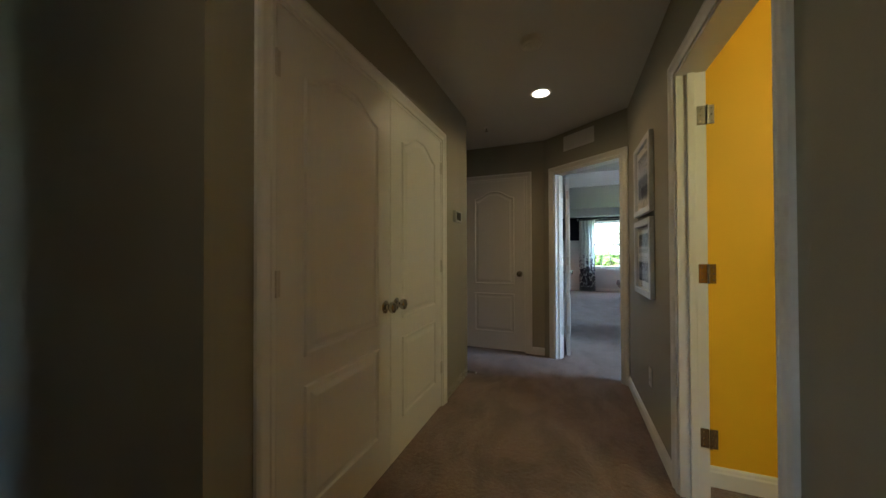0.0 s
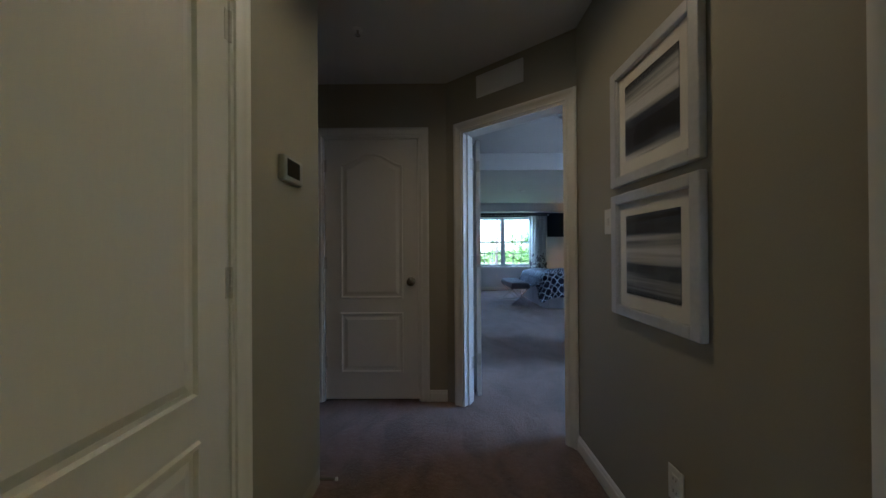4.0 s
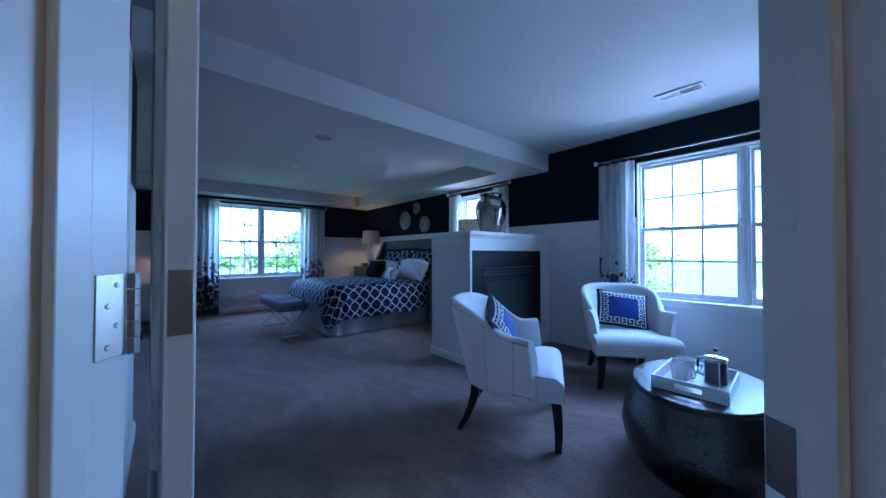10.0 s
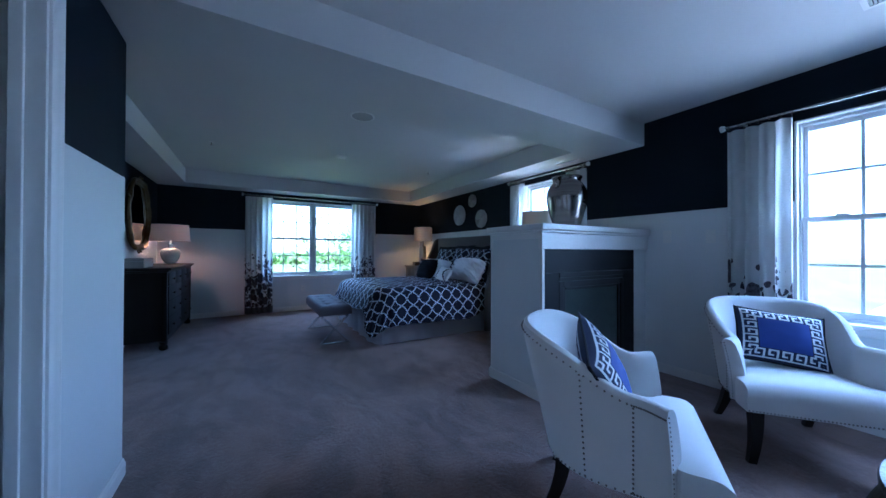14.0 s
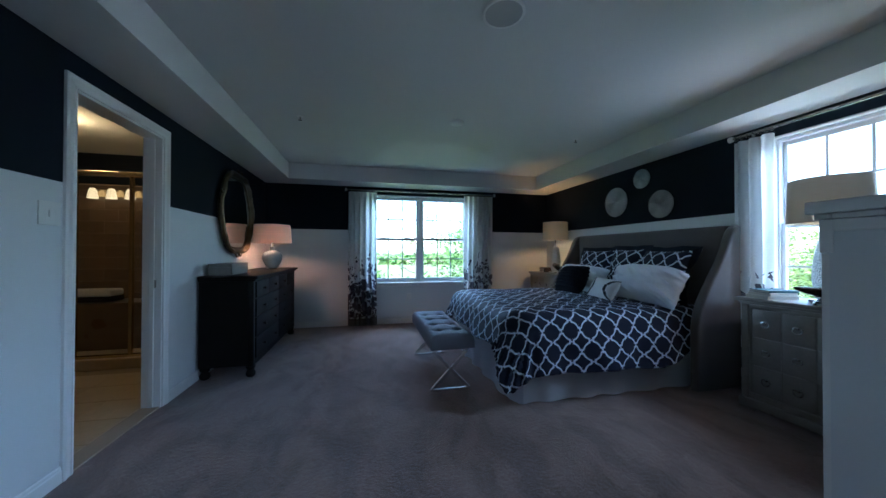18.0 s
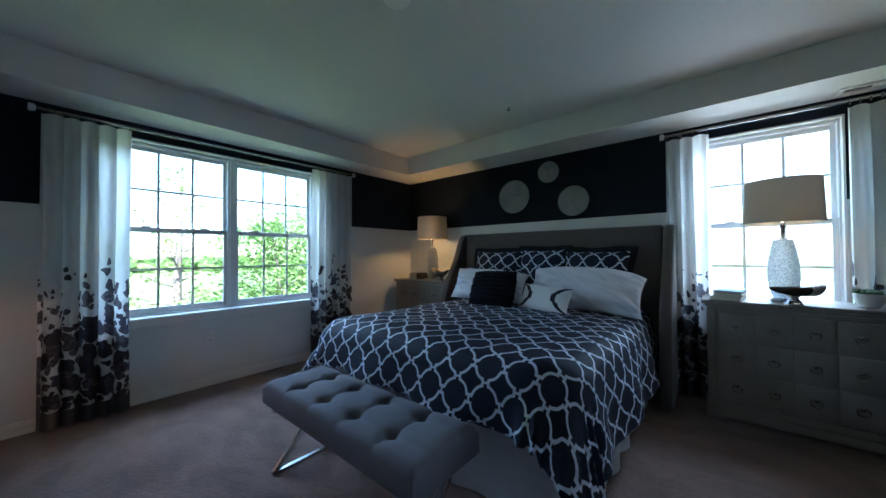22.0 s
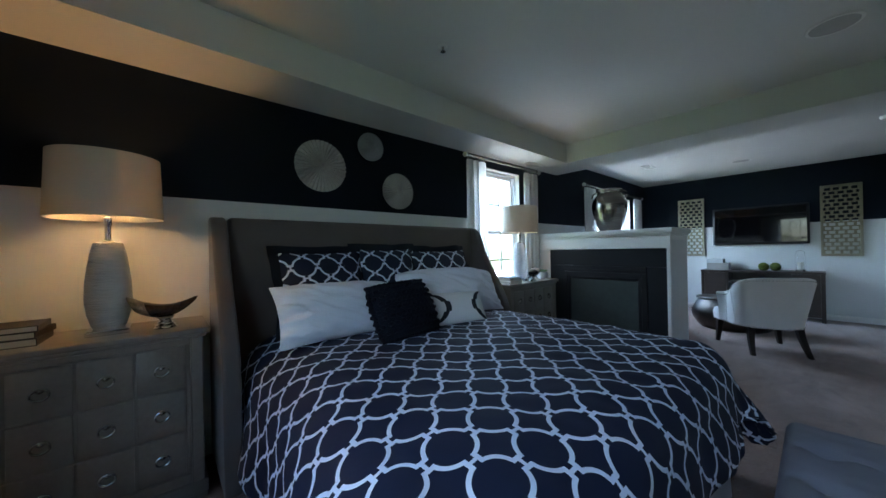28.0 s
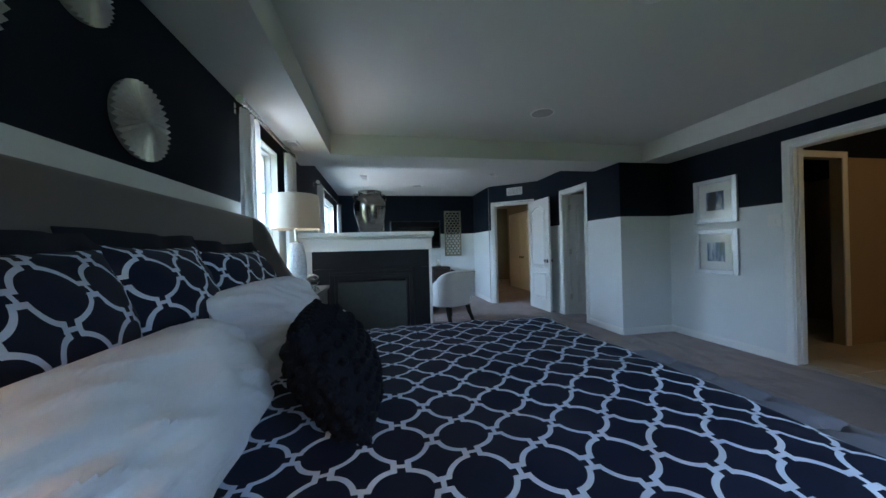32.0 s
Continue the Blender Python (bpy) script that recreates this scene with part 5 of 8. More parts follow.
def curtain_rod(length, m, rings):
    """A rod along x from 0, with cup finials, wall brackets and rings."""
    ob = thing("curtain_rod", (0, 0, 0), "brushed nickel curtain rod with cup finials and rings", "curtain rod", "curtain rods")
    ob.matrix_basis = m
    part("rod", tube([(0, 0, 0), (length, 0, 0)], 0.0105, 14), M_NICKEL, ob, "", True)
    for x, s in ((0, -1), (length, 1)):
        part("finial", lathe([(0.011, 0), (0.020, 0.004), (0.024, 0.012), (0.026, 0.030), (0.022, 0.034), (0.001, 0.035)], 20, m=Matrix.Translation((x, 0, 0)) @ Matrix.Rotation(radians(90 * s), 4, "Y")), M_PLASTIC, ob, "pale cup finial", True)
    for x in (0.10, length - 0.10):
        bm = tube([(x, 0, -0.012), (x, 0.05, -0.016), (x, 0.082, -0.016)], 0.006, 8)
        box(bm, x - 0.014, x + 0.014, 0.078, 0.085, -0.05, 0.02, bevel=0.002)
        part("bracket", bm, M_NICKEL, ob)
    for x in rings:
        pts = [(x, 0.019 * math.cos(a), -0.006 + 0.019 * math.sin(a)) for a in [2 * math.pi * k / 14 for k in range(14)]]
        part("ring", tube(pts, 0.0025, 6, True), M_NICKEL, ob, "", True)
    return ob


def ring_places(*spans):
    return [a + (b - a) * k / 6 for a, b in spans for k in range(7)]


curtain_rod(2.44, pose(0.955, 11.495, 2.155), ring_places((0.05, 0.46), (1.99, 2.40)))
curtain_rod(1.29, pose(4.395, 8.385, 2.165, 0, 0, -90), ring_places((0.02, 0.28), (1.01, 1.27)))
curtain_rod(2.46, pose(4.395, 5.820, 2.162, 0, 0, -90), ring_places((0.02, 0.38), (2.07, 2.43)))

# ---- furniture of the sleeping end ----
def nightstand(y):
    ob = thing("nightstand", (4.275, y, 0), "silver-grey painted three-drawer nightstand with ring pulls, against the wall", "nightstand", "nightstands")
    W, F, H = 0.86, -0.195, 0.835          # F: the front, towards -x
    part("top", boxed(F - 0.02, 0.20, -W / 2 - 0.03, W / 2 + 0.03, H - 0.028, H, 0.007, 3), M_GREYWOOD, ob, "", True)
    part("cornice", boxed(F - 0.008, 0.19, -W / 2 - 0.012, W / 2 + 0.012, H - 0.046, H - 0.029, 0.006, 2), M_GREYWOOD, ob, "", True)
    part("body", boxed(F + 0.022, 0.19, -W / 2 + 0.004, W / 2 - 0.004, 0.07, H - 0.047, 0.004), M_GREYWOOD, ob)
    for s in (-1, 1):
        a, b = sorted((s * (W / 2), s * (W / 2 - 0.05)))
        part("post", boxed(F, F + 0.05, a, b, 0.055, H - 0.047, 0.008, 3), M_GREYWOOD, ob, "", True)
        part("inner_moulding", boxed(F + 0.010, F + 0.024, *sorted((s * (W / 2 - 0.0505), s * (W / 2 - 0.064))), 0.13, H - 0.075, 0.004), M_GREYWOOD, ob)
    part("top_rail", boxed(F + 0.004, F + 0.024, -W / 2 + 0.0505, W / 2 - 0.0505, H - 0.074, H - 0.048, 0.004), M_GREYWOOD, ob)
    part("bottom_rail", boxed(F + 0.002, F + 0.024, -W / 2 + 0.0505, W / 2 - 0.0505, 0.085, 0.128, 0.005), M_GREYWOOD, ob)
    part("plinth", boxed(F - 0.012, 0.19, -W / 2 - 0.014, W / 2 + 0.014, 0.022, 0.083, 0.008, 3), M_GREYWOOD, ob, "", True)
    for s in (-1, 1):
        part("foot", boxed(F - 0.01, F + 0.07, *sorted((s * (W / 2 + 0.01), s * (W / 2 - 0.09))), 0.0, 0.022, 0.004), M_GREYWOOD, ob)
        part("foot", boxed(0.11, 0.18, *sorted((s * (W / 2 + 0.01), s * (W / 2 - 0.09))), 0.0, 0.022, 0.004), M_GREYWOOD, ob)
    z0, z1 = 0.131, H - 0.077
    rows, w = 3, W - 0.132
    for r in range(rows):
        lo, hi = z0 + (z1 - z0) * r / rows + 0.005, z0 + (z1 - z0) * (r + 1) / rows - 0.005
        d = part("drawer", boxed(F + 0.0165, F + 0.0218, -w / 2 + 0.002, w / 2 - 0.002, lo, hi), M_GREYWOOD, ob, "drawer front divided into four panels")
        for c in range(4):
            a, b = -w / 2 + w * c / 4 + 0.0055, -w / 2 + w * (c + 1) / 4 - 0.0055
            part("panel", boxed(F + 0.008, F + 0.0163, a, b, lo + 0.001, hi - 0.001, 0.003, 2), M_GREYWOOD, d, "", True)
        for c in range(4):
            yc, zc = -w / 2 + w * (c + 0.5) / 4, (lo + hi) / 2 + 0.012
            bm = lathe([(0.001, 0.0), (0.011, 0.0), (0.012, 0.003), (0.006, 0.010), (0.001, 0.013)], 14, m=Matrix.Translation((F + 0.008, yc, zc)) @ Matrix.Rotation(radians(-90), 4, "Y"))
            pts = [(F - 0.0005 + 0.002 * math.sin(k * math.pi / 9), yc + 0.026 * math.cos(2 * math.pi * k / 18), zc - 0.014 + 0.022 * math.sin(2 * math.pi * k / 18)) for k in range(18)]
            tube(pts, 0.0042, 6, True, bm=bm)
            part("ring_pull", bm, M_NICKEL, d, "oval nickel ring pull", True)
    return ob


nightstand(7.69)
nightstand(11.025)


def crackle_glass():
    m, t, b = tree_of("pebbled_pale_glass")
    v = coords(t)
    vor = t.nodes.new("ShaderNodeTexVoronoi")
    vor.inputs["Scale"].default_value = 115
    t.links.new(v, vor.inputs["Vector"])
    d = ramp(t, vor.outputs["Distance"], 0.05, 0.6)
    t.links.new(blend(t, d, (0.30, 0.34, 0.40), (0.88, 0.90, 0.92)), b.inputs["Base Color"])
    b.inputs["Roughness"].default_value = 0.16
    b.inputs["Transmission Weight"].default_value = 0.4
    b.inputs["IOR"].default_value = 1.3
    bump_to(t, b, vor.outputs["Distance"], 1.0, 0.006)
    return m


M_PEBBLE = crackle_glass()
M_STRATA = surface("ridged_white_glass", (0.62, 0.60, 0.56), 0.3, var=0.12, big=8, fine=30, bump=0.9, dist=0.006, stretch=(0.6, 0.6, 4.5))


def shade_mesh(r0, r1, z0, z1, steps=48):
    """An open drum with two skins."""
    bm = bmesh.new()
    prof = [(r0, z0), (r1, z1), (r1 - 0.004, z1), (r0 - 0.004, z0)]
    rings = [[bm.verts.new((r * math.cos(2 * math.pi * i / steps), r * math.sin(2 * math.pi * i / steps), z)) for i in range(steps)] for r, z in prof]
    for k in range(4):
        a, b = rings[k], rings[(k + 1) % 4]
        for i in range(steps):
            j = (i + 1) % steps
            bm.faces.new((a[i], a[j], b[j], b[i]))
    bmesh.ops.recalc_face_normals(bm, faces=bm.faces[:])
    return bm


def spider(r, z):
    bm = lathe([(0.006, z - 0.03), (0.006, z + 0.012)], 10)
    for k in range(3):
        a = 2 * math.pi * k / 3
        tube([(0, 0, z - 0.01), (r * math.cos(a), r * math.sin(a), z - 0.012)], 0.0025, 6, bm=bm)
    return bm


M_SOCKET_BULB = glow("frosted_lit_bulb", (1.0, 0.66, 0.34), 1.0)


def bulb_glass(parent, z):
    ob = part("light_bulb", lathe([(0.012, 0.0), (0.014, 0.02), (0.028, 0.05), (0.032, 0.075), (0.024, 0.10), (0.001, 0.112)], 16), M_SOCKET_BULB, parent, "lit frosted bulb", True)
    ob.location = (0, 0, z)
    ob.visible_shadow = False


def bedside_lamp(y, body_mat, label):
    ob = thing("table_lamp", (4.25, y, 0.8355), label, "lamp", "bedside lamps")
    part("base", boxed(-0.072, 0.072, -0.072, 0.072, 0, 0.026, 0.004), M_CHROME, ob, "square polished metal base")
    prof = [(0.052, 0.027), (0.060, 0.04), (0.073, 0.09), (0.081, 0.16), (0.079, 0.23), (0.071, 0.31), (0.061, 0.375), (0.052, 0.412), (0.050, 0.42), (0.042, 0.424)]
    part("body", lathe(prof, 40), body_mat, ob, "tapered textured glass body", True)
    part("neck", lathe([(0.020, 0.424), (0.022, 0.43), (0.012, 0.437), (0.012, 0.50), (0.016, 0.505), (0.016, 0.54), (0.010, 0.545)], 18), M_CHROME, ob, "", True)
    part("shade", shade_mesh(0.200, 0.190, 0.535, 0.825), M_SHADE, ob, "beige linen drum shade", True)
    part("spider", spider(0.187, 0.820), M_NICKEL, ob)
    part("finial", lathe([(0.004, 0.822), (0.010, 0.829), (0.012, 0.838), (0.006, 0.846), (0.001, 0.848)], 12), M_NICKEL, ob, "", True)
    bulb_glass(ob, 0.56)


bedside_lamp(7.71, M_PEBBLE, "table lamp with a clear pebbled glass body and beige drum shade")
bedside_lamp(10.935, M_STRATA, "lit table lamp, ridged white glass body, beige drum shade")


def book(x, y, z, w, d, h, turn, cover, label):
    ob = thing("book", (x, y, z), label, "book", turn=turn)
    bm = bmesh.new()
    box(bm, -d / 2, d / 2, -w / 2, w / 2, 0, 0.003, bevel=0.001, seg=1)
    box(bm, -d / 2, d / 2, -w / 2, w / 2, h - 0.003, h, bevel=0.001, seg=1)
    box(bm, -d / 2, -d / 2 + 0.003, -w / 2, w / 2, 0.003, h - 0.003)
    part("cover", bm, cover, ob)
    part("page_block", boxed(-d / 2 + 0.003, d / 2 - 0.005, -w / 2 + 0.004, w / 2 - 0.004, 0.003, h - 0.003), surface("paper", (0.66, 0.63, 0.55), 0.8, var=0.08, fine=300, bump=0.2, stretch=(1, 1, 12)), ob, "pale page block")


C_TEAL = surface("teal_book_cloth", (0.05, 0.11, 0.13), 0.7, fine=300)
C_CREAM = surface("cream_book_cloth", (0.62, 0.58, 0.50), 0.7, fine=300)
C_BROWN = surface("dark_brown_leather", (0.030, 0.018, 0.012), 0.5, var=0.3, fine=120, bump=0.3)
book(4.20, 8.00, 0.8355, 0.24, 0.17, 0.026, 80, C_CREAM, "cream book lying on the nightstand")
book(4.20, 7.995, 0.862, 0.23, 0.16, 0.020, 84, C_CREAM, "cream book in a stack on the nightstand")
book(4.205, 7.99, 0.8825, 0.22, 0.155, 0.018, 78, C_TEAL, "dark teal book on top of the stack")
book(4.270, 11.210, 0.8355, 0.22, 0.16, 0.030, 88, C_BROWN, "dark brown leather book on the nightstand")
book(4.275, 11.205, 0.866, 0.215, 0.155, 0.026, 84, C_BROWN, "dark brown leather book in a stack")
book(4.270, 11.210, 0.8925, 0.21, 0.155, 0.024, 90, C_BROWN, "dark brown leather book on top of the stack")


def horn_bowl(x, y, turn, label, rise=0.062):
    ob = thing("horn_dish", (x, y, 0.8355), label, "ornament", turn=turn)
    part("stand", lathe([(0.001, 0.0), (0.044, 0.0), (0.047, 0.004), (0.041, 0.009), (0.039, 0.012), (0.041, 0.016), (0.034, 0.021), (0.032, 0.024), (0.033, 0.028), (0.025, 0.033), (0.022, 0.038), (0.025, 0.044), (0.034, 0.052), (0.036, 0.058), (0.001, 0.060)], 28), M_CHROME, ob, "ribbed polished metal foot", True)
    n, k = 22, 14
    def ring(u):
        yy = -0.120 + 0.25 * u
        zz = 0.086 + 0.8 * rise * (1.9 * u - 0.9) ** 2 + (0.35 * rise * (u - 0.6) if u > 0.6 else 0)
        rad = 0.058 * (1 - u) ** 0.5 + 0.002
        return [(rad * math.cos(a), yy - 0.35 * rad * math.sin(a) * (1 - u), zz + rad * 0.72 * math.sin(a)) for a in [2 * math.pi * j / k for j in range(k)]]
    for name, lo, hi, mat, text in (("mouth", 0, 5, M_HORN_PALE, "cream mottled mouth of the horn"), ("horn", 5, n, M_HORN, "mottled dark brown polished horn")):
        bm = bmesh.new()
        rings = [[bm.verts.new(p) for p in ring(i / n)] for i in range(lo, hi + 1)]
        for a, b in zip(rings, rings[1:]):
            for j in range(k):
                l = (j + 1) % k
                bm.faces.new((a[j], a[l], b[l], b[j]))
        bm.faces.new(rings[0]), bm.faces.new(list(reversed(rings[-1])))
        bmesh.ops.recalc_face_normals(bm, faces=bm.faces[:])
        part(name, bm, mat, ob, text, True)


M_HORN = surface("mottled_horn", (0.030, 0.021, 0.016), 0.2, var=0.85, big=22, fine=60, bump=0.05)
M_HORN_PALE = surface("cream_horn", (0.20, 0.175, 0.14), 0.3, var=0.75, big=26, fine=70, bump=0.05)
horn_bowl(4.20, 10.735, 175, "polished horn dish on a silver foot")
horn_bowl(4.12, 7.68, 20, "polished horn dish on a silver foot beside the lamp", 0.018)


def succulent():
    ob = thing("potted_plant", (4.20, 7.36, 0.8355), "green succulent in a small white bowl on the nightstand", "plant")
    part("pot", lathe([(0.028, 0.0), (0.040, 0.004), (0.056, 0.035), (0.062, 0.066), (0.062, 0.082), (0.056, 0.082), (0.054, 0.066), (0.001, 0.064)], 28), surface("white_ceramic", (0.72, 0.71, 0.68), 0.3, var=0.04, fine=30, bump=0.0), ob, "white ceramic bowl", True)
    bm = bmesh.new()
    rng = random.Random(5)
    for c in range(15):
        a, r = c * 2.4, 0.013 * math.sqrt(c)
        cx, cy = r * math.cos(a), r * math.sin(a)
        for k in range(11):
            b, tilt = k * 2.4 + c, 20 + k * 6
            l = 0.026 + 0.008 * rng.random()
            m = Matrix.Translation((cx, cy, 0.084)) @ Matrix.Rotation(b, 4, "Z") @ Matrix.Rotation(radians(tilt), 4, "Y")
            pts = [(0, 0, 0), (0.006, 0, l * 0.5), (0, 0.002, l), (-0.006, 0, l * 0.5), (0, 0.004, l * 0.45), (0, -0.004, l * 0.45)]
            vs = [bm.verts.new(m @ Vector(p)) for p in pts]
            for q in ((0, 1, 4), (1, 2, 4), (2, 3, 4), (3, 0, 4), (1, 0, 5), (2, 1, 5), (3, 2, 5), (0, 3, 5)):
                bm.faces.new([vs[i] for i in q])
    p = part("leaves", bm, surface("succulent_green", (0.10, 0.17, 0.06), 0.5, var=0.3, big=20, fine=60, bump=0.0), ob, "fleshy green rosettes")
    p["kind"] = "stuff"


succulent()


def dresser():
    ob = thing("dresser", (0.0, 10.40, 0), "dark-stained wooden dresser with small and wide drawers", "dresser")
    x0, x1, W, H = -0.215, 0.235, 1.70, 0.95
    part("top", boxed(x0, x1 + 0.045, -W / 2 - 0.03, W / 2 + 0.03, H - 0.03, H, 0.008, 3), M_DRESSER, ob, "", True)
    part("top_moulding", boxed(x0, x1 + 0.022, -W / 2 - 0.012, W / 2 + 0.012, H - 0.05, H - 0.031, 0.006, 2), M_DRESSER, ob)
    part("body", boxed(x0, x1 - 0.004, -W / 2 + 0.004, W / 2 - 0.004, 0.11, H - 0.051, 0.004), M_DRESSER, ob)
    for s in (-1, 1):
        part("post", boxed(x1 - 0.045, x1 + 0.006, *sorted((s * W / 2, s * (W / 2 - 0.05))), 0.10, H - 0.051, 0.008, 3), M_DRESSER, ob, "", True)
        for x in (x0 + 0.04, x1 - 0.03):
            f = part("foot", lathe([(0.028, 0.0), (0.040, 0.012), (0.044, 0.035), (0.034, 0.058), (0.026, 0.066), (0.038, 0.080), (0.042, 0.098)], 20), M_DRESSER, ob, "turned bun foot", True)
            f.location = (x, s * (W / 2 - 0.045), 0)
    part("base_rail", boxed(x1 - 0.03, x1 + 0.002, -W / 2 + 0.051, W / 2 - 0.051, 0.10, 0.155, 0.006), M_DRESSER, ob)
    def drawer(a, b, lo, hi, pulls):
        d = part("drawer", boxed(x1 - 0.003, x1 + 0.014, a, b, lo, hi, 0.005, 2), M_DRESSER, ob, "", True)
        for y in pulls:
            bm = lathe([(0.006, 0.0), (0.005, 0.012), (0.014, 0.018), (0.016, 0.026), (0.010, 0.032), (0.001, 0.033)], 14, m=Matrix.Translation((x1 + 0.014, y, (lo + hi) / 2)) @ Matrix.Rotation(radians(90), 4, "Y"))
            part("knob", bm, surface("aged_bronze", (0.05, 0.04, 0.03), 0.35, 0.9), d, "dark bronze knob", True)
    w = W - 0.11
    for k in range(4):
        a, b = -w / 2 + w * k / 4 + 0.004, -w / 2 + w * (k + 1) / 4 - 0.004
        drawer(a, b, 0.735, 0.890, [(a + b) / 2])
    for k in range(2):
        a, b = (-w / 2 + 0.004, -0.004) if k == 0 else (0.004, w / 2 - 0.004)
        for lo, hi in ((0.555, 0.727), (0.365, 0.547), (0.165, 0.357)):
            drawer(a, b, lo, hi, [a + (b - a) * 0.25, a + (b - a) * 0.75])


dresser()


def celadon():
    m, t, b = tree_of("celadon_glaze")
    v = coords(t)
    t.links.new(blend(t, ramp(t, noise_tex(t, v, 6, 4), 0.3, 0.7), (0.36, 0.42, 0.42), (0.48, 0.53, 0.50)), b.inputs["Base Color"])
    b.inputs["Roughness"].default_value = 0.12
    return m


dl = thing("table_lamp", (0.05, 10.86, 0.9505), "lit table lamp with a celadon ceramic jar body and wide shade", "lamp")
part("base", lathe([(0.066, 0.0), (0.068, 0.006), (0.060, 0.016), (0.056, 0.020)], 28), M_CHROME, dl, "clear-edged metal base", True)
part("body", lathe([(0.052, 0.021), (0.070, 0.03), (0.098, 0.075), (0.116, 0.13), (0.118, 0.17), (0.104, 0.205), (0.070, 0.228), (0.038, 0.236), (0.030, 0.24), (0.027, 0.262), (0.032, 0.285), (0.036, 0.29)], 40), celadon(), dl, "pale celadon glazed jar", True)
part("neck", lathe([(0.014, 0.29), (0.014, 0.36), (0.018, 0.365), (0.018, 0.40)], 16), M_NICKEL, dl)
part("shade", shade_mesh(0.232, 0.215, 0.335, 0.575), shade_cloth("cream_linen_shade", (0.66, 0.56, 0.50)), dl, "cream linen drum shade", True)
part("spider", spider(0.212, 0.570), M_NICKEL, dl)
# Added out of sight in the shade to hold the up-light off the ceiling.
part("uplight_stop", lathe([(0.001, 0.556), (0.210, 0.556), (0.210, 0.559), (0.001, 0.559)], 40), M_SHADE, dl, "unseen linen disc added to stop the lamp's up-light")
bulb_glass(dl, 0.41)

bx = thing("storage_box", (-0.09, 9.88, 0.9505), "low grey shagreen box with metal edging on the dresser", "box")
M_SHAG = surface("grey_shagreen", (0.26, 0.245, 0.22), 0.5, var=0.18, big=10, fine=160, bump=0.3)
part("body", boxed(-0.10, 0.10, -0.21, 0.21, 0.0, 0.075, 0.003), M_SHAG, bx)
part("lid", boxed(-0.103, 0.103, -0.213, 0.213, 0.077, 0.108, 0.004), M_SHAG, bx)
for y in (-0.211, 0.205):
    part("edge_strip", boxed(0.0985, 0.102, y, y + 0.006, 0.0, 0.0755), M_NICKEL, bx)


def mirror_outline(k):
    """A scalloped cartouche; k in [0, 1) round the frame, height along z."""
    a = 2 * math.pi * k
    w, h = 0.445 * (1 + 0.045 * math.cos(4 * a) + 0.030 * math.cos(8 * a)), 0.465 * (1 + 0.02 * math.cos(6 * a))
    c, s = math.cos(a), math.sin(a)
    return w * math.copysign(abs(c) ** 0.72, c), h * math.copysign(abs(s) ** 0.80, s)


mi = thing("wall_mirror", (XW + 0.03, 10.39, 1.615), "antique gold scalloped mirror on the navy wall above the dresser", "mirror")
M_GOLD = surface("antique_gold_leaf", (0.095, 0.070, 0.036), 0.38, 0.85, var=0.5, big=8, fine=40, bump=0.5, dist=0.004)
N = 120
pts = [mirror_outline(i / N) for i in range(N)]
bm = bmesh.new()
prof = [(1.0, 0.0), (1.02, 0.02), (1.0, 0.042), (0.955, 0.048), (0.915, 0.036), (0.89, 0.018), (0.865, 0.022), (0.845, 0.014), (0.84, -0.01), (0.9, -0.025)]
rings = [[bm.verts.new((h + 0.004 * math.sin(i * math.pi * 24 / N) * (0.9 < s < 1.01), y * s, z * s)) for i, (y, z) in enumerate(pts)] for s, h in prof]
for a, b in zip(rings, rings[1:] + rings[:1]):
    for i in range(N):
        bm.faces.new((a[i], a[(i + 1) % N], b[(i + 1) % N], b[i]))
bmesh.ops.recalc_face_normals(bm, faces=bm.faces[:])
part("frame", bm, M_GOLD, mi, "carved antique gold frame", True)
def scroll(y, z, turn, size):
    """A carved leaf scroll: a tapering curl in low relief."""
    pts, rad = [], []
    for k in range(19):
        f = k / 18
        a, q = turn + f * 4.4, size * (1 - 0.78 * f)
        pts.append((0.024 + 0.012 * f, y + q * math.cos(a), z + q * math.sin(a)))
        rad.append(size * (0.26 - 0.10 * f))
    part("carving", tube(pts, rad, 8), M_GOLD, mi, "carved gold scroll", True)


for s in (-1, 1):
    scroll(s * 0.040, -0.470, math.pi / 2 if s > 0 else math.pi / 2 + 1.0, 0.045)
    scroll(s * 0.405, 0.205, 0.0 if s > 0 else math.pi, 0.050)
    scroll(s * 0.050, 0.475, -math.pi / 2, 0.045)
    scroll(s * 0.395, -0.150, 0.6 if s > 0 else math.pi - 0.6, 0.034)
mm, mt, mb = tree_of("mirror_silver")
mb.inputs["Base Color"].default_value, mb.inputs["Metallic"].default_value, mb.inputs["Roughness"].default_value = (0.86, 0.87, 0.88, 1), 1.0, 0.015
bm = bmesh.new()
bm.faces.new([bm.verts.new((0.006, y * 0.85, z * 0.85)) for y, z in pts])
bmesh.ops.recalc_face_normals(bm, faces=bm.faces[:])
bm.faces.ensure_lookup_table()
if bm.faces[0].normal.x < 0:
    bmesh.ops.reverse_faces(bm, faces=bm.faces[:])
part("mirror_glass", bm, mm, mi, "silvered mirror glass")
# three pleated discs over the bed
M_PLEAT = surface("aged_silver_leaf", (0.50, 0.49, 0.47), 0.40, 0.45, var=0.2, big=6, fine=60, bump=0.2)


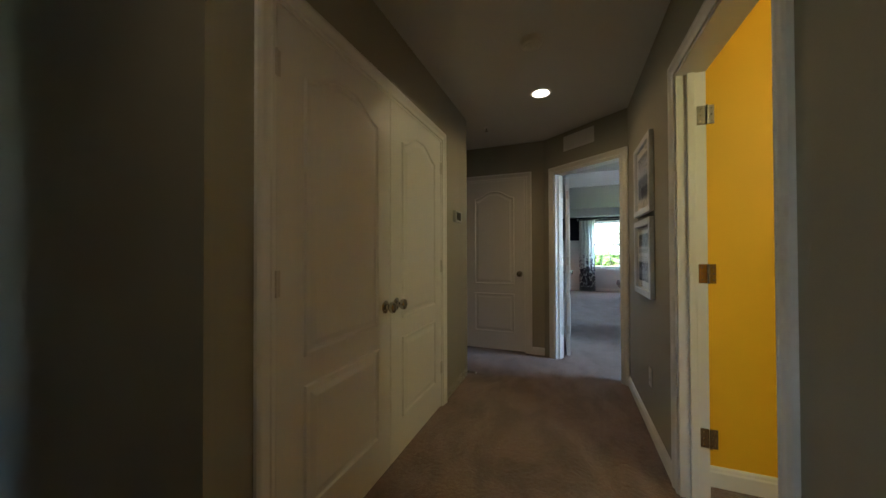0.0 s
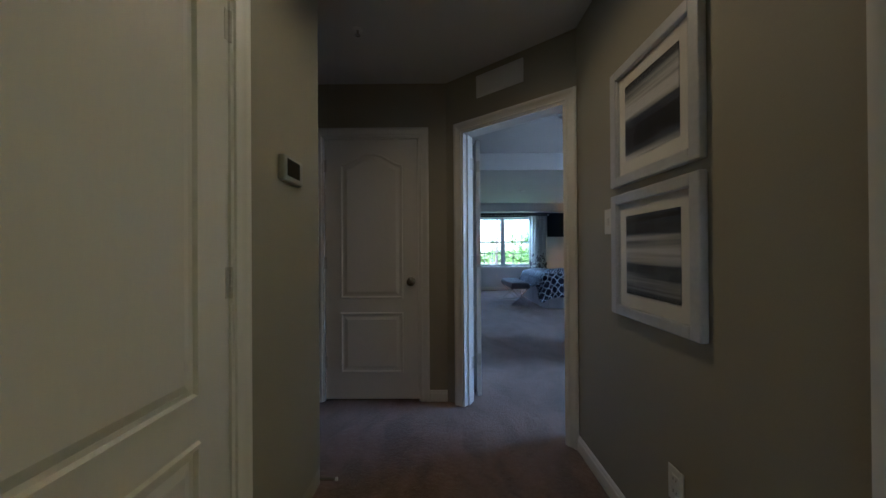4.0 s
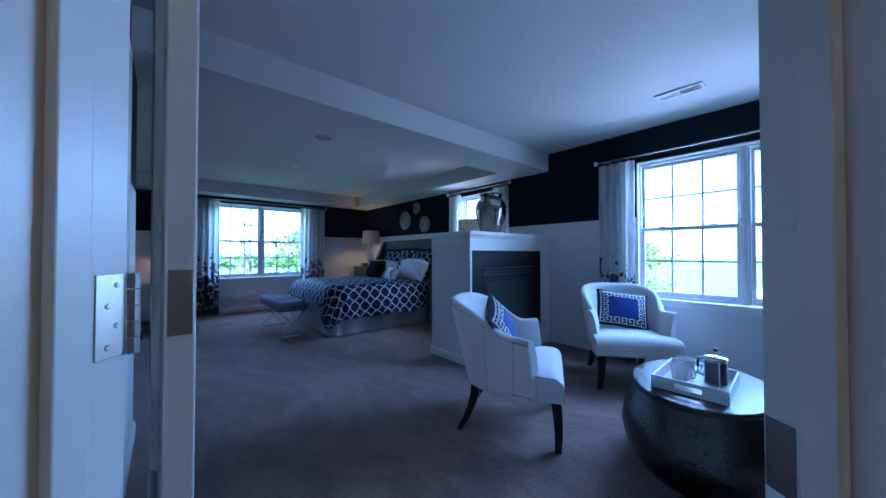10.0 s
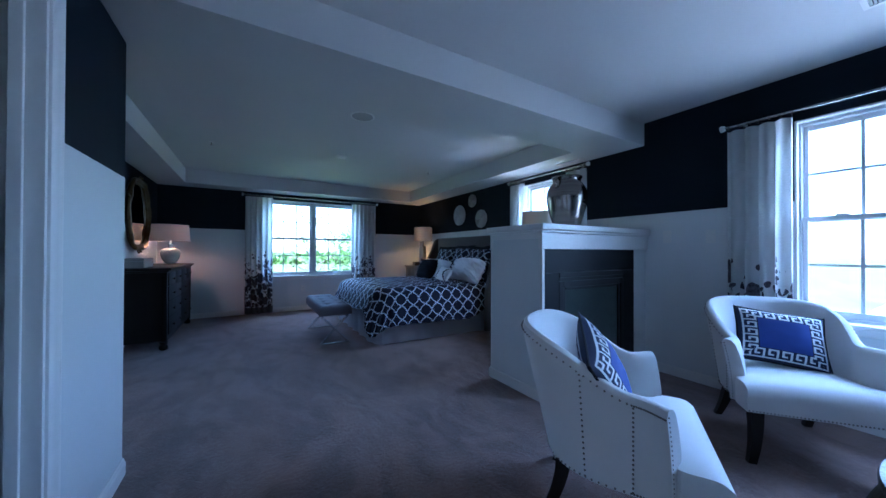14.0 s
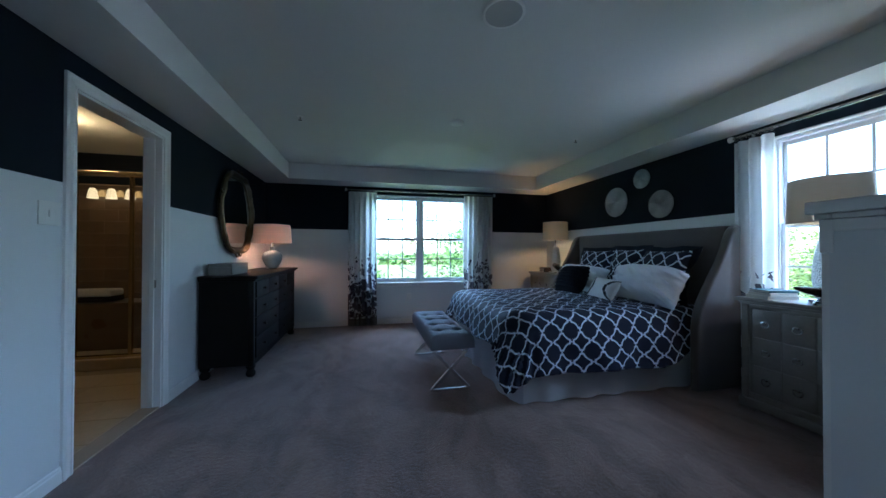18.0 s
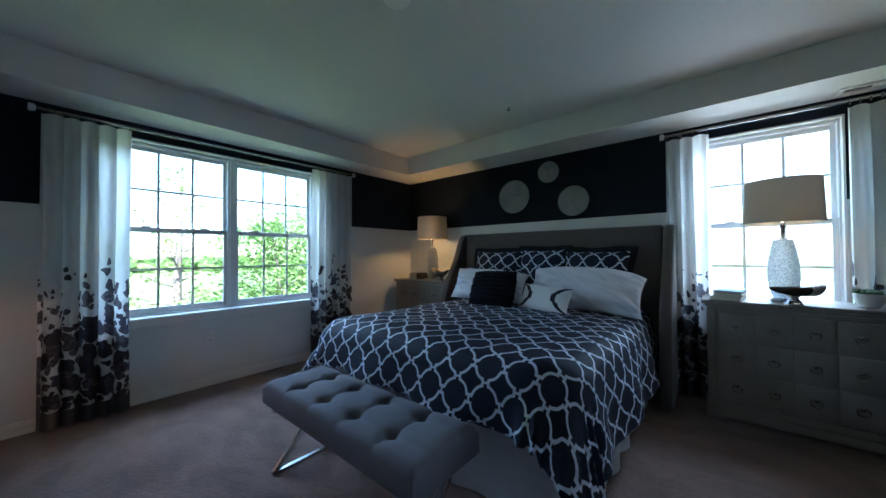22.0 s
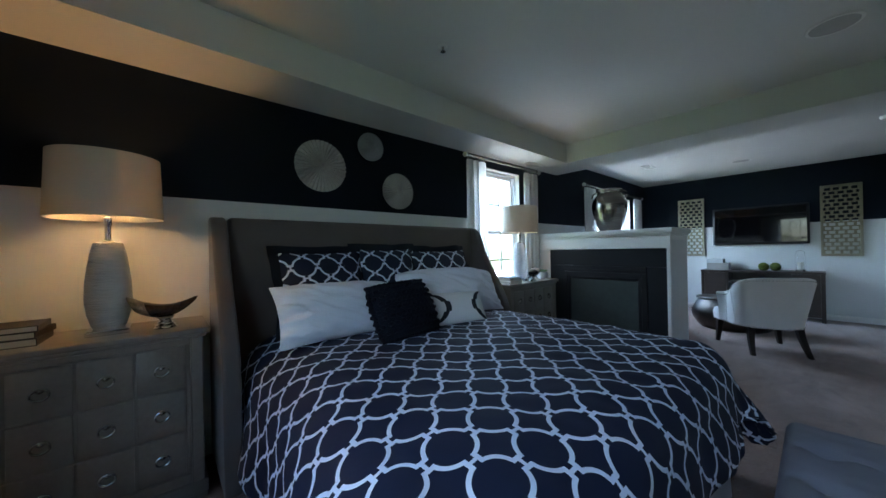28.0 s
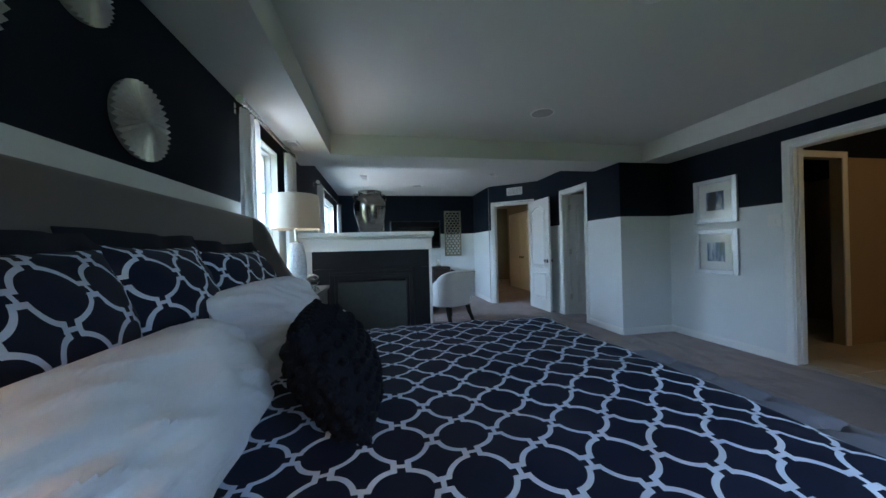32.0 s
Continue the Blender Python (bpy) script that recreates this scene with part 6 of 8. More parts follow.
def wall_disc(y, z, r):
    ob = thing("wall_disc", (XE - 0.012, y, z), "round pleated silver disc hung on the navy wall over the bed", "wall decoration", "pleated wall discs")
    n = 36
    bm = bmesh.new()
    c = bm.verts.new((-0.030, 0, 0))
    mid = [bm.verts.new((-0.020 - (0.008 if k % 2 else 0.0), 0.25 * r * math.cos(math.pi * k / n), 0.25 * r * math.sin(math.pi * k / n))) for k in range(2 * n)]
    rim = [bm.verts.new((-0.004 - (0.018 if k % 2 else 0.0), r * math.cos(math.pi * k / n), r * math.sin(math.pi * k / n))) for k in range(2 * n)]
    back = [bm.verts.new((0.008, 0.96 * r * math.cos(math.pi * k / n), 0.96 * r * math.sin(math.pi * k / n))) for k in range(2 * n)]
    for k in range(2 * n):
        l = (k + 1) % (2 * n)
        bm.faces.new((c, mid[l], mid[k]))
        bm.faces.new((mid[k], mid[l], rim[l], rim[k]))
        bm.faces.new((rim[k], rim[l], back[l], back[k]))
    bm.faces.new(back)
    bmesh.ops.recalc_face_normals(bm, faces=bm.faces[:])
    part("pleated_disc", bm, M_PLEAT, ob)
    part("centre_button", lathe([(0.001, 0.0), (0.014, 0.0), (0.012, 0.006), (0.001, 0.010)], 14, m=pose(-0.028, 0, 0, 0, -90, 0)), M_PLEAT, ob, "", True)


wall_disc(9.848, 1.832, 0.190)
wall_disc(9.436, 2.053, 0.114)
wall_disc(9.176, 1.714, 0.155)

# ---- two-sided fireplace in the half wall ----
FX0, FY0, FY1 = 2.985, 6.478, 7.082
fp = thing("fireplace", (FX0, (FY0 + FY1) / 2, 0), "white half wall with a black two-sided gas fireplace and mantel", "fireplace")
def at_fp(ob):
    ob.location = (-FX0, -(FY0 + FY1) / 2, 0)
    return ob


at_fp(part("end_panel", boxed(FX0, FX0 + 0.05, FY0 + 0.018, FY1 - 0.018, 0, 1.255), M_WHITE_WALL, fp, "white painted end of the half wall"))
M_SURROUND = surface("black_slate_surround", (0.012, 0.013, 0.015), 0.55, var=0.25, big=6, fine=90, bump=0.1, spec=0.2)
M_GRATE = surface("matt_black_metal", (0.007, 0.007, 0.008), 0.5, var=0.2, fine=60, bump=0.03, spec=0.3)
M_FIREGLASS = surface("dark_fire_glass", (0.012, 0.013, 0.013), 0.12, var=0.1, fine=20, bump=0.0)
M_HEARTHGLASS = surface("smoked_hearth_glass", (0.058, 0.068, 0.062), 0.10, var=0.15, big=2, fine=20, bump=0.0)
M_BRICKLINING = surface("dark_firebox_lining", (0.02, 0.018, 0.016), 0.8, var=0.4, fine=40)
for y, s in ((FY0, 1), (FY1, -1)):
    yy = lambda d: y + s * d
    def slab(name, x0, x1, d0, d1, z0, z1, mat, bevel=0.002, label=""):
        a, b = sorted((yy(d0), yy(d1)))
        return at_fp(part(name, boxed(x0, x1, a, b, z0, z1, bevel), mat, fp, label))
    slab("pilaster", FX0 + 0.002, FX0 + 0.030, -0.006, 0.03, 0, 1.172, M_TRIM)
    slab("surround_side", FX0 + 0.031, FX0 + 0.205, 0.004, 0.03, 0, 0.985, M_SURROUND, 0.001, "black slate surround")
    slab("surround_side", 4.085, 4.255, 0.004, 0.03, 0, 0.985, M_SURROUND, 0.001, "black slate surround")
    slab("surround_head", FX0 + 0.031, 4.255, 0.004, 0.03, 0.987, 1.172, M_SURROUND, 0.001, "black slate surround")
    slab("wall_infill", 4.256, XE - 0.001, 0.010, 0.04, 0, 1.255, M_WHITE_WALL)
    a0, a1 = FX0 + 0.206, 4.084
    for z0, z1, d0 in ((0.945, 0.984, -0.004), (0.915, 0.944, 0.004), (0.155, 0.175, -0.004)):
        slab("louvre", a0, a1, d0, 0.03, z0, z1, M_GRATE, 0.004, "black metal louvre")
    slab("lower_grille", a0, a1, 0.008, 0.03, 0.03, 0.150, M_GRATE, 0.003)
    for x0, x1 in ((a0, a0 + 0.05), (a1 - 0.05, a1)):
        slab("door_stile", x0, x1, 0.0, 0.03, 0.176, 0.913, M_GRATE, 0.004)
    slab("door_rail", a0 + 0.051, a1 - 0.051, 0.0, 0.03, 0.863, 0.913, M_GRATE, 0.004)
    slab("door_rail", a0 + 0.051, a1 - 0.051, 0.0, 0.03, 0.176, 0.226, M_GRATE, 0.004)
    for x0, x1 in ((a0 + 0.051, a0 + 0.084), (a1 - 0.084, a1 - 0.051)):
        slab("inner_stile", x0, x1, 0.008, 0.03, 0.227, 0.862, M_GRATE, 0.006)
    slab("inner_rail", a0 + 0.085, a1 - 0.085, 0.008, 0.03, 0.838, 0.862, M_GRATE, 0.006)
    slab("inner_rail", a0 + 0.085, a1 - 0.085, 0.008, 0.03, 0.227, 0.251, M_GRATE, 0.006)
    slab("fire_glass", a0 + 0.085, a1 - 0.085, 0.016, 0.022, 0.252, 0.837, M_HEARTHGLASS, 0.0, "dark reflective fire glass")
    slab("brand_bar", (a0 + a1) / 2 + 0.18, (a0 + a1) / 2 + 0.24, 0.0045, 0.008, 0.09, 0.102, M_NICKEL, 0.0)
    slab("baseboard_piece", FX0 + 0.000, FX0 + 0.0305, -0.018, -0.0065, 0, 0.085, M_TRIM, 0.003)
    slab("frieze", FX0 - 0.002, XE - 0.001, -0.010, 0.03, 1.174, 1.300, M_TRIM, 0.002, "white mantel frieze")
    slab("mantel_moulding", FX0 - 0.012, XE - 0.001, -0.022, 0.03, 1.301, 1.322, M_TRIM, 0.006)
at_fp(part("end_frieze", boxed(FX0 - 0.0015, FX0 + 0.05, FY0 - 0.0095, FY1 + 0.0095, 1.256, 1.2995), M_TRIM, fp))
at_fp(part("end_moulding", boxed(FX0 - 0.0115, FX0 + 0.05, FY0 + 0.03, FY1 - 0.03, 1.3015, 1.3215, 0.003), M_TRIM, fp))
at_fp(part("end_baseboard", boxed(FX0 - 0.014, FX0 - 0.0005, FY0 - 0.018, FY1 + 0.018, 0, 0.085, 0.004), M_TRIM, fp))
at_fp(part("mantel_shelf", boxed(FX0 - 0.028, XE - 0.001, FY0 - 0.040, FY1 + 0.040, 1.323, 1.371, 0.006, 3), M_TRIM, fp, "white mantel shelf", True))
at_fp(part("firebox_floor", boxed(FX0 + 0.21, 4.08, FY0 + 0.05, FY1 - 0.05, 0.17, 0.18), M_BRICKLINING, fp))
at_fp(part("firebox_roof", boxed(FX0 + 0.21, 4.08, FY0 + 0.05, FY1 - 0.05, 0.93, 0.94), M_BRICKLINING, fp))
at_fp(part("core", boxed(FX0 + 0.06, 4.47, FY0 + 0.035, FY1 - 0.035, 0.0, 0.16), M_BRICKLINING, fp))

urn = thing("urn", (3.655, 6.78, 1.3715), "tall silver-lustre urn with two small handles on the mantel", "vase")
M_LUSTRE = surface("silver_lustre_glaze", (0.36, 0.335, 0.305), 0.13, 1.0, var=0.25, big=3, fine=6, bump=0.5, dist=0.006, stretch=(0.35, 0.35, 9.0))
part("body", lathe([(0.001, 0.0), (0.100, 0.0), (0.114, 0.008), (0.120, 0.03), (0.140, 0.09), (0.165, 0.17), (0.181, 0.24), (0.187, 0.29), (0.184, 0.335), (0.172, 0.375), (0.152, 0.408), (0.134, 0.428), (0.126, 0.442), (0.124, 0.456), (0.129, 0.468), (0.137, 0.476), (0.140, 0.484), (0.136, 0.491), (0.124, 0.492), (0.112, 0.484), (0.110, 0.44), (0.150, 0.36), (0.001, 0.20)], 56), M_LUSTRE, urn, "silver lustre ceramic body", True)
for s in (-1, 1):
    pts = [(s * 0.126, 0, 0.456), (s * 0.156, 0, 0.464), (s * 0.180, 0, 0.450), (s * 0.188, 0, 0.415), (s * 0.172, 0, 0.375)]
    h = part("handle", tube(pts, 0.010, 10), M_LUSTRE, urn, "", True)
    h.rotation_euler = (0, 0, radians(8))


# ---- sitting corner ----
def armchair():
    """Low barrel chair, facing +y: a wrapped back that slopes into flared arms."""
    ob = thing("armchair", (0, 0, 0), "ivory upholstered barrel armchair with nailhead trim and dark legs", "armchair", "armchairs in the sitting corner")
    n = 60
    plan = []
    for i in range(n + 1):
        s = -1 + 2 * i / n
        if abs(s) > 0.62:
            k = (abs(s) - 0.62) / 0.38
            x, y = math.copysign(0.315 + 0.030 * k ** 2.5, s), 0.00 + 0.125 * k
        else:
            th = s / 0.62 * math.pi / 2
            x, y = 0.315 * math.copysign(abs(math.sin(th)) ** 0.82, th), -0.325 * abs(math.cos(th)) ** 0.82
        plan.append((x, y))
    def top(y):
        return 0.635 + 0.205 * (1 - smooth_step(-0.33, 0.03, y)) - 0.012 * smooth_step(0.1, 0.24, y)
    bm = bmesh.new()
    th = 0.062
    rows = [(0.0, 0.0), (0.25, 0.0), (0.5, 0.0), (0.75, 0.0), (0.93, 0.0), (0.985, 0.2), (1.0, 0.5), (0.985, 0.8), (0.93, 1.0), (0.75, 1.0), (0.5, 1.0), (0.0, 1.0)]
    grid = []
    for i, (x, y) in enumerate(plan):
        a, b = plan[max(i - 1, 0)], plan[min(i + 1, n)]
        d = Vector((b[0] - a[0], b[1] - a[1])).normalized()
        nin = Vector((-d.y, d.x))
        if nin.dot(Vector((-x, 0.05 - y))) < 0:
            nin = -nin
        zt, zb = top(y), 0.285
        col = []
        for f, w in rows:
            z = zb + (zt - zb) * f
            lean = 0.125 * ((z - zb) / 0.55) * (1 - smooth_step(-0.30, 0.05, y)) + 0.045 * ((z - zb) / 0.35) ** 2 * smooth_step(0.0, 0.125, y)
            p = Vector((x, y)) - nin * lean + nin * th * w
            if f < 0.9 and w > 0.5:
                p += nin * 0.014 * math.sin(math.pi * f)
            col.append(bm.verts.new((p.x, p.y, z)))
        grid.append(col)
    for a, b in zip(grid, grid[1:]):
        for k in range(len(rows)):
            l = (k + 1) % len(rows)
            bm.faces.new((a[k], a[l], b[l], b[k]))
    bm.faces.new(grid[0]), bm.faces.new(list(reversed(grid[-1])))
    bmesh.ops.recalc_face_normals(bm, faces=bm.faces[:])
    part("wrapped_back", bm, M_WHITE_FABRIC, ob, "wrapped ivory back sloping into the arms", True)
    # seat: a padded block with a crowned top
    bm = bmesh.new()
    nu, nv = 20, 20
    def edge(u, v):
        y = -0.27 + 0.56 * (v + 1) / 2
        half = 0.268 + 0.062 * smooth_step(0.10, 0.16, y)
        half *= 1 - 0.18 * (1 - smooth_step(-0.28, -0.05, y))
        return u * half, y
    g = []
    for i in range(nu + 1):
        u = 2 * i / nu - 1
        g.append([])
        for j in range(nv + 1):
            v = 2 * j / nv - 1
            x, y = edge(u, v)
            z = 0.425 + 0.030 * (1 - u ** 4) * (1 - v ** 4) - 0.028 * max(0.0, (v - 0.82) / 0.18) ** 2
            g[-1].append(bm.verts.new((x, y, z)))
    for i in range(nu):
        for j in range(nv):
            bm.faces.new((g[i][j], g[i + 1][j], g[i + 1][j + 1], g[i][j + 1]))
    rim = [g[i][0] for i in range(nu)] + [g[nu][j] for j in range(nv)] + [g[i][nv] for i in range(nu, 0, -1)] + [g[0][j] for j in range(nv, 0, -1)]
    mid = [bm.verts.new((v.co.x * 1.02, v.co.y + 0.012 * smooth_step(0.2, 0.3, v.co.y), v.co.z - 0.03)) for v in rim]
    low = [bm.verts.new((v.co.x * 1.01, v.co.y, 0.283)) for v in rim]
    for a, b in ((rim, mid), (mid, low)):
        for k in range(len(a)):
            l = (k + 1) % len(a)
            bm.faces.new((a[k], b[k], b[l], a[l]))
    bm.faces.new(low)
    bmesh.ops.recalc_face_normals(bm, faces=bm.faces[:])
    part("seat", bm, M_WHITE_FABRIC, ob, "crowned ivory seat", True)
    # nailheads
    bm = bmesh.new()
    def nail(p):
        bmesh.ops.create_icosphere(bm, subdivisions=1, radius=0.0045, matrix=Matrix.Translation(p))
    def shell(s, z_of, lift=0.004):
        fi = min(n, max(0.0, (s + 1) / 2 * n))
        i = min(n - 1, int(fi))
        x, y = [plan[i][q] + (plan[i + 1][q] - plan[i][q]) * (fi - i) for q in (0, 1)]
        a, b = plan[max(i - 1, 0)], plan[min(i + 1, n)]
        d = Vector((b[0] - a[0], b[1] - a[1])).normalized()
        nin = Vector((-d.y, d.x))
        if nin.dot(Vector((-x, 0.05 - y))) < 0:
            nin = -nin
        zt, zb = top(y), 0.285
        z = z_of(zt, zb)
        lean = 0.125 * ((z - zb) / 0.55) * (1 - smooth_step(-0.30, 0.05, y)) + 0.045 * ((z - zb) / 0.35) ** 2 * smooth_step(0.0, 0.125, y)
        p = Vector((x, y)) - nin * (lean + lift)
        return Vector((p.x, p.y, z))
    for k in range(88):
        s = -0.985 + 1.97 * k / 87
        nail(shell(s, lambda t, b: t - 0.030, 0.002))
    for k in range(70):
        nail(shell(-0.985 + 1.97 * k / 69, lambda t, b: b + 0.008, 0.002))
    for k in range(20):
        z = 0.30 + 0.31 * k / 19
        for s in (-1, 1):
            q = shell(s, lambda t, b: z, 0.0)
            nail(q + Vector((-0.012 * s, 0.004, 0)))
    for s in (-0.47, 0.47, -0.66, 0.66):
        for k in range(19):
            f = k / 18
            nail(shell(s, lambda t, b: b + 0.012 + (t - b - 0.05) * f, 0.002))
    for k in range(44):
        nail((-0.325 + 0.65 * k / 43, 0.296, 0.292))
    p = part("nailheads", bm, M_NAIL, ob, "dull nickel nailhead trim", True)
    p["kind"] = "stuff"
    for s in (-1, 1):
        for front in (0, 1):
            bm = bmesh.new()
            path = []
            for k in range(9):
                f = k / 8
                if front:
                    x, y = s * (0.285 + 0.022 * f ** 2), 0.255 + 0.030 * math.sin(f * math.pi * 0.55) - 0.02 * f
                else:
                    x, y = s * (0.205 + 0.035 * f), -0.235 - 0.105 * f ** 1.7
                r = 0.029 - 0.011 * f
                z = 0.289 * (1 - f)
                path.append([bm.verts.new((x + r * a, y + r * b, z)) for a, b in ((-1, -1), (1, -1), (1, 1), (-1, 1))])
            for a, b in zip(path, path[1:]):
                for i in range(4):
                    j = (i + 1) % 4
                    bm.faces.new((a[i], a[j], b[j], b[i]))
            bm.faces.new(path[0]), bm.faces.new(list(reversed(path[-1])))
            bmesh.ops.recalc_face_normals(bm, faces=bm.faces[:])
            part("leg", bm, M_DARKWOOD, ob, "dark curved wooden leg")
    return ob


chair_a = armchair()
chair_a.matrix_basis = pose(2.505, 5.546, 0, 0, 0, 211)
chair_b = copy_thing(chair_a, pose(3.84, 5.325, 0, 0, 0, 128.8))


def key_pillow(m, seed):
    ob = thing("throw_pillow", (0, 0, 0), "royal-blue throw pillow with a white Greek-key border, on the armchair", "pillow", "Greek-key pillows")
    ob.matrix_basis = m
    c = part("cover", pillow_mesh(0.42, 0.33, 0.13, seed=seed, uv_metres=False, lumpy=0.006), M_KEY, ob, "", True)
    c.matrix_basis = Matrix.Translation((0, 0, 0.145)) @ Matrix.Rotation(radians(90 + 28), 4, "X")
    bmp = tube([(0.21 * x * (1 - 0.06 * (1 - y * y)), 0.165 * y * (1 - 0.06 * (1 - x * x)), 0) for x, y in
                [(1, -1), (1, -0.33), (1, 0.33), (1, 1), (0.33, 1), (-0.33, 1), (-1, 1), (-1, 0.33), (-1, -0.33), (-1, -1), (-0.33, -1), (0.33, -1)]], 0.005, 6, True)
    p = part("piping", bmp, M_FLANGE, ob, "navy piping", True)
    p.matrix_basis = c.matrix_basis


key_pillow(pose(2.505, 5.546, 0.452, 0, 0, 211) @ pose(0.035, -0.095, 0.02, 0, 14, 10) @ Matrix.Scale(1.13, 4), 41)
key_pillow(pose(3.84, 5.325, 0.452, 0, 0, 128.8) @ pose(0.02, -0.12, 0.01, 0, -7, -4) @ Matrix.Scale(1.05, 4), 47)


def hammered():
    m, t, b = tree_of("hammered_nickel")
    v = coords(t)
    vor = t.nodes.new("ShaderNodeTexVoronoi")
    vor.inputs["Scale"].default_value = 95
    vor.feature = "SMOOTH_F1"
    t.links.new(v, vor.inputs["Vector"])
    s = noise_tex(t, v, 4, 3)
    t.links.new(blend(t, s, (0.066, 0.060, 0.054), (0.115, 0.107, 0.097)), b.inputs["Base Color"])
    b.inputs["Metallic"].default_value = 1.0
    r = t.nodes.new("ShaderNodeMapRange")
    r.inputs[3].default_value, r.inputs[4].default_value = 0.24, 0.38
    t.links.new(s, r.inputs[0])
    t.links.new(r.outputs[0], b.inputs["Roughness"])
    bump_to(t, b, vor.outputs["Distance"], 0.6, 0.0045)
    return m


M_HAMMER = hammered()
ct = thing("coffee_table", (2.865, 4.605, 0), "oval hammered-metal drum coffee table", "coffee table", turn=6)
part("drum", lathe([(0.26, 0.0), (0.275, 0.01), (0.315, 0.06), (0.350, 0.14), (0.362, 0.21), (0.350, 0.28), (0.322, 0.35), (0.300, 0.400), (0.296, 0.415)], 72, sx=1.32, sy=1.0), M_HAMMER, ct, "bulging hammered metal drum", True)
part("tabletop", lathe([(0.302, 0.416), (0.309, 0.419), (0.311, 0.428), (0.311, 0.438), (0.306, 0.445), (0.295, 0.447), (0.001, 0.445)], 72, sx=1.34, sy=1.0), M_HAMMER, ct, "brighter hammered top with a rolled rim", True)

TR = pose(2.79, 4.603, 0.4475, 0, 0, 2)
tr = thing("serving_tray", (0, 0, 0), "white lacquered serving tray with cut-out handles on the coffee table", "tray")
tr.matrix_basis = TR
M_LACQUER = surface("white_lacquer", (0.74, 0.74, 0.75), 0.2, var=0.02, fine=20, bump=0.0)
part("bottom", boxed(-0.19, 0.19, -0.145, 0.145, 0.0, 0.008), M_LACQUER, tr)
for s in (-1, 1):
    part("side", boxed(-0.19, 0.19, *sorted((s * 0.1455, s * 0.155)), 0.0, 0.062, 0.002), M_LACQUER, tr)
    a, b = sorted((s * 0.1905, s * 0.200))
    bm = bmesh.new()
    box(bm, a, b, -0.155, 0.155, 0.0, 0.020, bevel=0.001, seg=1)
    box(bm, a, b, -0.155, 0.155, 0.044, 0.064, bevel=0.001, seg=1)
    box(bm, a, b, -0.155, -0.055, 0.0205, 0.0435)
    box(bm, a, b, 0.055, 0.155, 0.0205, 0.0435)
    part("end_with_handle", bm, M_LACQUER, tr, "end with a cut-out handle")


def mug(x, y, turn):
    ob = thing("mug", (0, 0, 0), "white ceramic mug on the tray", "mug", "mugs on the tray")
    ob.matrix_basis = TR @ pose(x, y, 0.0085, 0, 0, turn)
    mat = surface("white_glazed_mug", (0.76, 0.76, 0.76), 0.15, var=0.02, fine=20, bump=0.0)
    part("cup", lathe([(0.001, 0.0), (0.030, 0.0), (0.034, 0.004), (0.041, 0.05), (0.045, 0.092), (0.043, 0.094), (0.039, 0.088), (0.033, 0.01), (0.001, 0.008)], 32), mat, ob, "", True)
    part("handle", tube([(0.040, 0, 0.075), (0.058, 0, 0.074), (0.068, 0, 0.055), (0.062, 0, 0.034), (0.037, 0, 0.026)], 0.005, 8), mat, ob, "", True)


mug(-0.03, 0.062, -95)
mug(0.095, 0.060, -80)
pr = thing("french_press", (0, 0, 0), "glass French press with chrome frame, full of coffee, on the tray", "coffee press")
pr.matrix_basis = TR @ pose(0.015, -0.078, 0.0085, 0, 0, 70)
part("beaker", lathe([(0.001, 0.004), (0.043, 0.004), (0.046, 0.01), (0.046, 0.142), (0.044, 0.142), (0.043, 0.012), (0.001, 0.010)], 32), M_GLASS, pr, "clear glass beaker", True)
part("coffee", lathe([(0.001, 0.011), (0.0425, 0.011), (0.0425, 0.136), (0.001, 0.136)], 28), surface("black_coffee", (0.02, 0.008, 0.004), 0.1, var=0.1), pr, "dark coffee", True)
bm = bmesh.new()
for z in (0.02, 0.135):
    tube([(0.048 * math.cos(a), 0.048 * math.sin(a), z) for a in [2 * math.pi * k / 28 for k in range(28)]], 0.0028, 6, True, bm=bm)
for k in range(4):
    a = math.pi / 4 + math.pi / 2 * k
    tube([(0.048 * math.cos(a), 0.048 * math.sin(a), 0.0), (0.048 * math.cos(a), 0.048 * math.sin(a), 0.137)], 0.003, 6, bm=bm)
part("frame", bm, M_CHROME, pr, "chrome wire frame", True)
part("lid", lathe([(0.050, 0.143), (0.052, 0.147), (0.046, 0.153), (0.020, 0.158), (0.006, 0.16), (0.003, 0.161), (0.003, 0.180), (0.001, 0.180)], 28), M_CHROME, pr, "chrome lid and plunger rod", True)
part("plunger_knob", lathe([(0.001, 0.1805), (0.009, 0.1805), (0.012, 0.187), (0.010, 0.195), (0.001, 0.198)], 16), M_BLACK, pr, "black plunger knob", True)
part("handle", tube([(0.050, 0, 0.13), (0.078, 0, 0.128), (0.084, 0, 0.09), (0.080, 0, 0.045), (0.050, 0, 0.04)], 0.006, 8), M_BLACK, pr, "", True)

# television wall
M_SCREEN = surface("black_glossy_screen", (0.004, 0.004, 0.005), -0.01, var=0.05, fine=20, bump=0.0)
tv = thing("television", (2.735, YS + 0.0, 1.515), "flat black television mounted on the wall", "television")
part("cabinet", boxed(-0.595, 0.595, 0.03, 0.075, -0.325, 0.325, 0.008, 2), M_BLACK, tv, "", True)
part("screen", boxed(-0.565, 0.565, 0.0755, 0.078, -0.285, 0.297), M_SCREEN, tv, "glossy dark screen")
part("wall_mount", boxed(-0.2, 0.2, 0.0, 0.0295, -0.15, 0.15), M_BLACK, tv)

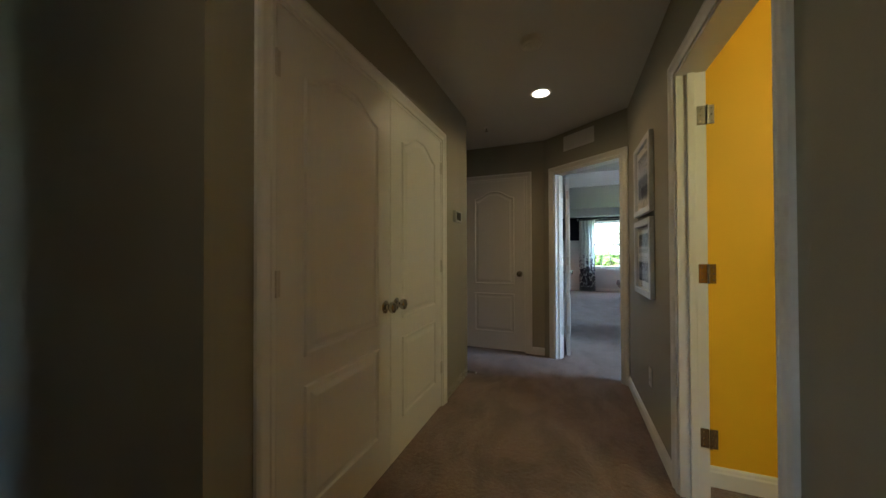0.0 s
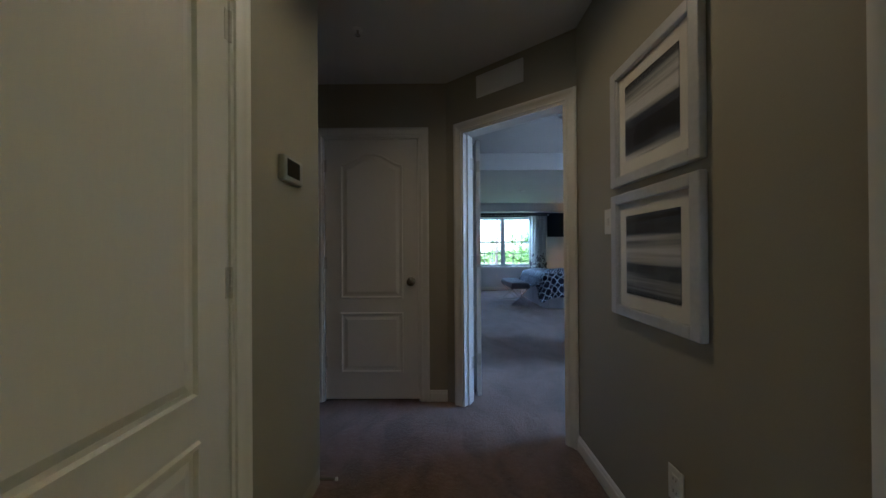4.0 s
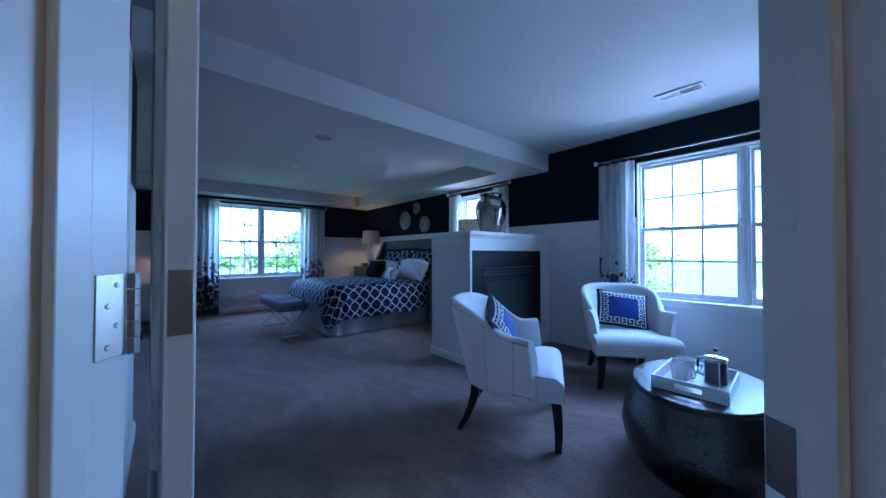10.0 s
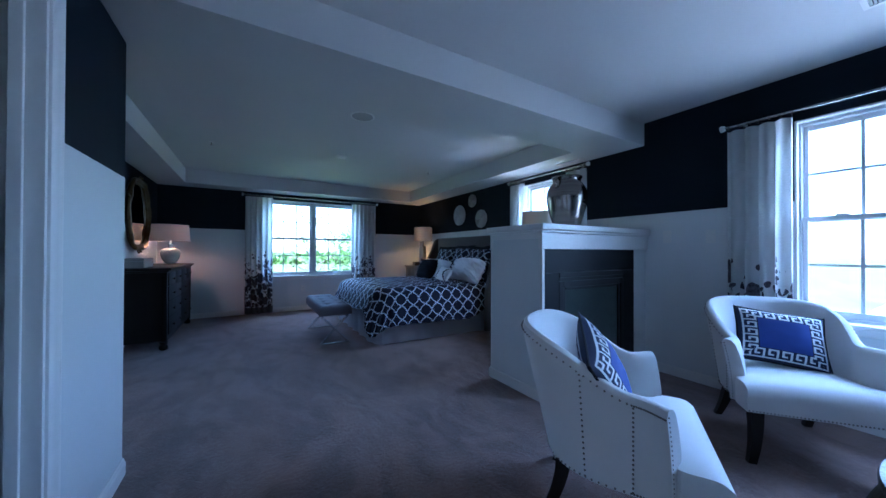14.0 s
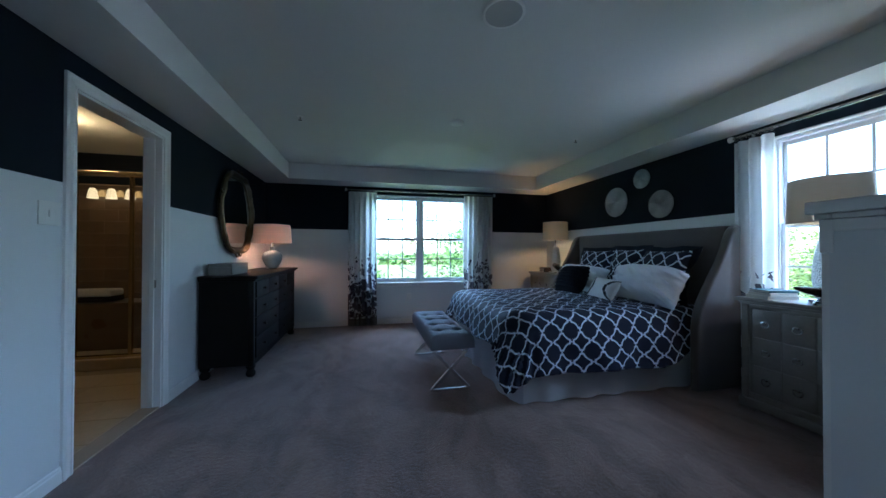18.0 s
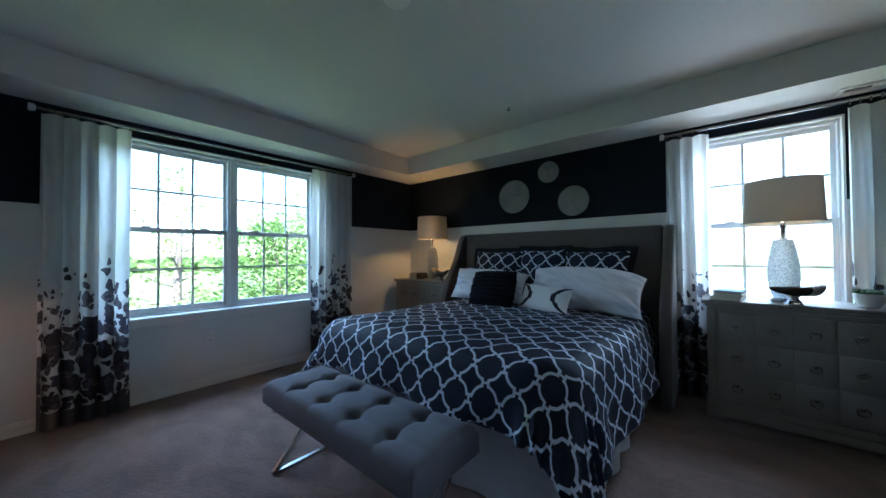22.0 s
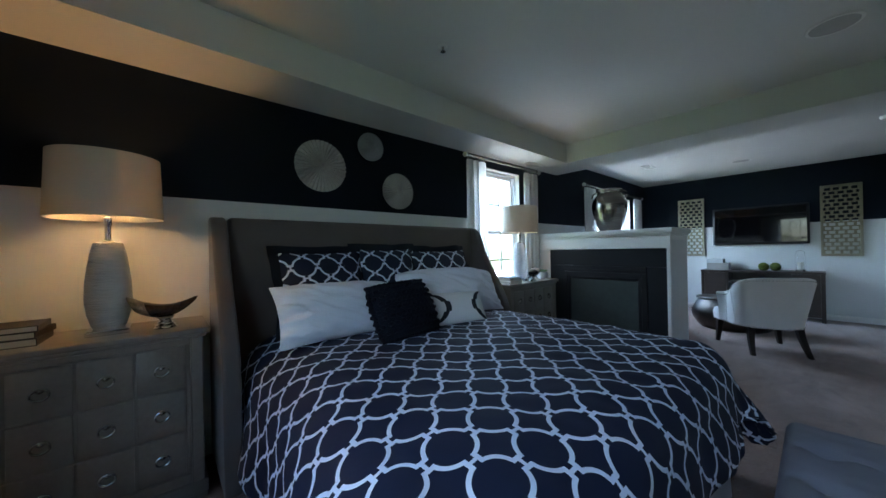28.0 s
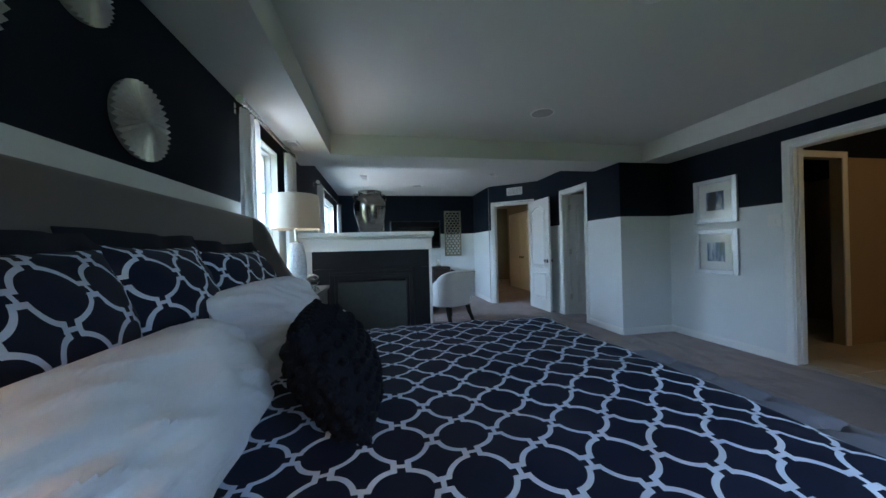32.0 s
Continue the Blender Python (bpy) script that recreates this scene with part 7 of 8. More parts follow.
M_ESPRESSO = surface("espresso_wood", (0.030, 0.019, 0.014), 0.35, var=0.3, big=3, fine=25, bump=0.08, stretch=(1, 8, 8))
cs = thing("console_table", (2.725, YS + 0.22, 0), "dark espresso media console with open shelves under the television", "console")
L = 1.47
part("top", boxed(-L / 2, L / 2, -0.20, 0.20, 0.722, 0.755, 0.004), M_ESPRESSO, cs)
for s in (-1, 1):
    part("side", boxed(*sorted((s * L / 2 - s * 0.005, s * L / 2 - s * 0.05)), -0.19, 0.19, 0.0, 0.721, 0.004), M_ESPRESSO, cs)
    part("divider", boxed(*sorted((s * 0.36, s * 0.385)), -0.18, 0.175, 0.09, 0.721), M_ESPRESSO, cs)
    part("cabinet_door", boxed(*sorted((s * 0.386, s * (L / 2 - 0.051))), 0.165, 0.185, 0.10, 0.715, 0.003), M_ESPRESSO, cs, "plain dark cabinet door")
part("back_panel", boxed(-L / 2 + 0.051, L / 2 - 0.051, -0.19, -0.181, 0.09, 0.721), M_ESPRESSO, cs)
for z in (0.075, 0.34, 0.545):
    part("shelf", boxed(-L / 2 + 0.051 if z < 0.1 else -0.359, L / 2 - 0.051 if z < 0.1 else 0.359, -0.18, 0.175, z, z + 0.022), M_ESPRESSO, cs)
b2 = thing("storage_box", (3.235, YS + 0.24, 0.7555), "stacked pale grey boxes on the console", "box")
part("body", boxed(-0.15, 0.15, -0.10, 0.10, 0, 0.12, 0.003), M_SHAG, b2)
part("lid", boxed(-0.08, 0.152, -0.103, 0.103, 0.122, 0.19, 0.004), surface("pale_grey_lid", (0.5, 0.5, 0.5), 0.5, fine=100), b2)


def moss_ball(x):
    ob = thing("moss_ball", (x, YS + 0.25, 0.7555), "round green moss ball on the console", "ornament", "moss balls")
    bm = bmesh.new()
    bmesh.ops.create_icosphere(bm, subdivisions=4, radius=0.068, matrix=Matrix.Translation((0, 0, 0.066)))
    for v in bm.verts:
        c = Vector((0, 0, 0.066))
        d = v.co - c
        v.co = c + d * (1 + 0.05 * noise.noise(d * 60) + 0.03 * noise.noise(d * 160))
    part("ball", bm, surface("dry_green_moss", (0.085, 0.10, 0.012), 0.95, var=0.5, big=30, fine=120, bump=0.8, dist=0.006), ob, "", True)


moss_ball(2.655)
moss_ball(2.518)
hl = thing("glass_lantern", (2.245, YS + 0.25, 0.7555), "clear glass hurricane lantern with a silver base on the console", "lantern")
part("base", lathe([(0.001, 0), (0.075, 0), (0.078, 0.006), (0.070, 0.018), (0.060, 0.03), (0.001, 0.03)], 28), M_CHROME, hl, "", True)
part("glass_cylinder", lathe([(0.058, 0.031), (0.060, 0.05), (0.060, 0.245), (0.048, 0.265), (0.0465, 0.265), (0.058, 0.244), (0.058, 0.05), (0.055, 0.031)], 32), M_GLASS, hl, "", True)
part("candle", lathe([(0.001, 0.031), (0.035, 0.031), (0.035, 0.14), (0.030, 0.143), (0.001, 0.140)], 24), surface("ivory_wax", (0.7, 0.66, 0.56), 0.5, fine=20, bump=0.0), hl, "", True)
part("handle", tube([(0.05, 0, 0.265), (0.042, 0, 0.31), (0.0, 0, 0.33), (-0.042, 0, 0.31), (-0.05, 0, 0.265)], 0.004, 8), M_CHROME, hl, "", True)
# framed photo on the television's side
M_CHAMP = surface("champagne_metal_leaf", (0.30, 0.27, 0.20), 0.42, 0.75, var=0.25, big=10, fine=60, bump=0.3)


def fret_panel(x):
    ob = thing("wall_panel", (x, YS, 1.535), "champagne metal fretwork panel in a slim frame on the wall", "wall decoration", "fretwork panels beside the television")
    w, h = 0.205, 0.545
    for a in ((-w, -w + 0.03, -h, h), (w - 0.03, w, -h, h)):
        part("frame_side", boxed(a[0], a[1], 0.004, 0.040, a[2], a[3], 0.004), M_CHAMP, ob)
    for a in ((-h, -h + 0.03), (h - 0.03, h)):
        part("frame_rail", boxed(-w + 0.0301, w - 0.0301, 0.004, 0.040, a[0], a[1], 0.004), M_CHAMP, ob)
    bm = bmesh.new()
    rows, cols = 17, 4
    ih, iw = 2 * h - 0.06, 2 * w - 0.06
    for r in range(rows + 1):
        z = -ih / 2 + ih * r / rows
        box(bm, -iw / 2, iw / 2, 0.012, 0.030, z - 0.0085, z + 0.0085)
    for r in range(rows):
        z0, z1 = -ih / 2 + ih * r / rows, -ih / 2 + ih * (r + 1) / rows
        for c in range(cols + 1):
            x0 = -iw / 2 + iw * (c + (0.5 if r % 2 else 0.0)) / cols
            if x0 < iw / 2 + 0.001:
                box(bm, max(-iw / 2, x0 - 0.014), min(iw / 2, x0 + 0.014), 0.013, 0.029, z0 + 0.008, z1 - 0.008)
    part("fretwork", bm, M_CHAMP, ob, "staggered open fretwork")


fret_panel(1.825)
fret_panel(3.665)


# ---- pictures ----
M_SILVERFRAME = surface("silver_leaf_frame", (0.60, 0.61, 0.63), 0.35, 0.35, var=0.1, big=8, fine=60, bump=0.15)
M_MATBOARD = surface("white_mat_board", (0.74, 0.73, 0.70), 0.85, var=0.02, fine=200, bump=0.1)


def stripes_print(name, seed, upright=False):
    """An abstract print of soft bands in grey, blue and black, lying or upright."""
    m, t, b = tree_of(name)
    sep = t.nodes.new("ShaderNodeSeparateXYZ")
    t.links.new(coords(t), sep.inputs[0])
    cb = t.nodes.new("ShaderNodeCombineXYZ")
    t.links.new(math_node(t, "MULTIPLY", sep.outputs[0], 9.0 if upright else 0.16), cb.inputs[0])
    t.links.new(math_node(t, "MULTIPLY", sep.outputs[2], 1.8 if upright else 5.0), cb.inputs[2])
    cb.inputs[1].default_value = seed
    n = noise_tex(t, cb.outputs[0], 1.6, 4, 0.6)
    r = t.nodes.new("ShaderNodeValToRGB")
    r.color_ramp.elements[0].position, r.color_ramp.elements[0].color = 0.42, (0.012, 0.012, 0.018, 1)
    r.color_ramp.elements[1].position, r.color_ramp.elements[1].color = 0.62, (0.60, 0.61, 0.64, 1)
    e = r.color_ramp.elements.new(0.5)
    e.color = (0.05, 0.10, 0.19, 1) if upright else (0.07, 0.085, 0.12, 1)
    t.links.new(n, r.inputs[0])
    t.links.new(r.outputs[0], b.inputs["Base Color"])
    b.inputs["Roughness"].default_value = 0.5
    return m


def picture(m, w, h, label, art, fw=0.042, mat=0.055, frame_mat=None, depth=0.028, mat_mat=None, name="framed_picture", group=""):
    """A framed picture in x-z, its back at y = 0, facing -y."""
    ob = thing(name, (0, 0, 0), label, "picture", group)
    ob.matrix_basis = m
    fm = frame_mat or M_SILVERFRAME
    for s in (-1, 1):
        bm = bmesh.new()
        box(bm, *sorted((s * w / 2, s * (w / 2 - fw))), -depth, 0, -h / 2, h / 2, bevel=0.005)
        box(bm, *sorted((s * (w / 2 - fw), s * (w / 2 - fw - 0.008))), -depth * 0.75, 0, -h / 2 + fw, h / 2 - fw, bevel=0.002)
        part("frame_side", bm, fm, ob)
        bm = bmesh.new()
        box(bm, -w / 2 + fw + 0.0002, w / 2 - fw - 0.0002, -depth, 0, *sorted((s * h / 2, s * (h / 2 - fw))), bevel=0.005)
        part("frame_rail", bm, fm, ob)
    part("mat", boxed(-w / 2 + fw + 0.0005, w / 2 - fw - 0.0005, -0.010, -0.004, -h / 2 + fw + 0.0005, h / 2 - fw - 0.0005), mat_mat or M_MATBOARD, ob, "mat board")
    aw, ah = w / 2 - fw - mat, h / 2 - fw - mat
    part("print", boxed(-aw, aw, -0.0125, -0.0105, -ah, ah), art, ob, "printed art")
    g = part("glazing", boxed(-w / 2 + fw + 0.0085, w / 2 - fw - 0.0085, -0.0165, -0.0145, -h / 2 + fw + 0.0005, h / 2 - fw - 0.0005), M_GLASS, ob, "clear picture glass")
    g.visible_shadow = False
    return ob, aw, ah


EAST_HALL = 1.175
picture(pose(EAST_HALL - 0.001, 3.382, 1.681, 0, 0, 90) @ pose(0, 0, 0, 0, 0, 180), 0.505, 0.505, "silver-framed abstract print of dark bands on the hall wall", stripes_print("banded_print_a", 3.1), group="silver-framed hall prints")
picture(pose(EAST_HALL - 0.001, 3.382, 1.136, 0, 0, 90) @ pose(0, 0, 0, 0, 0, 180), 0.505, 0.515, "silver-framed abstract print of dark bands, hung below another", stripes_print("banded_print_b", 7.7), group="silver-framed hall prints")
picture(pose(XW + 0.001, 7.605, 1.637, 0, 0, 90), 0.49, 0.505, "silver-framed print of blue shapes on the bedroom wall", stripes_print("blue_print_a", 12.3, True), fw=0.05, mat=0.095, group="silver-framed bedroom prints")
picture(pose(XW + 0.001, 7.605, 1.055, 0, 0, 90), 0.49, 0.505, "silver-framed print of blue shapes, hung below another", stripes_print("blue_print_b", 17.9, True), fw=0.05, mat=0.095, group="silver-framed bedroom prints")

# dark canvas in the side corridor
cv = thing("canvas_picture", (-0.993, 4.679, 1.481), "unframed grey canvas with a black lower band on the hall wall", "picture")
part("canvas", boxed(-0.208, 0.208, -0.036, 0, -0.24, 0.38, 0.003), surface("grey_green_canvas", (0.10, 0.105, 0.10), 0.8, var=0.3, big=4, fine=200), cv)
part("lower_band", boxed(-0.208, 0.208, -0.036, 0, -0.38, -0.2405, 0.003), surface("black_canvas", (0.010, 0.010, 0.012), 0.8, var=0.3, fine=200), cv)

# arrow pictures in the yellow room
M_TAUPE = surface("taupe_wood_frame", (0.40, 0.31, 0.16), 0.5, var=0.15, big=5, fine=40, bump=0.1, stretch=(6, 1, 1))
M_OLIVE = surface("dark_olive_mat", (0.030, 0.034, 0.026), 0.8, var=0.1, fine=200)
M_IVORY = surface("ivory_print_paper", (0.72, 0.68, 0.55), 0.8, var=0.05, fine=120)
M_RUST = surface("rust_ink", (0.45, 0.10, 0.03), 0.8, var=0.3, big=30)
M_OCHRE = surface("brown_ochre_ink", (0.30, 0.13, 0.03), 0.8, var=0.3, big=30)
M_INK = surface("black_ink", (0.02, 0.015, 0.01), 0.8, var=0.3, big=30)


def arrows(m):
    ob, aw, ah = picture(m, 0.385, 0.710, "taupe-framed print of two painted arrows on an ivory ground", M_IVORY, fw=0.032, mat=0.062, frame_mat=M_TAUPE, mat_mat=M_OLIVE, group="arrow prints")
    def flat(name, pts, mat, k):
        bm = bmesh.new()
        a = [bm.verts.new((x, -0.0130 - 0.0002 * k, z)) for x, z in pts]
        b = [bm.verts.new((x, -0.0126, z)) for x, z in pts]
        bm.faces.new(a), bm.faces.new(list(reversed(b)))
        for i in range(len(pts)):
            j = (i + 1) % len(pts)
            bm.faces.new((a[i], b[i], b[j], a[j]))
        bmesh.ops.recalc_face_normals(bm, faces=bm.faces[:])
        part(name, bm, mat, ob)
    for x, up in ((-0.042, 1), (0.042, -1)):
        flat("arrow_shaft", [(x - 0.004, -0.17), (x + 0.004, -0.17), (x + 0.004, 0.17), (x - 0.004, 0.17)], M_RUST if up > 0 else M_OCHRE, 1)
        flat("arrow_head", [(x - 0.022, up * 0.165), (x + 0.022, up * 0.165), (x, up * 0.215)], M_OCHRE, 2)
        for k in range(6):
            z = -up * (0.085 + 0.020 * k)
            for s in (-1, 1):
                flat("feather", [(x, z), (x + s * 0.030, z - up * 0.018), (x + s * 0.030, z - up * 0.032), (x, z - up * 0.014)], (M_RUST, M_INK, M_OCHRE)[(k + (s > 0)) % 3], 3)
        for z in (0.03, 0.08, -0.03):
            flat("binding", [(x - 0.010, up * z), (x + 0.010, up * z), (x + 0.010, up * z + 0.012), (x - 0.010, up * z + 0.012)], M_INK, 4)


arrows(pose(1.906, 2.829, 1.547))
arrows(pose(2.335, 2.829, 1.547))

# ---- fittings on walls and ceilings ----
def plate(m, label, kind, w=0.072, h=0.117):
    """A switch or socket plate in x-z, facing -y."""
    ob = thing("light_switch" if kind == "switch" else "wall_socket", (0, 0, 0), label, "switch" if kind == "switch" else "socket")
    ob.matrix_basis = m
    part("plate", boxed(-w / 2, w / 2, -0.006, -0.0005, -h / 2, h / 2, 0.003, 2), M_PLASTIC, ob)
    if kind == "switch":
        part("rocker", boxed(-0.010, 0.010, -0.012, -0.0061, -0.018, 0.018, 0.002), M_PLASTIC, ob)
    else:
        for z in (-0.021, 0.021):
            part("receptacle", boxed(-0.016, 0.016, -0.0085, -0.0061, z - 0.014, z + 0.014, 0.003), M_PLASTIC, ob)
            part("slot", boxed(-0.008, -0.006, -0.0090, -0.0086, z - 0.005, z + 0.005), M_BLACK, ob)
            part("slot", boxed(0.006, 0.008, -0.0090, -0.0086, z - 0.005, z + 0.005), M_BLACK, ob)
    return ob


FACE_W, FACE_E = pose(0, 0, 0, 0, 0, -90), pose(0, 0, 0, 0, 0, 90)
def on_east_hall(y, z): return pose(1.175, y, z, 0, 0, -90)
plate(on_east_hall(3.70, 1.289), "white light switch on the hall wall", "switch")
plate(pose(-0.08, 0.34, 1.30, 0, 0, 180), "white double light switch on the hall wall", "switch", 0.115)
plate(on_east_hall(3.272, 0.361), "white wall socket low on the hall wall", "socket")
plate(pose(XE, 6.29, 1.298, 0, 0, -90), "white switch plate on the wall beside the fireplace", "switch")
plate(pose(XE, 5.951, 1.290, 0, 0, -90), "white switch plate on the wall by the curtain", "switch")
plate(pose(1.945, YN, 0.428), "white wall socket under the window", "socket")
plate(pose(XW, 8.17, 1.36, 0, 0, 90), "white light switch beside the bathroom doorway", "switch", 0.115)
th = thing("thermostat", (-0.2295, 3.478, 1.482), "grey wall thermostat with a dark display on the hall wall", "thermostat", turn=90)
part("case", boxed(-0.080, 0.080, -0.028, 0, -0.050, 0.050, 0.008, 3), surface("grey_plastic", (0.30, 0.30, 0.28), 0.45), th, "", True)
part("display", boxed(-0.060, 0.045, -0.0292, -0.0282, -0.030, 0.036), M_FIREGLASS, th, "dark display")
ds = thing("door_stop", (-0.215, 3.76, 0.05), "spring door stop on the baseboard", "door stop")
part("spring", tube([(0.0, 0, 0), (0.075, 0.0, 0)], 0.006, 8), M_NICKEL, ds, "", True)
part("tip", lathe([(0.008, 0), (0.009, 0.012), (0.001, 0.014)], 10, m=pose(0.075, 0, 0, 0, 90, 0)), M_PLASTIC, ds)


def ceiling_round(name, place, rad, label, category, mat=M_PLASTIC, slots=True, drop=0.03):
    ob = thing(name, place, label, category)
    part("housing", lathe([(0.001, -drop), (rad * 0.55, -drop), (rad * 0.86, -drop * 0.8), (rad, -drop * 0.25), (rad, -0.0005), (0.001, -0.0005)], 36), mat, ob, "", True)
    if slots:
        part("grille_ring", lathe([(rad * 0.50, -drop - 0.001), (rad * 0.60, -drop - 0.004), (rad * 0.64, -drop + 0.001)], 30, cap=False), mat, ob, "", True)
        part("test_button", lathe([(0.001, -drop - 0.005), (0.012, -drop - 0.004), (0.013, -drop)], 14), mat, ob, "", True)
    return ob


ceiling_round("smoke_detector", (0.481, 2.814, CEIL), 0.068, "white round smoke detector on the hall ceiling", "smoke detector", drop=0.04)
ceiling_round("ceiling_cover", (2.128, 9.262, CEIL), 0.070, "shallow round white cover on the tray ceiling", "ceiling cover", slots=False, drop=0.022)
ceiling_round("smoke_detector", (1.572, 5.268, CEIL), 0.068, "white round smoke detector on the bedroom ceiling", "smoke detector", drop=0.04)


def speaker(place):
    ob = thing("ceiling_speaker", place, "round white in-ceiling loudspeaker with a grille", "loudspeaker", "ceiling loudspeakers")
    part("rim", lathe([(0.098, -0.001), (0.100, -0.007), (0.112, -0.006), (0.115, -0.0005)], 40, cap=False), M_PLASTIC, ob, "", True)
    part("grille", lathe([(0.001, -0.005), (0.0985, -0.005), (0.0985, -0.001), (0.001, -0.001)], 40), surface("grey_perforated_grille", (0.40, 0.39, 0.37), 0.6, var=0.25, fine=600, bump=0.5), ob, "fine grey grille")


speaker((1.985, 7.80, CEIL))
speaker((2.796, 4.163, CEIL))


def downlight(place, label, lit):
    ob = thing("recessed_light", place, label, "ceiling light")
    part("trim_ring", lathe([(0.062, -0.002), (0.064, -0.006), (0.082, -0.005), (0.085, -0.0005)], 36, cap=False), M_PLASTIC, ob, "white trim ring", True)
    part("lens", lathe([(0.001, -0.0035), (0.0625, -0.0035), (0.0625, -0.001), (0.001, -0.001)], 30), lit, ob, "lit lens")


M_LENS = glow("lit_lens", (1.0, 0.86, 0.66), 1.5)
downlight((0.483, 3.506, CEIL), "lit recessed downlight in the hall ceiling", M_LENS)
downlight((0.22, 0.90, CEIL), "lit recessed downlight in the ceiling near the stair window", M_LENS)


def sprinkler(place):
    ob = thing("fire_sprinkler", place, "small white fire sprinkler head in the ceiling", "sprinkler", "fire sprinklers")
    part("escutcheon", lathe([(0.001, -0.004), (0.024, -0.004), (0.030, -0.0005)], 20, cap=False), M_PLASTIC, ob, "", True)
    bm = lathe([(0.006, -0.03), (0.008, -0.004)], 10)
    lathe([(0.001, -0.036), (0.016, -0.034), (0.016, -0.032), (0.001, -0.031)], 14, bm=bm)
    part("head", bm, M_NICKEL, ob, "", True)


for p in ((-0.097, 4.063, CEIL), (0.652, 9.465, CEIL), (3.56, 9.42, CEIL)):
    sprinkler(p)


def vent(m, w, h, label, bars=9, name="ceiling_vent"):
    """A louvred grille in x-y at z = 0, facing -z."""
    ob = thing(name, (0, 0, 0), label, "vent")
    ob.matrix_basis = m
    # Black sheet drawn for the shade in the duct behind the slats.
    part("dark_gap_sheet", boxed(-w / 2 + 0.012, w / 2 - 0.012, -h / 2 + 0.012, h / 2 - 0.012, -0.002, -0.0005), M_BLACK, ob)
    bm = bmesh.new()
    for a in ((-w / 2, w / 2, -h / 2, -h / 2 + 0.018), (-w / 2, w / 2, h / 2 - 0.018, h / 2), (-w / 2, -w / 2 + 0.018, -h / 2 + 0.018, h / 2 - 0.018), (w / 2 - 0.018, w / 2, -h / 2 + 0.018, h / 2 - 0.018)):
        box(bm, *a, -0.008, -0.0008)
    part("frame", bm, M_PLASTIC, ob)
    for k in range(bars):
        y = -h / 2 + 0.018 + (h - 0.036) * (k + 0.5) / bars
        bm = boxed(-w / 2 + 0.018, w / 2 - 0.018, -0.006, 0.006, -0.001, 0.001)
        s = part("slat", bm, M_PLASTIC, ob)
        s.matrix_basis = pose(0, y, -0.0065, 30, 0, 0)
    return ob


def register(m, w, h, label, bars=20):
    """A two-way air register in x-y at z = 0, facing -z: short slats across it, turned away from the middle."""
    ob = thing("ceiling_vent", (0, 0, 0), label, "vent", "ceiling air registers")
    ob.matrix_basis = m
    # The uncut ceiling gets a black sheet as shade between the slats.
    part("dark_gap_sheet", boxed(-w / 2 + 0.012, w / 2 - 0.012, -h / 2 + 0.012, h / 2 - 0.012, -0.002, -0.0005), M_BLACK, ob)
    bm = bmesh.new()
    for a in ((-w / 2, w / 2, -h / 2, -h / 2 + 0.020), (-w / 2, w / 2, h / 2 - 0.020, h / 2), (-w / 2, -w / 2 + 0.022, -h / 2 + 0.020, h / 2 - 0.020), (w / 2 - 0.022, w / 2, -h / 2 + 0.020, h / 2 - 0.020)):
        box(bm, *a, -0.012, -0.0008)
    part("frame", bm, M_PLASTIC, ob)
    part("middle_bar", boxed(-0.004, 0.004, -h / 2 + 0.0205, h / 2 - 0.0205, -0.012, -0.0022), M_PLASTIC, ob)
    for k in range(bars):
        x = (w - 0.044) * ((k + 0.5) / bars - 0.5)
        s = part("slat", boxed(-0.0055, 0.0055, -h / 2 + 0.0205, h / 2 - 0.0205, -0.0006, 0.0006), M_PLASTIC, ob)
        s.matrix_basis = pose(x, 0, -0.0075, 0, 48 if x > 0 else -48, 0)
    return ob


register(pose(3.80, 4.90, CEIL, 0, 0, 90), 0.32, 0.13, "white two-way ceiling air register in the sitting corner")
register(pose(4.345, 7.285, SOFFIT, 0, 0, 90), 0.30, 0.11, "white two-way air register in the soffit over the window", 18)
vent(DIAG @ pose(0.41, 0.0, 2.325, -90, 0, 0), 0.36, 0.155, "white louvred return-air grille above the bedroom door", 9, "wall_vent")
vent(DIAG @ pose(0.41, 0.12, 2.30, 90, 0, 0), 0.32, 0.155, "white louvred return-air grille above the bedroom door", 9, "wall_vent")

# ---- bathroom seen through its doorway ----
M_BATH_WALL = surface("tan_bath_paint", (0.34, 0.26, 0.17), 0.6, var=0.05, fine=200, bump=0.1)
M_TILE_WALL = surface("brown_shower_tile", (0.16, 0.11, 0.07), 0.3, var=0.2, big=5, fine=30, bump=0.05, per_piece=0.25)
M_TILE_FLOOR = surface("beige_floor_tile", (0.50, 0.40, 0.26), 0.35, var=0.12, big=4, fine=25, bump=0.04, per_piece=0.12)
M_GROUT = surface("tan_grout", (0.36, 0.30, 0.22), 0.8, fine=200)
BATHS = [M_BATH_WALL, M_NAVY_WALL]
def bath_pick(c, n): return 1 if c.z > 2.05 else 0
wall("wall_bath_north", 2.6, 0.10, [], BATHS, bath_pick, pose(-2.96, 11.30, 0), "tan bathroom wall behind the shower", split=2.05)
wall("wall_bath_west", 4.64, 0.10, [], BATHS, bath_pick, pose(-2.96, 6.76, 0, 0, 0, 90), "tan bathroom wall", split=2.05)
wall("wall_bath_south", 2.6, 0.10, [], BATHS, bath_pick, pose(-2.96, 6.76, 0), "tan bathroom wall", split=2.05)
WC = (1.58, 2.30)
wall("wall_bath_partition", 2.6, 0.10, [(WC[0], WC[1], 0, DOOR_H)], BATHS, bath_pick, pose(-2.96, 7.93, 0), "tan partition with the doorway to the toilet", split=2.05)
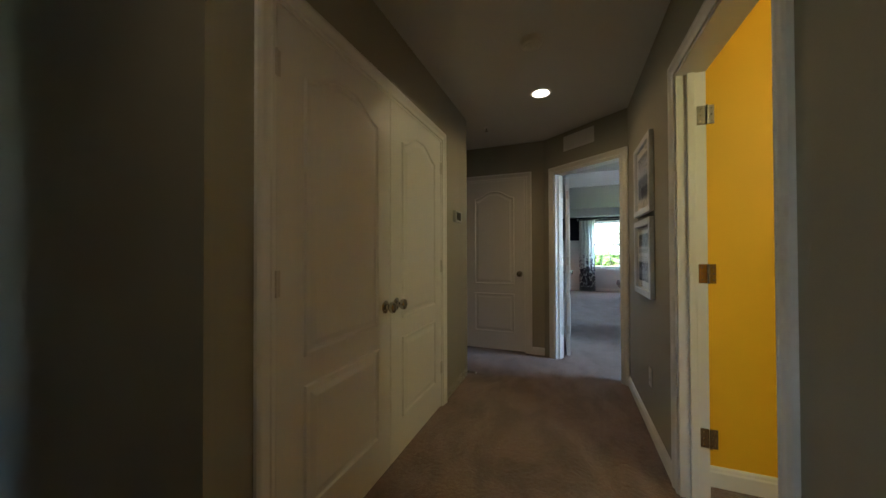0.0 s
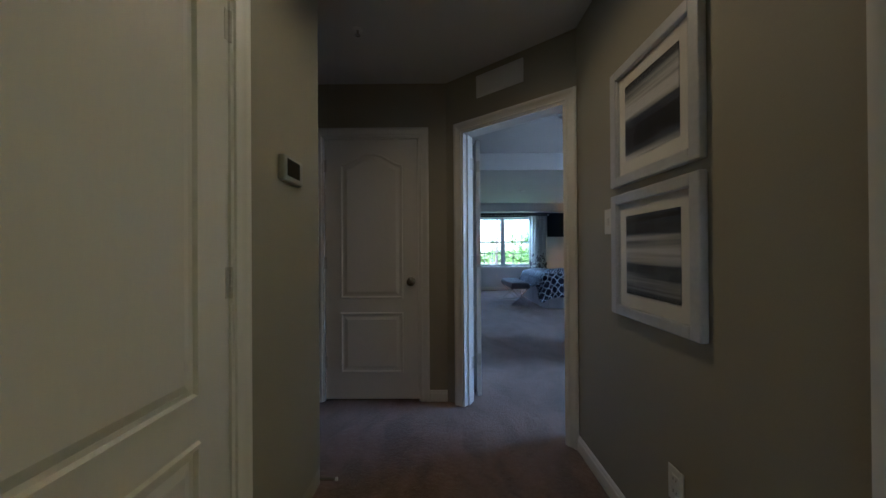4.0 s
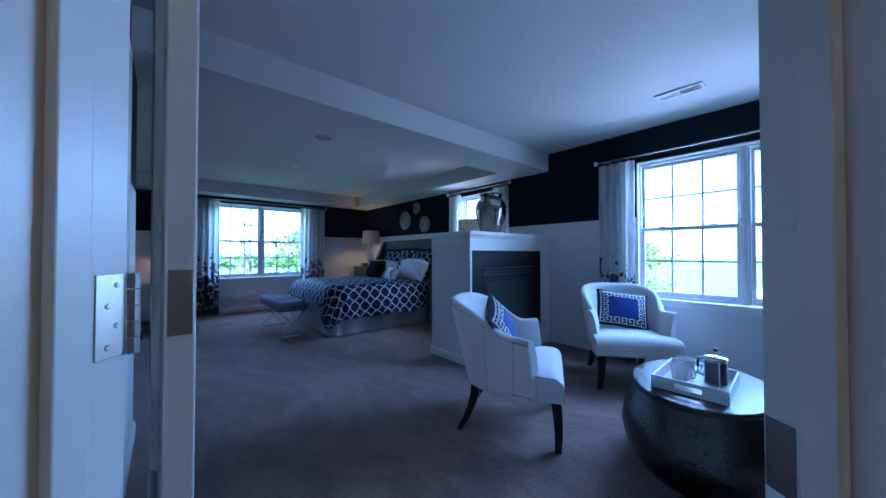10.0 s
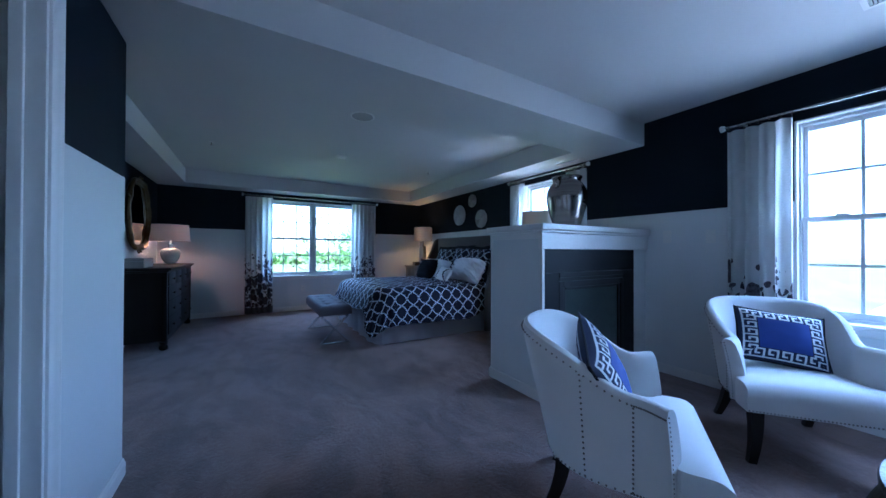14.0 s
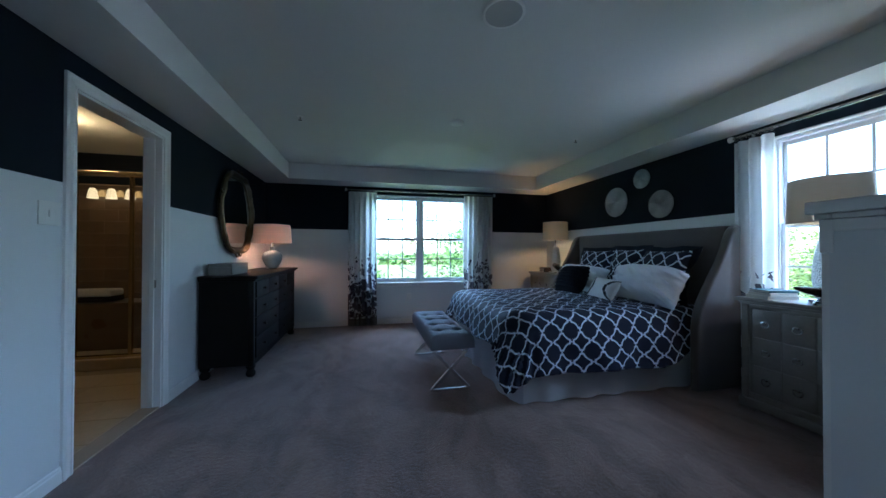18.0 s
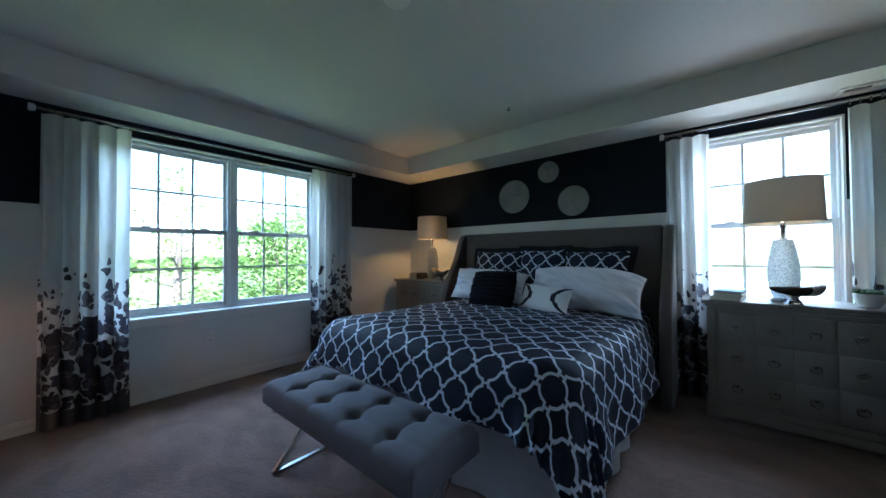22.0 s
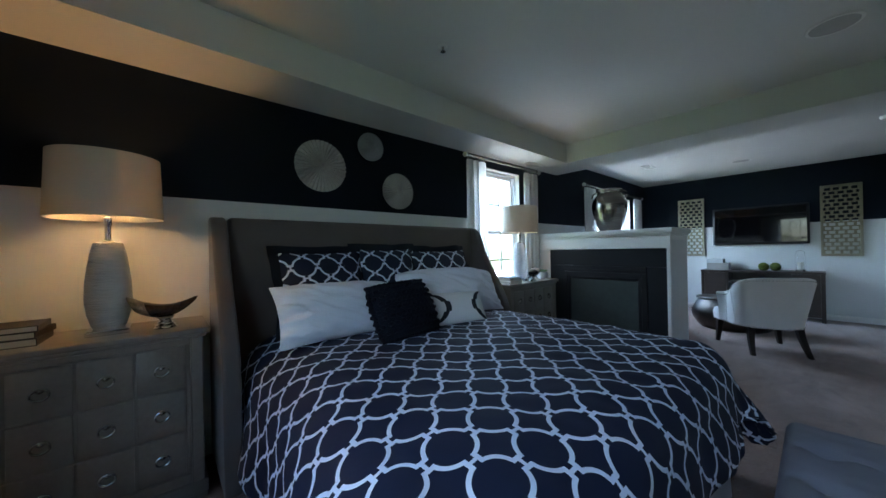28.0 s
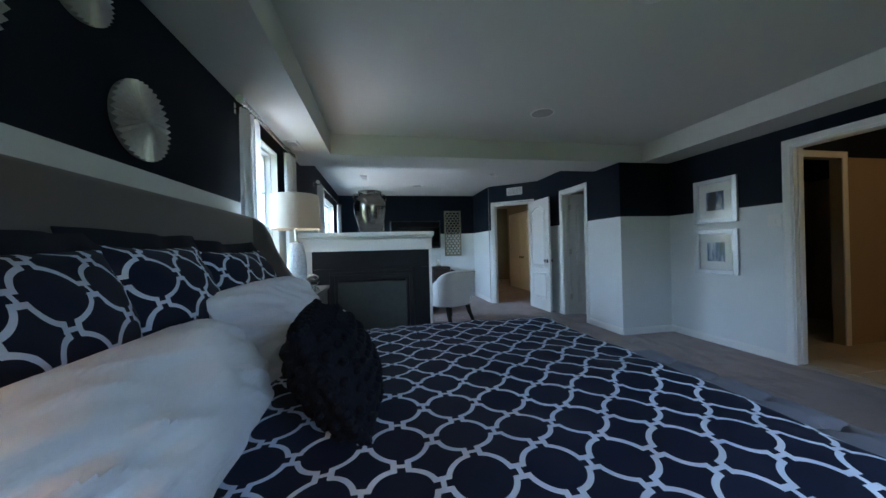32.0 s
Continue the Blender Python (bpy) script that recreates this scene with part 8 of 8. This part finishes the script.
casing("trim_toilet_door", WC[1] - WC[0], DOOR_H, pose(-2.96 + WC[1], 8.03, 0, 0, 0, 180), "white trim round the toilet doorway")
bf = part("floor_bathroom", boxed(-2.96, XW - 0.122, 6.86, 11.30, 0.0005, 0.004), M_GROUT)
tagged(bf, "beige tiled bathroom floor with tan joints", "floor", kind="structure")
tile = boxed(-0.164, 0.164, -0.164, 0.164, 0.0041, 0.0075, 0.0012, 1)
me_tile = bpy.data.meshes.new("floor_tile")
tile.to_mesh(me_tile)
tile.free()
me_tile.materials.append(M_TILE_FLOOR)
for i in range(7):
    for j in range(9):
        x, y = -0.53 - 0.332 * i, 7.10 + 0.332 * j
        if y < 9.98 and x > -2.8:
            o = new("floor_tile", me_tile)
            o.parent = bf
            o.location = (x, y, 0)
part_th = part("threshold", boxed(XW - 0.12, XW - 0.001, BATH[0] + 0.019, BATH[1] - 0.019, 0.0005, 0.010, 0.003), M_GROUT, bf, "tan stone threshold")

sh = thing("shower_enclosure", (-1.4, 10.12, 0), "framed glass shower enclosure with brown tiled walls and a low curb", "shower")
part("curb", boxed(-1.3, 1.03, -0.06, 0.06, 0.004, 0.11, 0.01), M_TILE_FLOOR, sh, "beige tiled curb")
M_BRASSY = surface("warm_nickel_frame", (0.55, 0.45, 0.28), 0.25, 1.0, var=0.1)
part("header", boxed(-1.3, 1.03, -0.025, 0.025, 1.93, 1.98, 0.005), M_BRASSY, sh)
part("sill_rail", boxed(-1.3, 1.03, -0.02, 0.02, 0.111, 0.14, 0.005), M_BRASSY, sh)
for x in (-1.3, -0.15, 0.32, 0.99):
    part("post", boxed(x, x + 0.03, -0.018, 0.018, 0.1405, 1.929, 0.004), M_BRASSY, sh)
for a, b in ((-1.269, -0.151), (-0.119, 0.319), (0.351, 0.989)):
    p = part("glass_panel", boxed(a, b, -0.004, 0.004, 0.141, 1.928), M_GLASS, sh)
    p.visible_shadow = False
tw = boxed(-0.1515, 0.1515, -0.004, 0.004, -0.0765, 0.0765, 0.001, 1)
me_wt = bpy.data.meshes.new("wall_tile")
tw.to_mesh(me_wt)
tw.free()
me_wt.materials.append(M_TILE_WALL)
for r in range(13):
    for c in range(8):
        o = new("wall_tile", me_wt)
        o.parent = sh
        o.location = (0.86 - 0.3055 * c - (0.15 if r % 2 else 0.0), 1.172, 0.09 + 0.1555 * r)
part("bench_seat", boxed(-1.25, 1.0, 0.72, 1.16, 0.005, 0.56, 0.01), M_TILE_WALL, sh, "tiled shower bench")
twl = thing("towel", (-1.98, 11.0, 0.5655), "folded white towels with a dark one on the shower bench", "towel")
part("white_towel", boxed(-0.25, 0.25, -0.12, 0.12, 0.065, 0.15, 0.03, 4), M_WHITE_COTTON, twl, "", True)
part("dark_towel", boxed(-0.25, 0.25, -0.12, 0.12, 0.0, 0.064, 0.02, 3), M_FLANGE, twl, "", True)
# Built on the shower wall in place of a lamp's reflection in the glass.
lf = thing("vanity_light", (-1.93, 11.283, 1.93), "glowing shades standing in for a lamp's reflection in the shower glass", "wall light", turn=180)
part("back_plate", boxed(-0.30, 0.30, 0.0, 0.02, -0.05, 0.05, 0.005), M_BRASSY, lf)
for x in (-0.2, 0.0, 0.2):
    s = part("glass_shade", lathe([(0.025, 0.05), (0.04, 0.02), (0.052, -0.06), (0.055, -0.08)], 20, cap=False), glow("reflected_lamp_glow", (1.0, 0.66, 0.28), 0.12), lf, "glowing shade standing in for the reflection", True)
    s.location = (x, 0.09, 0)
    part("arm", tube([(x, 0.018, 0.02), (x, 0.09, 0.06)], 0.006, 8), M_BRASSY, lf)
tl = thing("toilet", (-1.35, 7.25, 0.004), "white toilet in the small room off the bathroom", "toilet")
M_PORC = surface("white_porcelain", (0.72, 0.72, 0.70), 0.12, var=0.02, fine=20, bump=0.0)
part("bowl", lathe([(0.12, 0.0), (0.11, 0.05), (0.10, 0.18), (0.16, 0.30), (0.19, 0.38), (0.19, 0.40), (0.001, 0.40)], 32, sx=0.95, sy=1.25), M_PORC, tl, "", True)
part("seat", lathe([(0.195, 0.401), (0.20, 0.41), (0.195, 0.428), (0.001, 0.43)], 32, sx=0.95, sy=1.22), M_PORC, tl, "", True)
part("tank", boxed(-0.20, 0.20, -0.38, -0.21, 0.38, 0.74, 0.02, 3), M_PORC, tl, "", True)
part("tank_lid", boxed(-0.21, 0.21, -0.385, -0.20, 0.741, 0.77, 0.008, 2), M_PORC, tl, "", True)
# the walk-in closet behind its door
wall("wall_closet_back", 2.3, 0.10, [], TWO_TONE, plain_hall, pose(-1.30, 4.80, 0, 0, 0, 90), "plain wall inside the closet", split=None)
wall("wall_closet_north", 1.65, 0.10, [], TWO_TONE, plain_hall, pose(-1.30, 6.64, 0), "plain wall inside the closet", split=None)
cr = thing("closet_shelf", (-0.4, 6.45, 1.70), "white wire closet shelf with a hanging rail", "shelf")
part("shelf", boxed(-0.85, 0.7, -0.17, 0.19, 0.0, 0.018), M_TRIM, cr)
part("hanging_rail", tube([(-0.85, -0.10, -0.06), (0.7, -0.10, -0.06)], 0.013, 10), M_CHROME, cr)
part("bracket", boxed(-0.01, 0.01, -0.12, 0.19, -0.08, 0.0), M_TRIM, cr)

# stair rail glimpsed in the hall
sr = thing("stair_handrail", (0, 0, 0), "dark stained handrail on brackets in the side hall", "handrail")
part("rail", tube([(-2.7, 4.60, 0.75), (-1.6, 4.60, 0.92)], 0.022, 12), M_DARKWOOD, sr, "", True)
for x, z in ((-2.4, 0.80), (-1.75, 0.90)):
    part("bracket", tube([(x, 4.60, z), (x, 4.645, z - 0.03), (x, 4.68, z - 0.03)], 0.007, 8), M_NICKEL, sr, "", True)

# ---- outdoors ----
M_GRASS = surface("mown_grass", (0.098, 0.128, 0.034), 0.9, var=0.35, big=0.25, fine=6, bump=0.5, dist=0.02)
g = part("ground", boxed(-400, 400, -400, 400, -3.3, -3.0), M_GRASS)
# Pale slab added to throw sun up at the ceiling and whiten the view.
bounce_ground = part("pavement", boxed(6.5, 70, -40, 9.0, -2.999, -2.96), surface("pale_bounce_ground", (0.55, 0.54, 0.50), 0.85, var=0.1, big=0.5, fine=20))
tagged(bounce_ground, "pale ground added below the east windows to bounce sunlight indoors", "pavement", kind="structure")
tagged(g, "sunlit mown lawn reaching the horizon", "ground", kind="structure")
hw = part("house_wall_below", boxed(-3.1, XE + 0.15, -1.72, YN + 0.15, -3.0, -0.21), surface("pale_siding_lower", (0.6, 0.58, 0.52), 0.6, fine=30))
tagged(hw, "storey below the bedroom, pale siding", "wall", kind="structure")
part_roof = part("roof", boxed(-3.3, XE + 0.2, -2.0, YN + 0.2, CEIL + 0.13, CEIL + 0.2), surface("grey_roof", (0.15, 0.15, 0.15), 0.9, fine=30))
tagged(part_roof, "flat underside of the roof above the ceilings", "roof", kind="structure")

M_BARK = surface("grey_brown_bark", (0.16, 0.125, 0.10), 0.9, var=0.35, big=3, fine=18, bump=0.8, dist=0.02, stretch=(3, 3, 0.6))


def leaf_green(name, col):
    m, t, b = tree_of(name)
    out = t.nodes["Material Output"]
    gi = t.nodes.new("ShaderNodeNewGeometry")
    c = blend(t, gi.outputs["Random Per Island"], shade(col, 0.6), shade(col, 1.5))
    t.links.new(c, b.inputs["Base Color"])
    b.inputs["Roughness"].default_value = 0.55
    tl = t.nodes.new("ShaderNodeBsdfTranslucent")
    t.links.new(c, tl.inputs[0])
    mx = t.nodes.new("ShaderNodeMixShader")
    mx.inputs[0].default_value = 0.5
    t.links.new(b.outputs[0], mx.inputs[1])
    t.links.new(tl.outputs[0], mx.inputs[2])
    t.links.new(mx.outputs[0], out.inputs[0])
    return m


M_LEAF = leaf_green("fresh_green_leaf", (0.15, 0.24, 0.06))
M_LEAF2 = leaf_green("yellow_green_leaf", (0.21, 0.27, 0.07))


def make_tree(x, y, high, spread_r, seed, leaves, label, mat, bare=0.25, size=0.12):
    """A tapered trunk with limbs, and a crown of small leaves in loose sprays along them."""
    rng = random.Random(seed)
    ob = thing("tree", (x, y, -3.0), label, "tree")
    top = Vector((rng.uniform(-0.4, 0.4), rng.uniform(-0.4, 0.4), high * 0.82))
    r0 = 0.022 * high
    path = [Vector((0, 0, -0.1)), Vector((0.05, 0.02, high * 0.2)), top * 0.55 + Vector((rng.uniform(-0.2, 0.2), rng.uniform(-0.2, 0.2), 0)), top]
    bm = tube([tuple(p) for p in path], [r0, r0 * 0.8, r0 * 0.5, r0 * 0.12], 10)
    part("trunk", bm, M_BARK, ob, "grey-brown bark", True)
    bm = bmesh.new()
    tips = []
    n = 26
    for k in range(n):
        f = bare + (1 - bare) * (k + rng.random()) / n
        z = high * 0.82 * f
        base = Vector((top.x * f, top.y * f, z))
        a = k * 2.4 + rng.random()
        reach = spread_r * (1.05 - 0.75 * ((f - bare) / (1 - bare)) ** 1.6) * rng.uniform(0.65, 1.1)
        end = base + Vector((math.cos(a) * reach, math.sin(a) * reach, reach * rng.uniform(0.15, 0.7)))
        mid = base.lerp(end, 0.5) + Vector((0, 0, -0.06 * reach))
        tube([tuple(base), tuple(mid), tuple(end)], [r0 * 0.28 * (1.1 - f), r0 * 0.16 * (1.1 - f), r0 * 0.05], 6, bm=bm)
        tips += [base.lerp(end, q) for q in (0.35, 0.5, 0.65, 0.8, 0.9, 1.0)]
        for q in (0.45, 0.7):
            s = base.lerp(end, q)
            b2 = a + rng.choice((-1, 1)) * rng.uniform(0.5, 1.1)
            e2 = s + Vector((math.cos(b2), math.sin(b2), rng.uniform(0.1, 0.6))) * reach * 0.45
            tube([tuple(s), tuple(e2)], [r0 * 0.08, r0 * 0.03], 5, bm=bm)
            tips += [s.lerp(e2, 0.4), s.lerp(e2, 0.7), e2]
    part("limbs", bm, M_BARK, ob, "spreading limbs", True)
    verts, faces = [], []
    for k in range(leaves):
        c = rng.choice(tips)
        d = Vector((rng.gauss(0, 1), rng.gauss(0, 1), rng.gauss(0, 0.6))) * (0.13 * spread_r)
        p = c + d
        s = size * rng.uniform(0.6, 1.3)
        m = Matrix.Translation(p) @ Euler((rng.uniform(-1.0, 1.0), rng.uniform(-1.0, 1.0), rng.uniform(0, 6.28))).to_matrix().to_4x4()
        i = len(verts)
        verts += [tuple(m @ Vector(v)) for v in ((0, -s * 0.5, 0), (s * 0.32, 0, s * 0.06), (0, s * 0.6, 0), (-s * 0.32, 0, s * 0.06))]
        faces += [(i, i + 1, i + 2), (i, i + 2, i + 3)]
    me = bpy.data.meshes.new("crown")
    me.from_pydata(verts, [], faces)
    me.materials.append(mat)
    cr2 = new("crown", me)
    cr2.parent = ob
    cr2["label"] = "loose crown of small green leaves"


make_tree(5.5, 18.0, 6.0, 2.3, 1, 6000, "broad leafy tree outside the north window", M_LEAF, 0.22, 0.13)
make_tree(7.2, 19.0, 7.4, 2.6, 2, 6500, "leafy tree with pale limbs near the house", M_LEAF2, 0.2, 0.13)
make_tree(1.2, 27.0, 3.4, 2.0, 3, 3500, "young leafy tree on the lawn", M_LEAF, 0.2, 0.15)
make_tree(19.5, 14.6, 5.9, 2.6, 4, 6000, "leafy tree beyond the east window", M_LEAF2, 0.15, 0.17)
make_tree(21.0, 18.5, 6.5, 3.0, 5, 6000, "tall leafy tree near the house", M_LEAF2, 0.2, 0.16)
make_tree(3.3, 20.5, 8.5, 1.3, 6, 700, "thin half-bare tree on the lawn", M_LEAF2, 0.35, 0.12)
make_tree(20.0, 11.0, 5.6, 2.2, 7, 5000, "low leafy tree beyond the east window", M_LEAF2, 0.12, 0.17)


def far_woods():
    """A distant belt of woods: many small leafy clumps along an arc."""
    rng = random.Random(9)
    verts, faces = [], []
    for k in range(900):
        a = radians(rng.uniform(40, 150))
        r = rng.uniform(110, 150)
        cx, cy, h = r * math.cos(a), 5 + r * math.sin(a), rng.uniform(1.5, 3.5)
        for j in range(10):
            s = rng.uniform(1.0, 2.4)
            m = Matrix.Translation((cx + rng.gauss(0, 1.4), cy + rng.gauss(0, 1.4), -3 + h * rng.random())) @ Euler((rng.uniform(-1, 1), rng.uniform(-1, 1), rng.uniform(0, 6.28))).to_matrix().to_4x4()
            i = len(verts)
            verts += [tuple(m @ Vector(v)) for v in ((0, -s * 0.6, 0), (s * 0.6, 0, s * 0.3), (0, s * 0.6, 0), (-s * 0.6, 0, s * 0.3), (0, 0, s * 0.7))]
            faces += [(i, i + 1, i + 4), (i + 1, i + 2, i + 4), (i + 2, i + 3, i + 4), (i + 3, i, i + 4)]
    me = bpy.data.meshes.new("far_woods")
    me.from_pydata(verts, [], faces)
    me.materials.append(M_LEAF)
    tagged(new("far_woods", me), "distant belt of green woods beyond the lawn", "woods", kind="stuff")


far_woods()
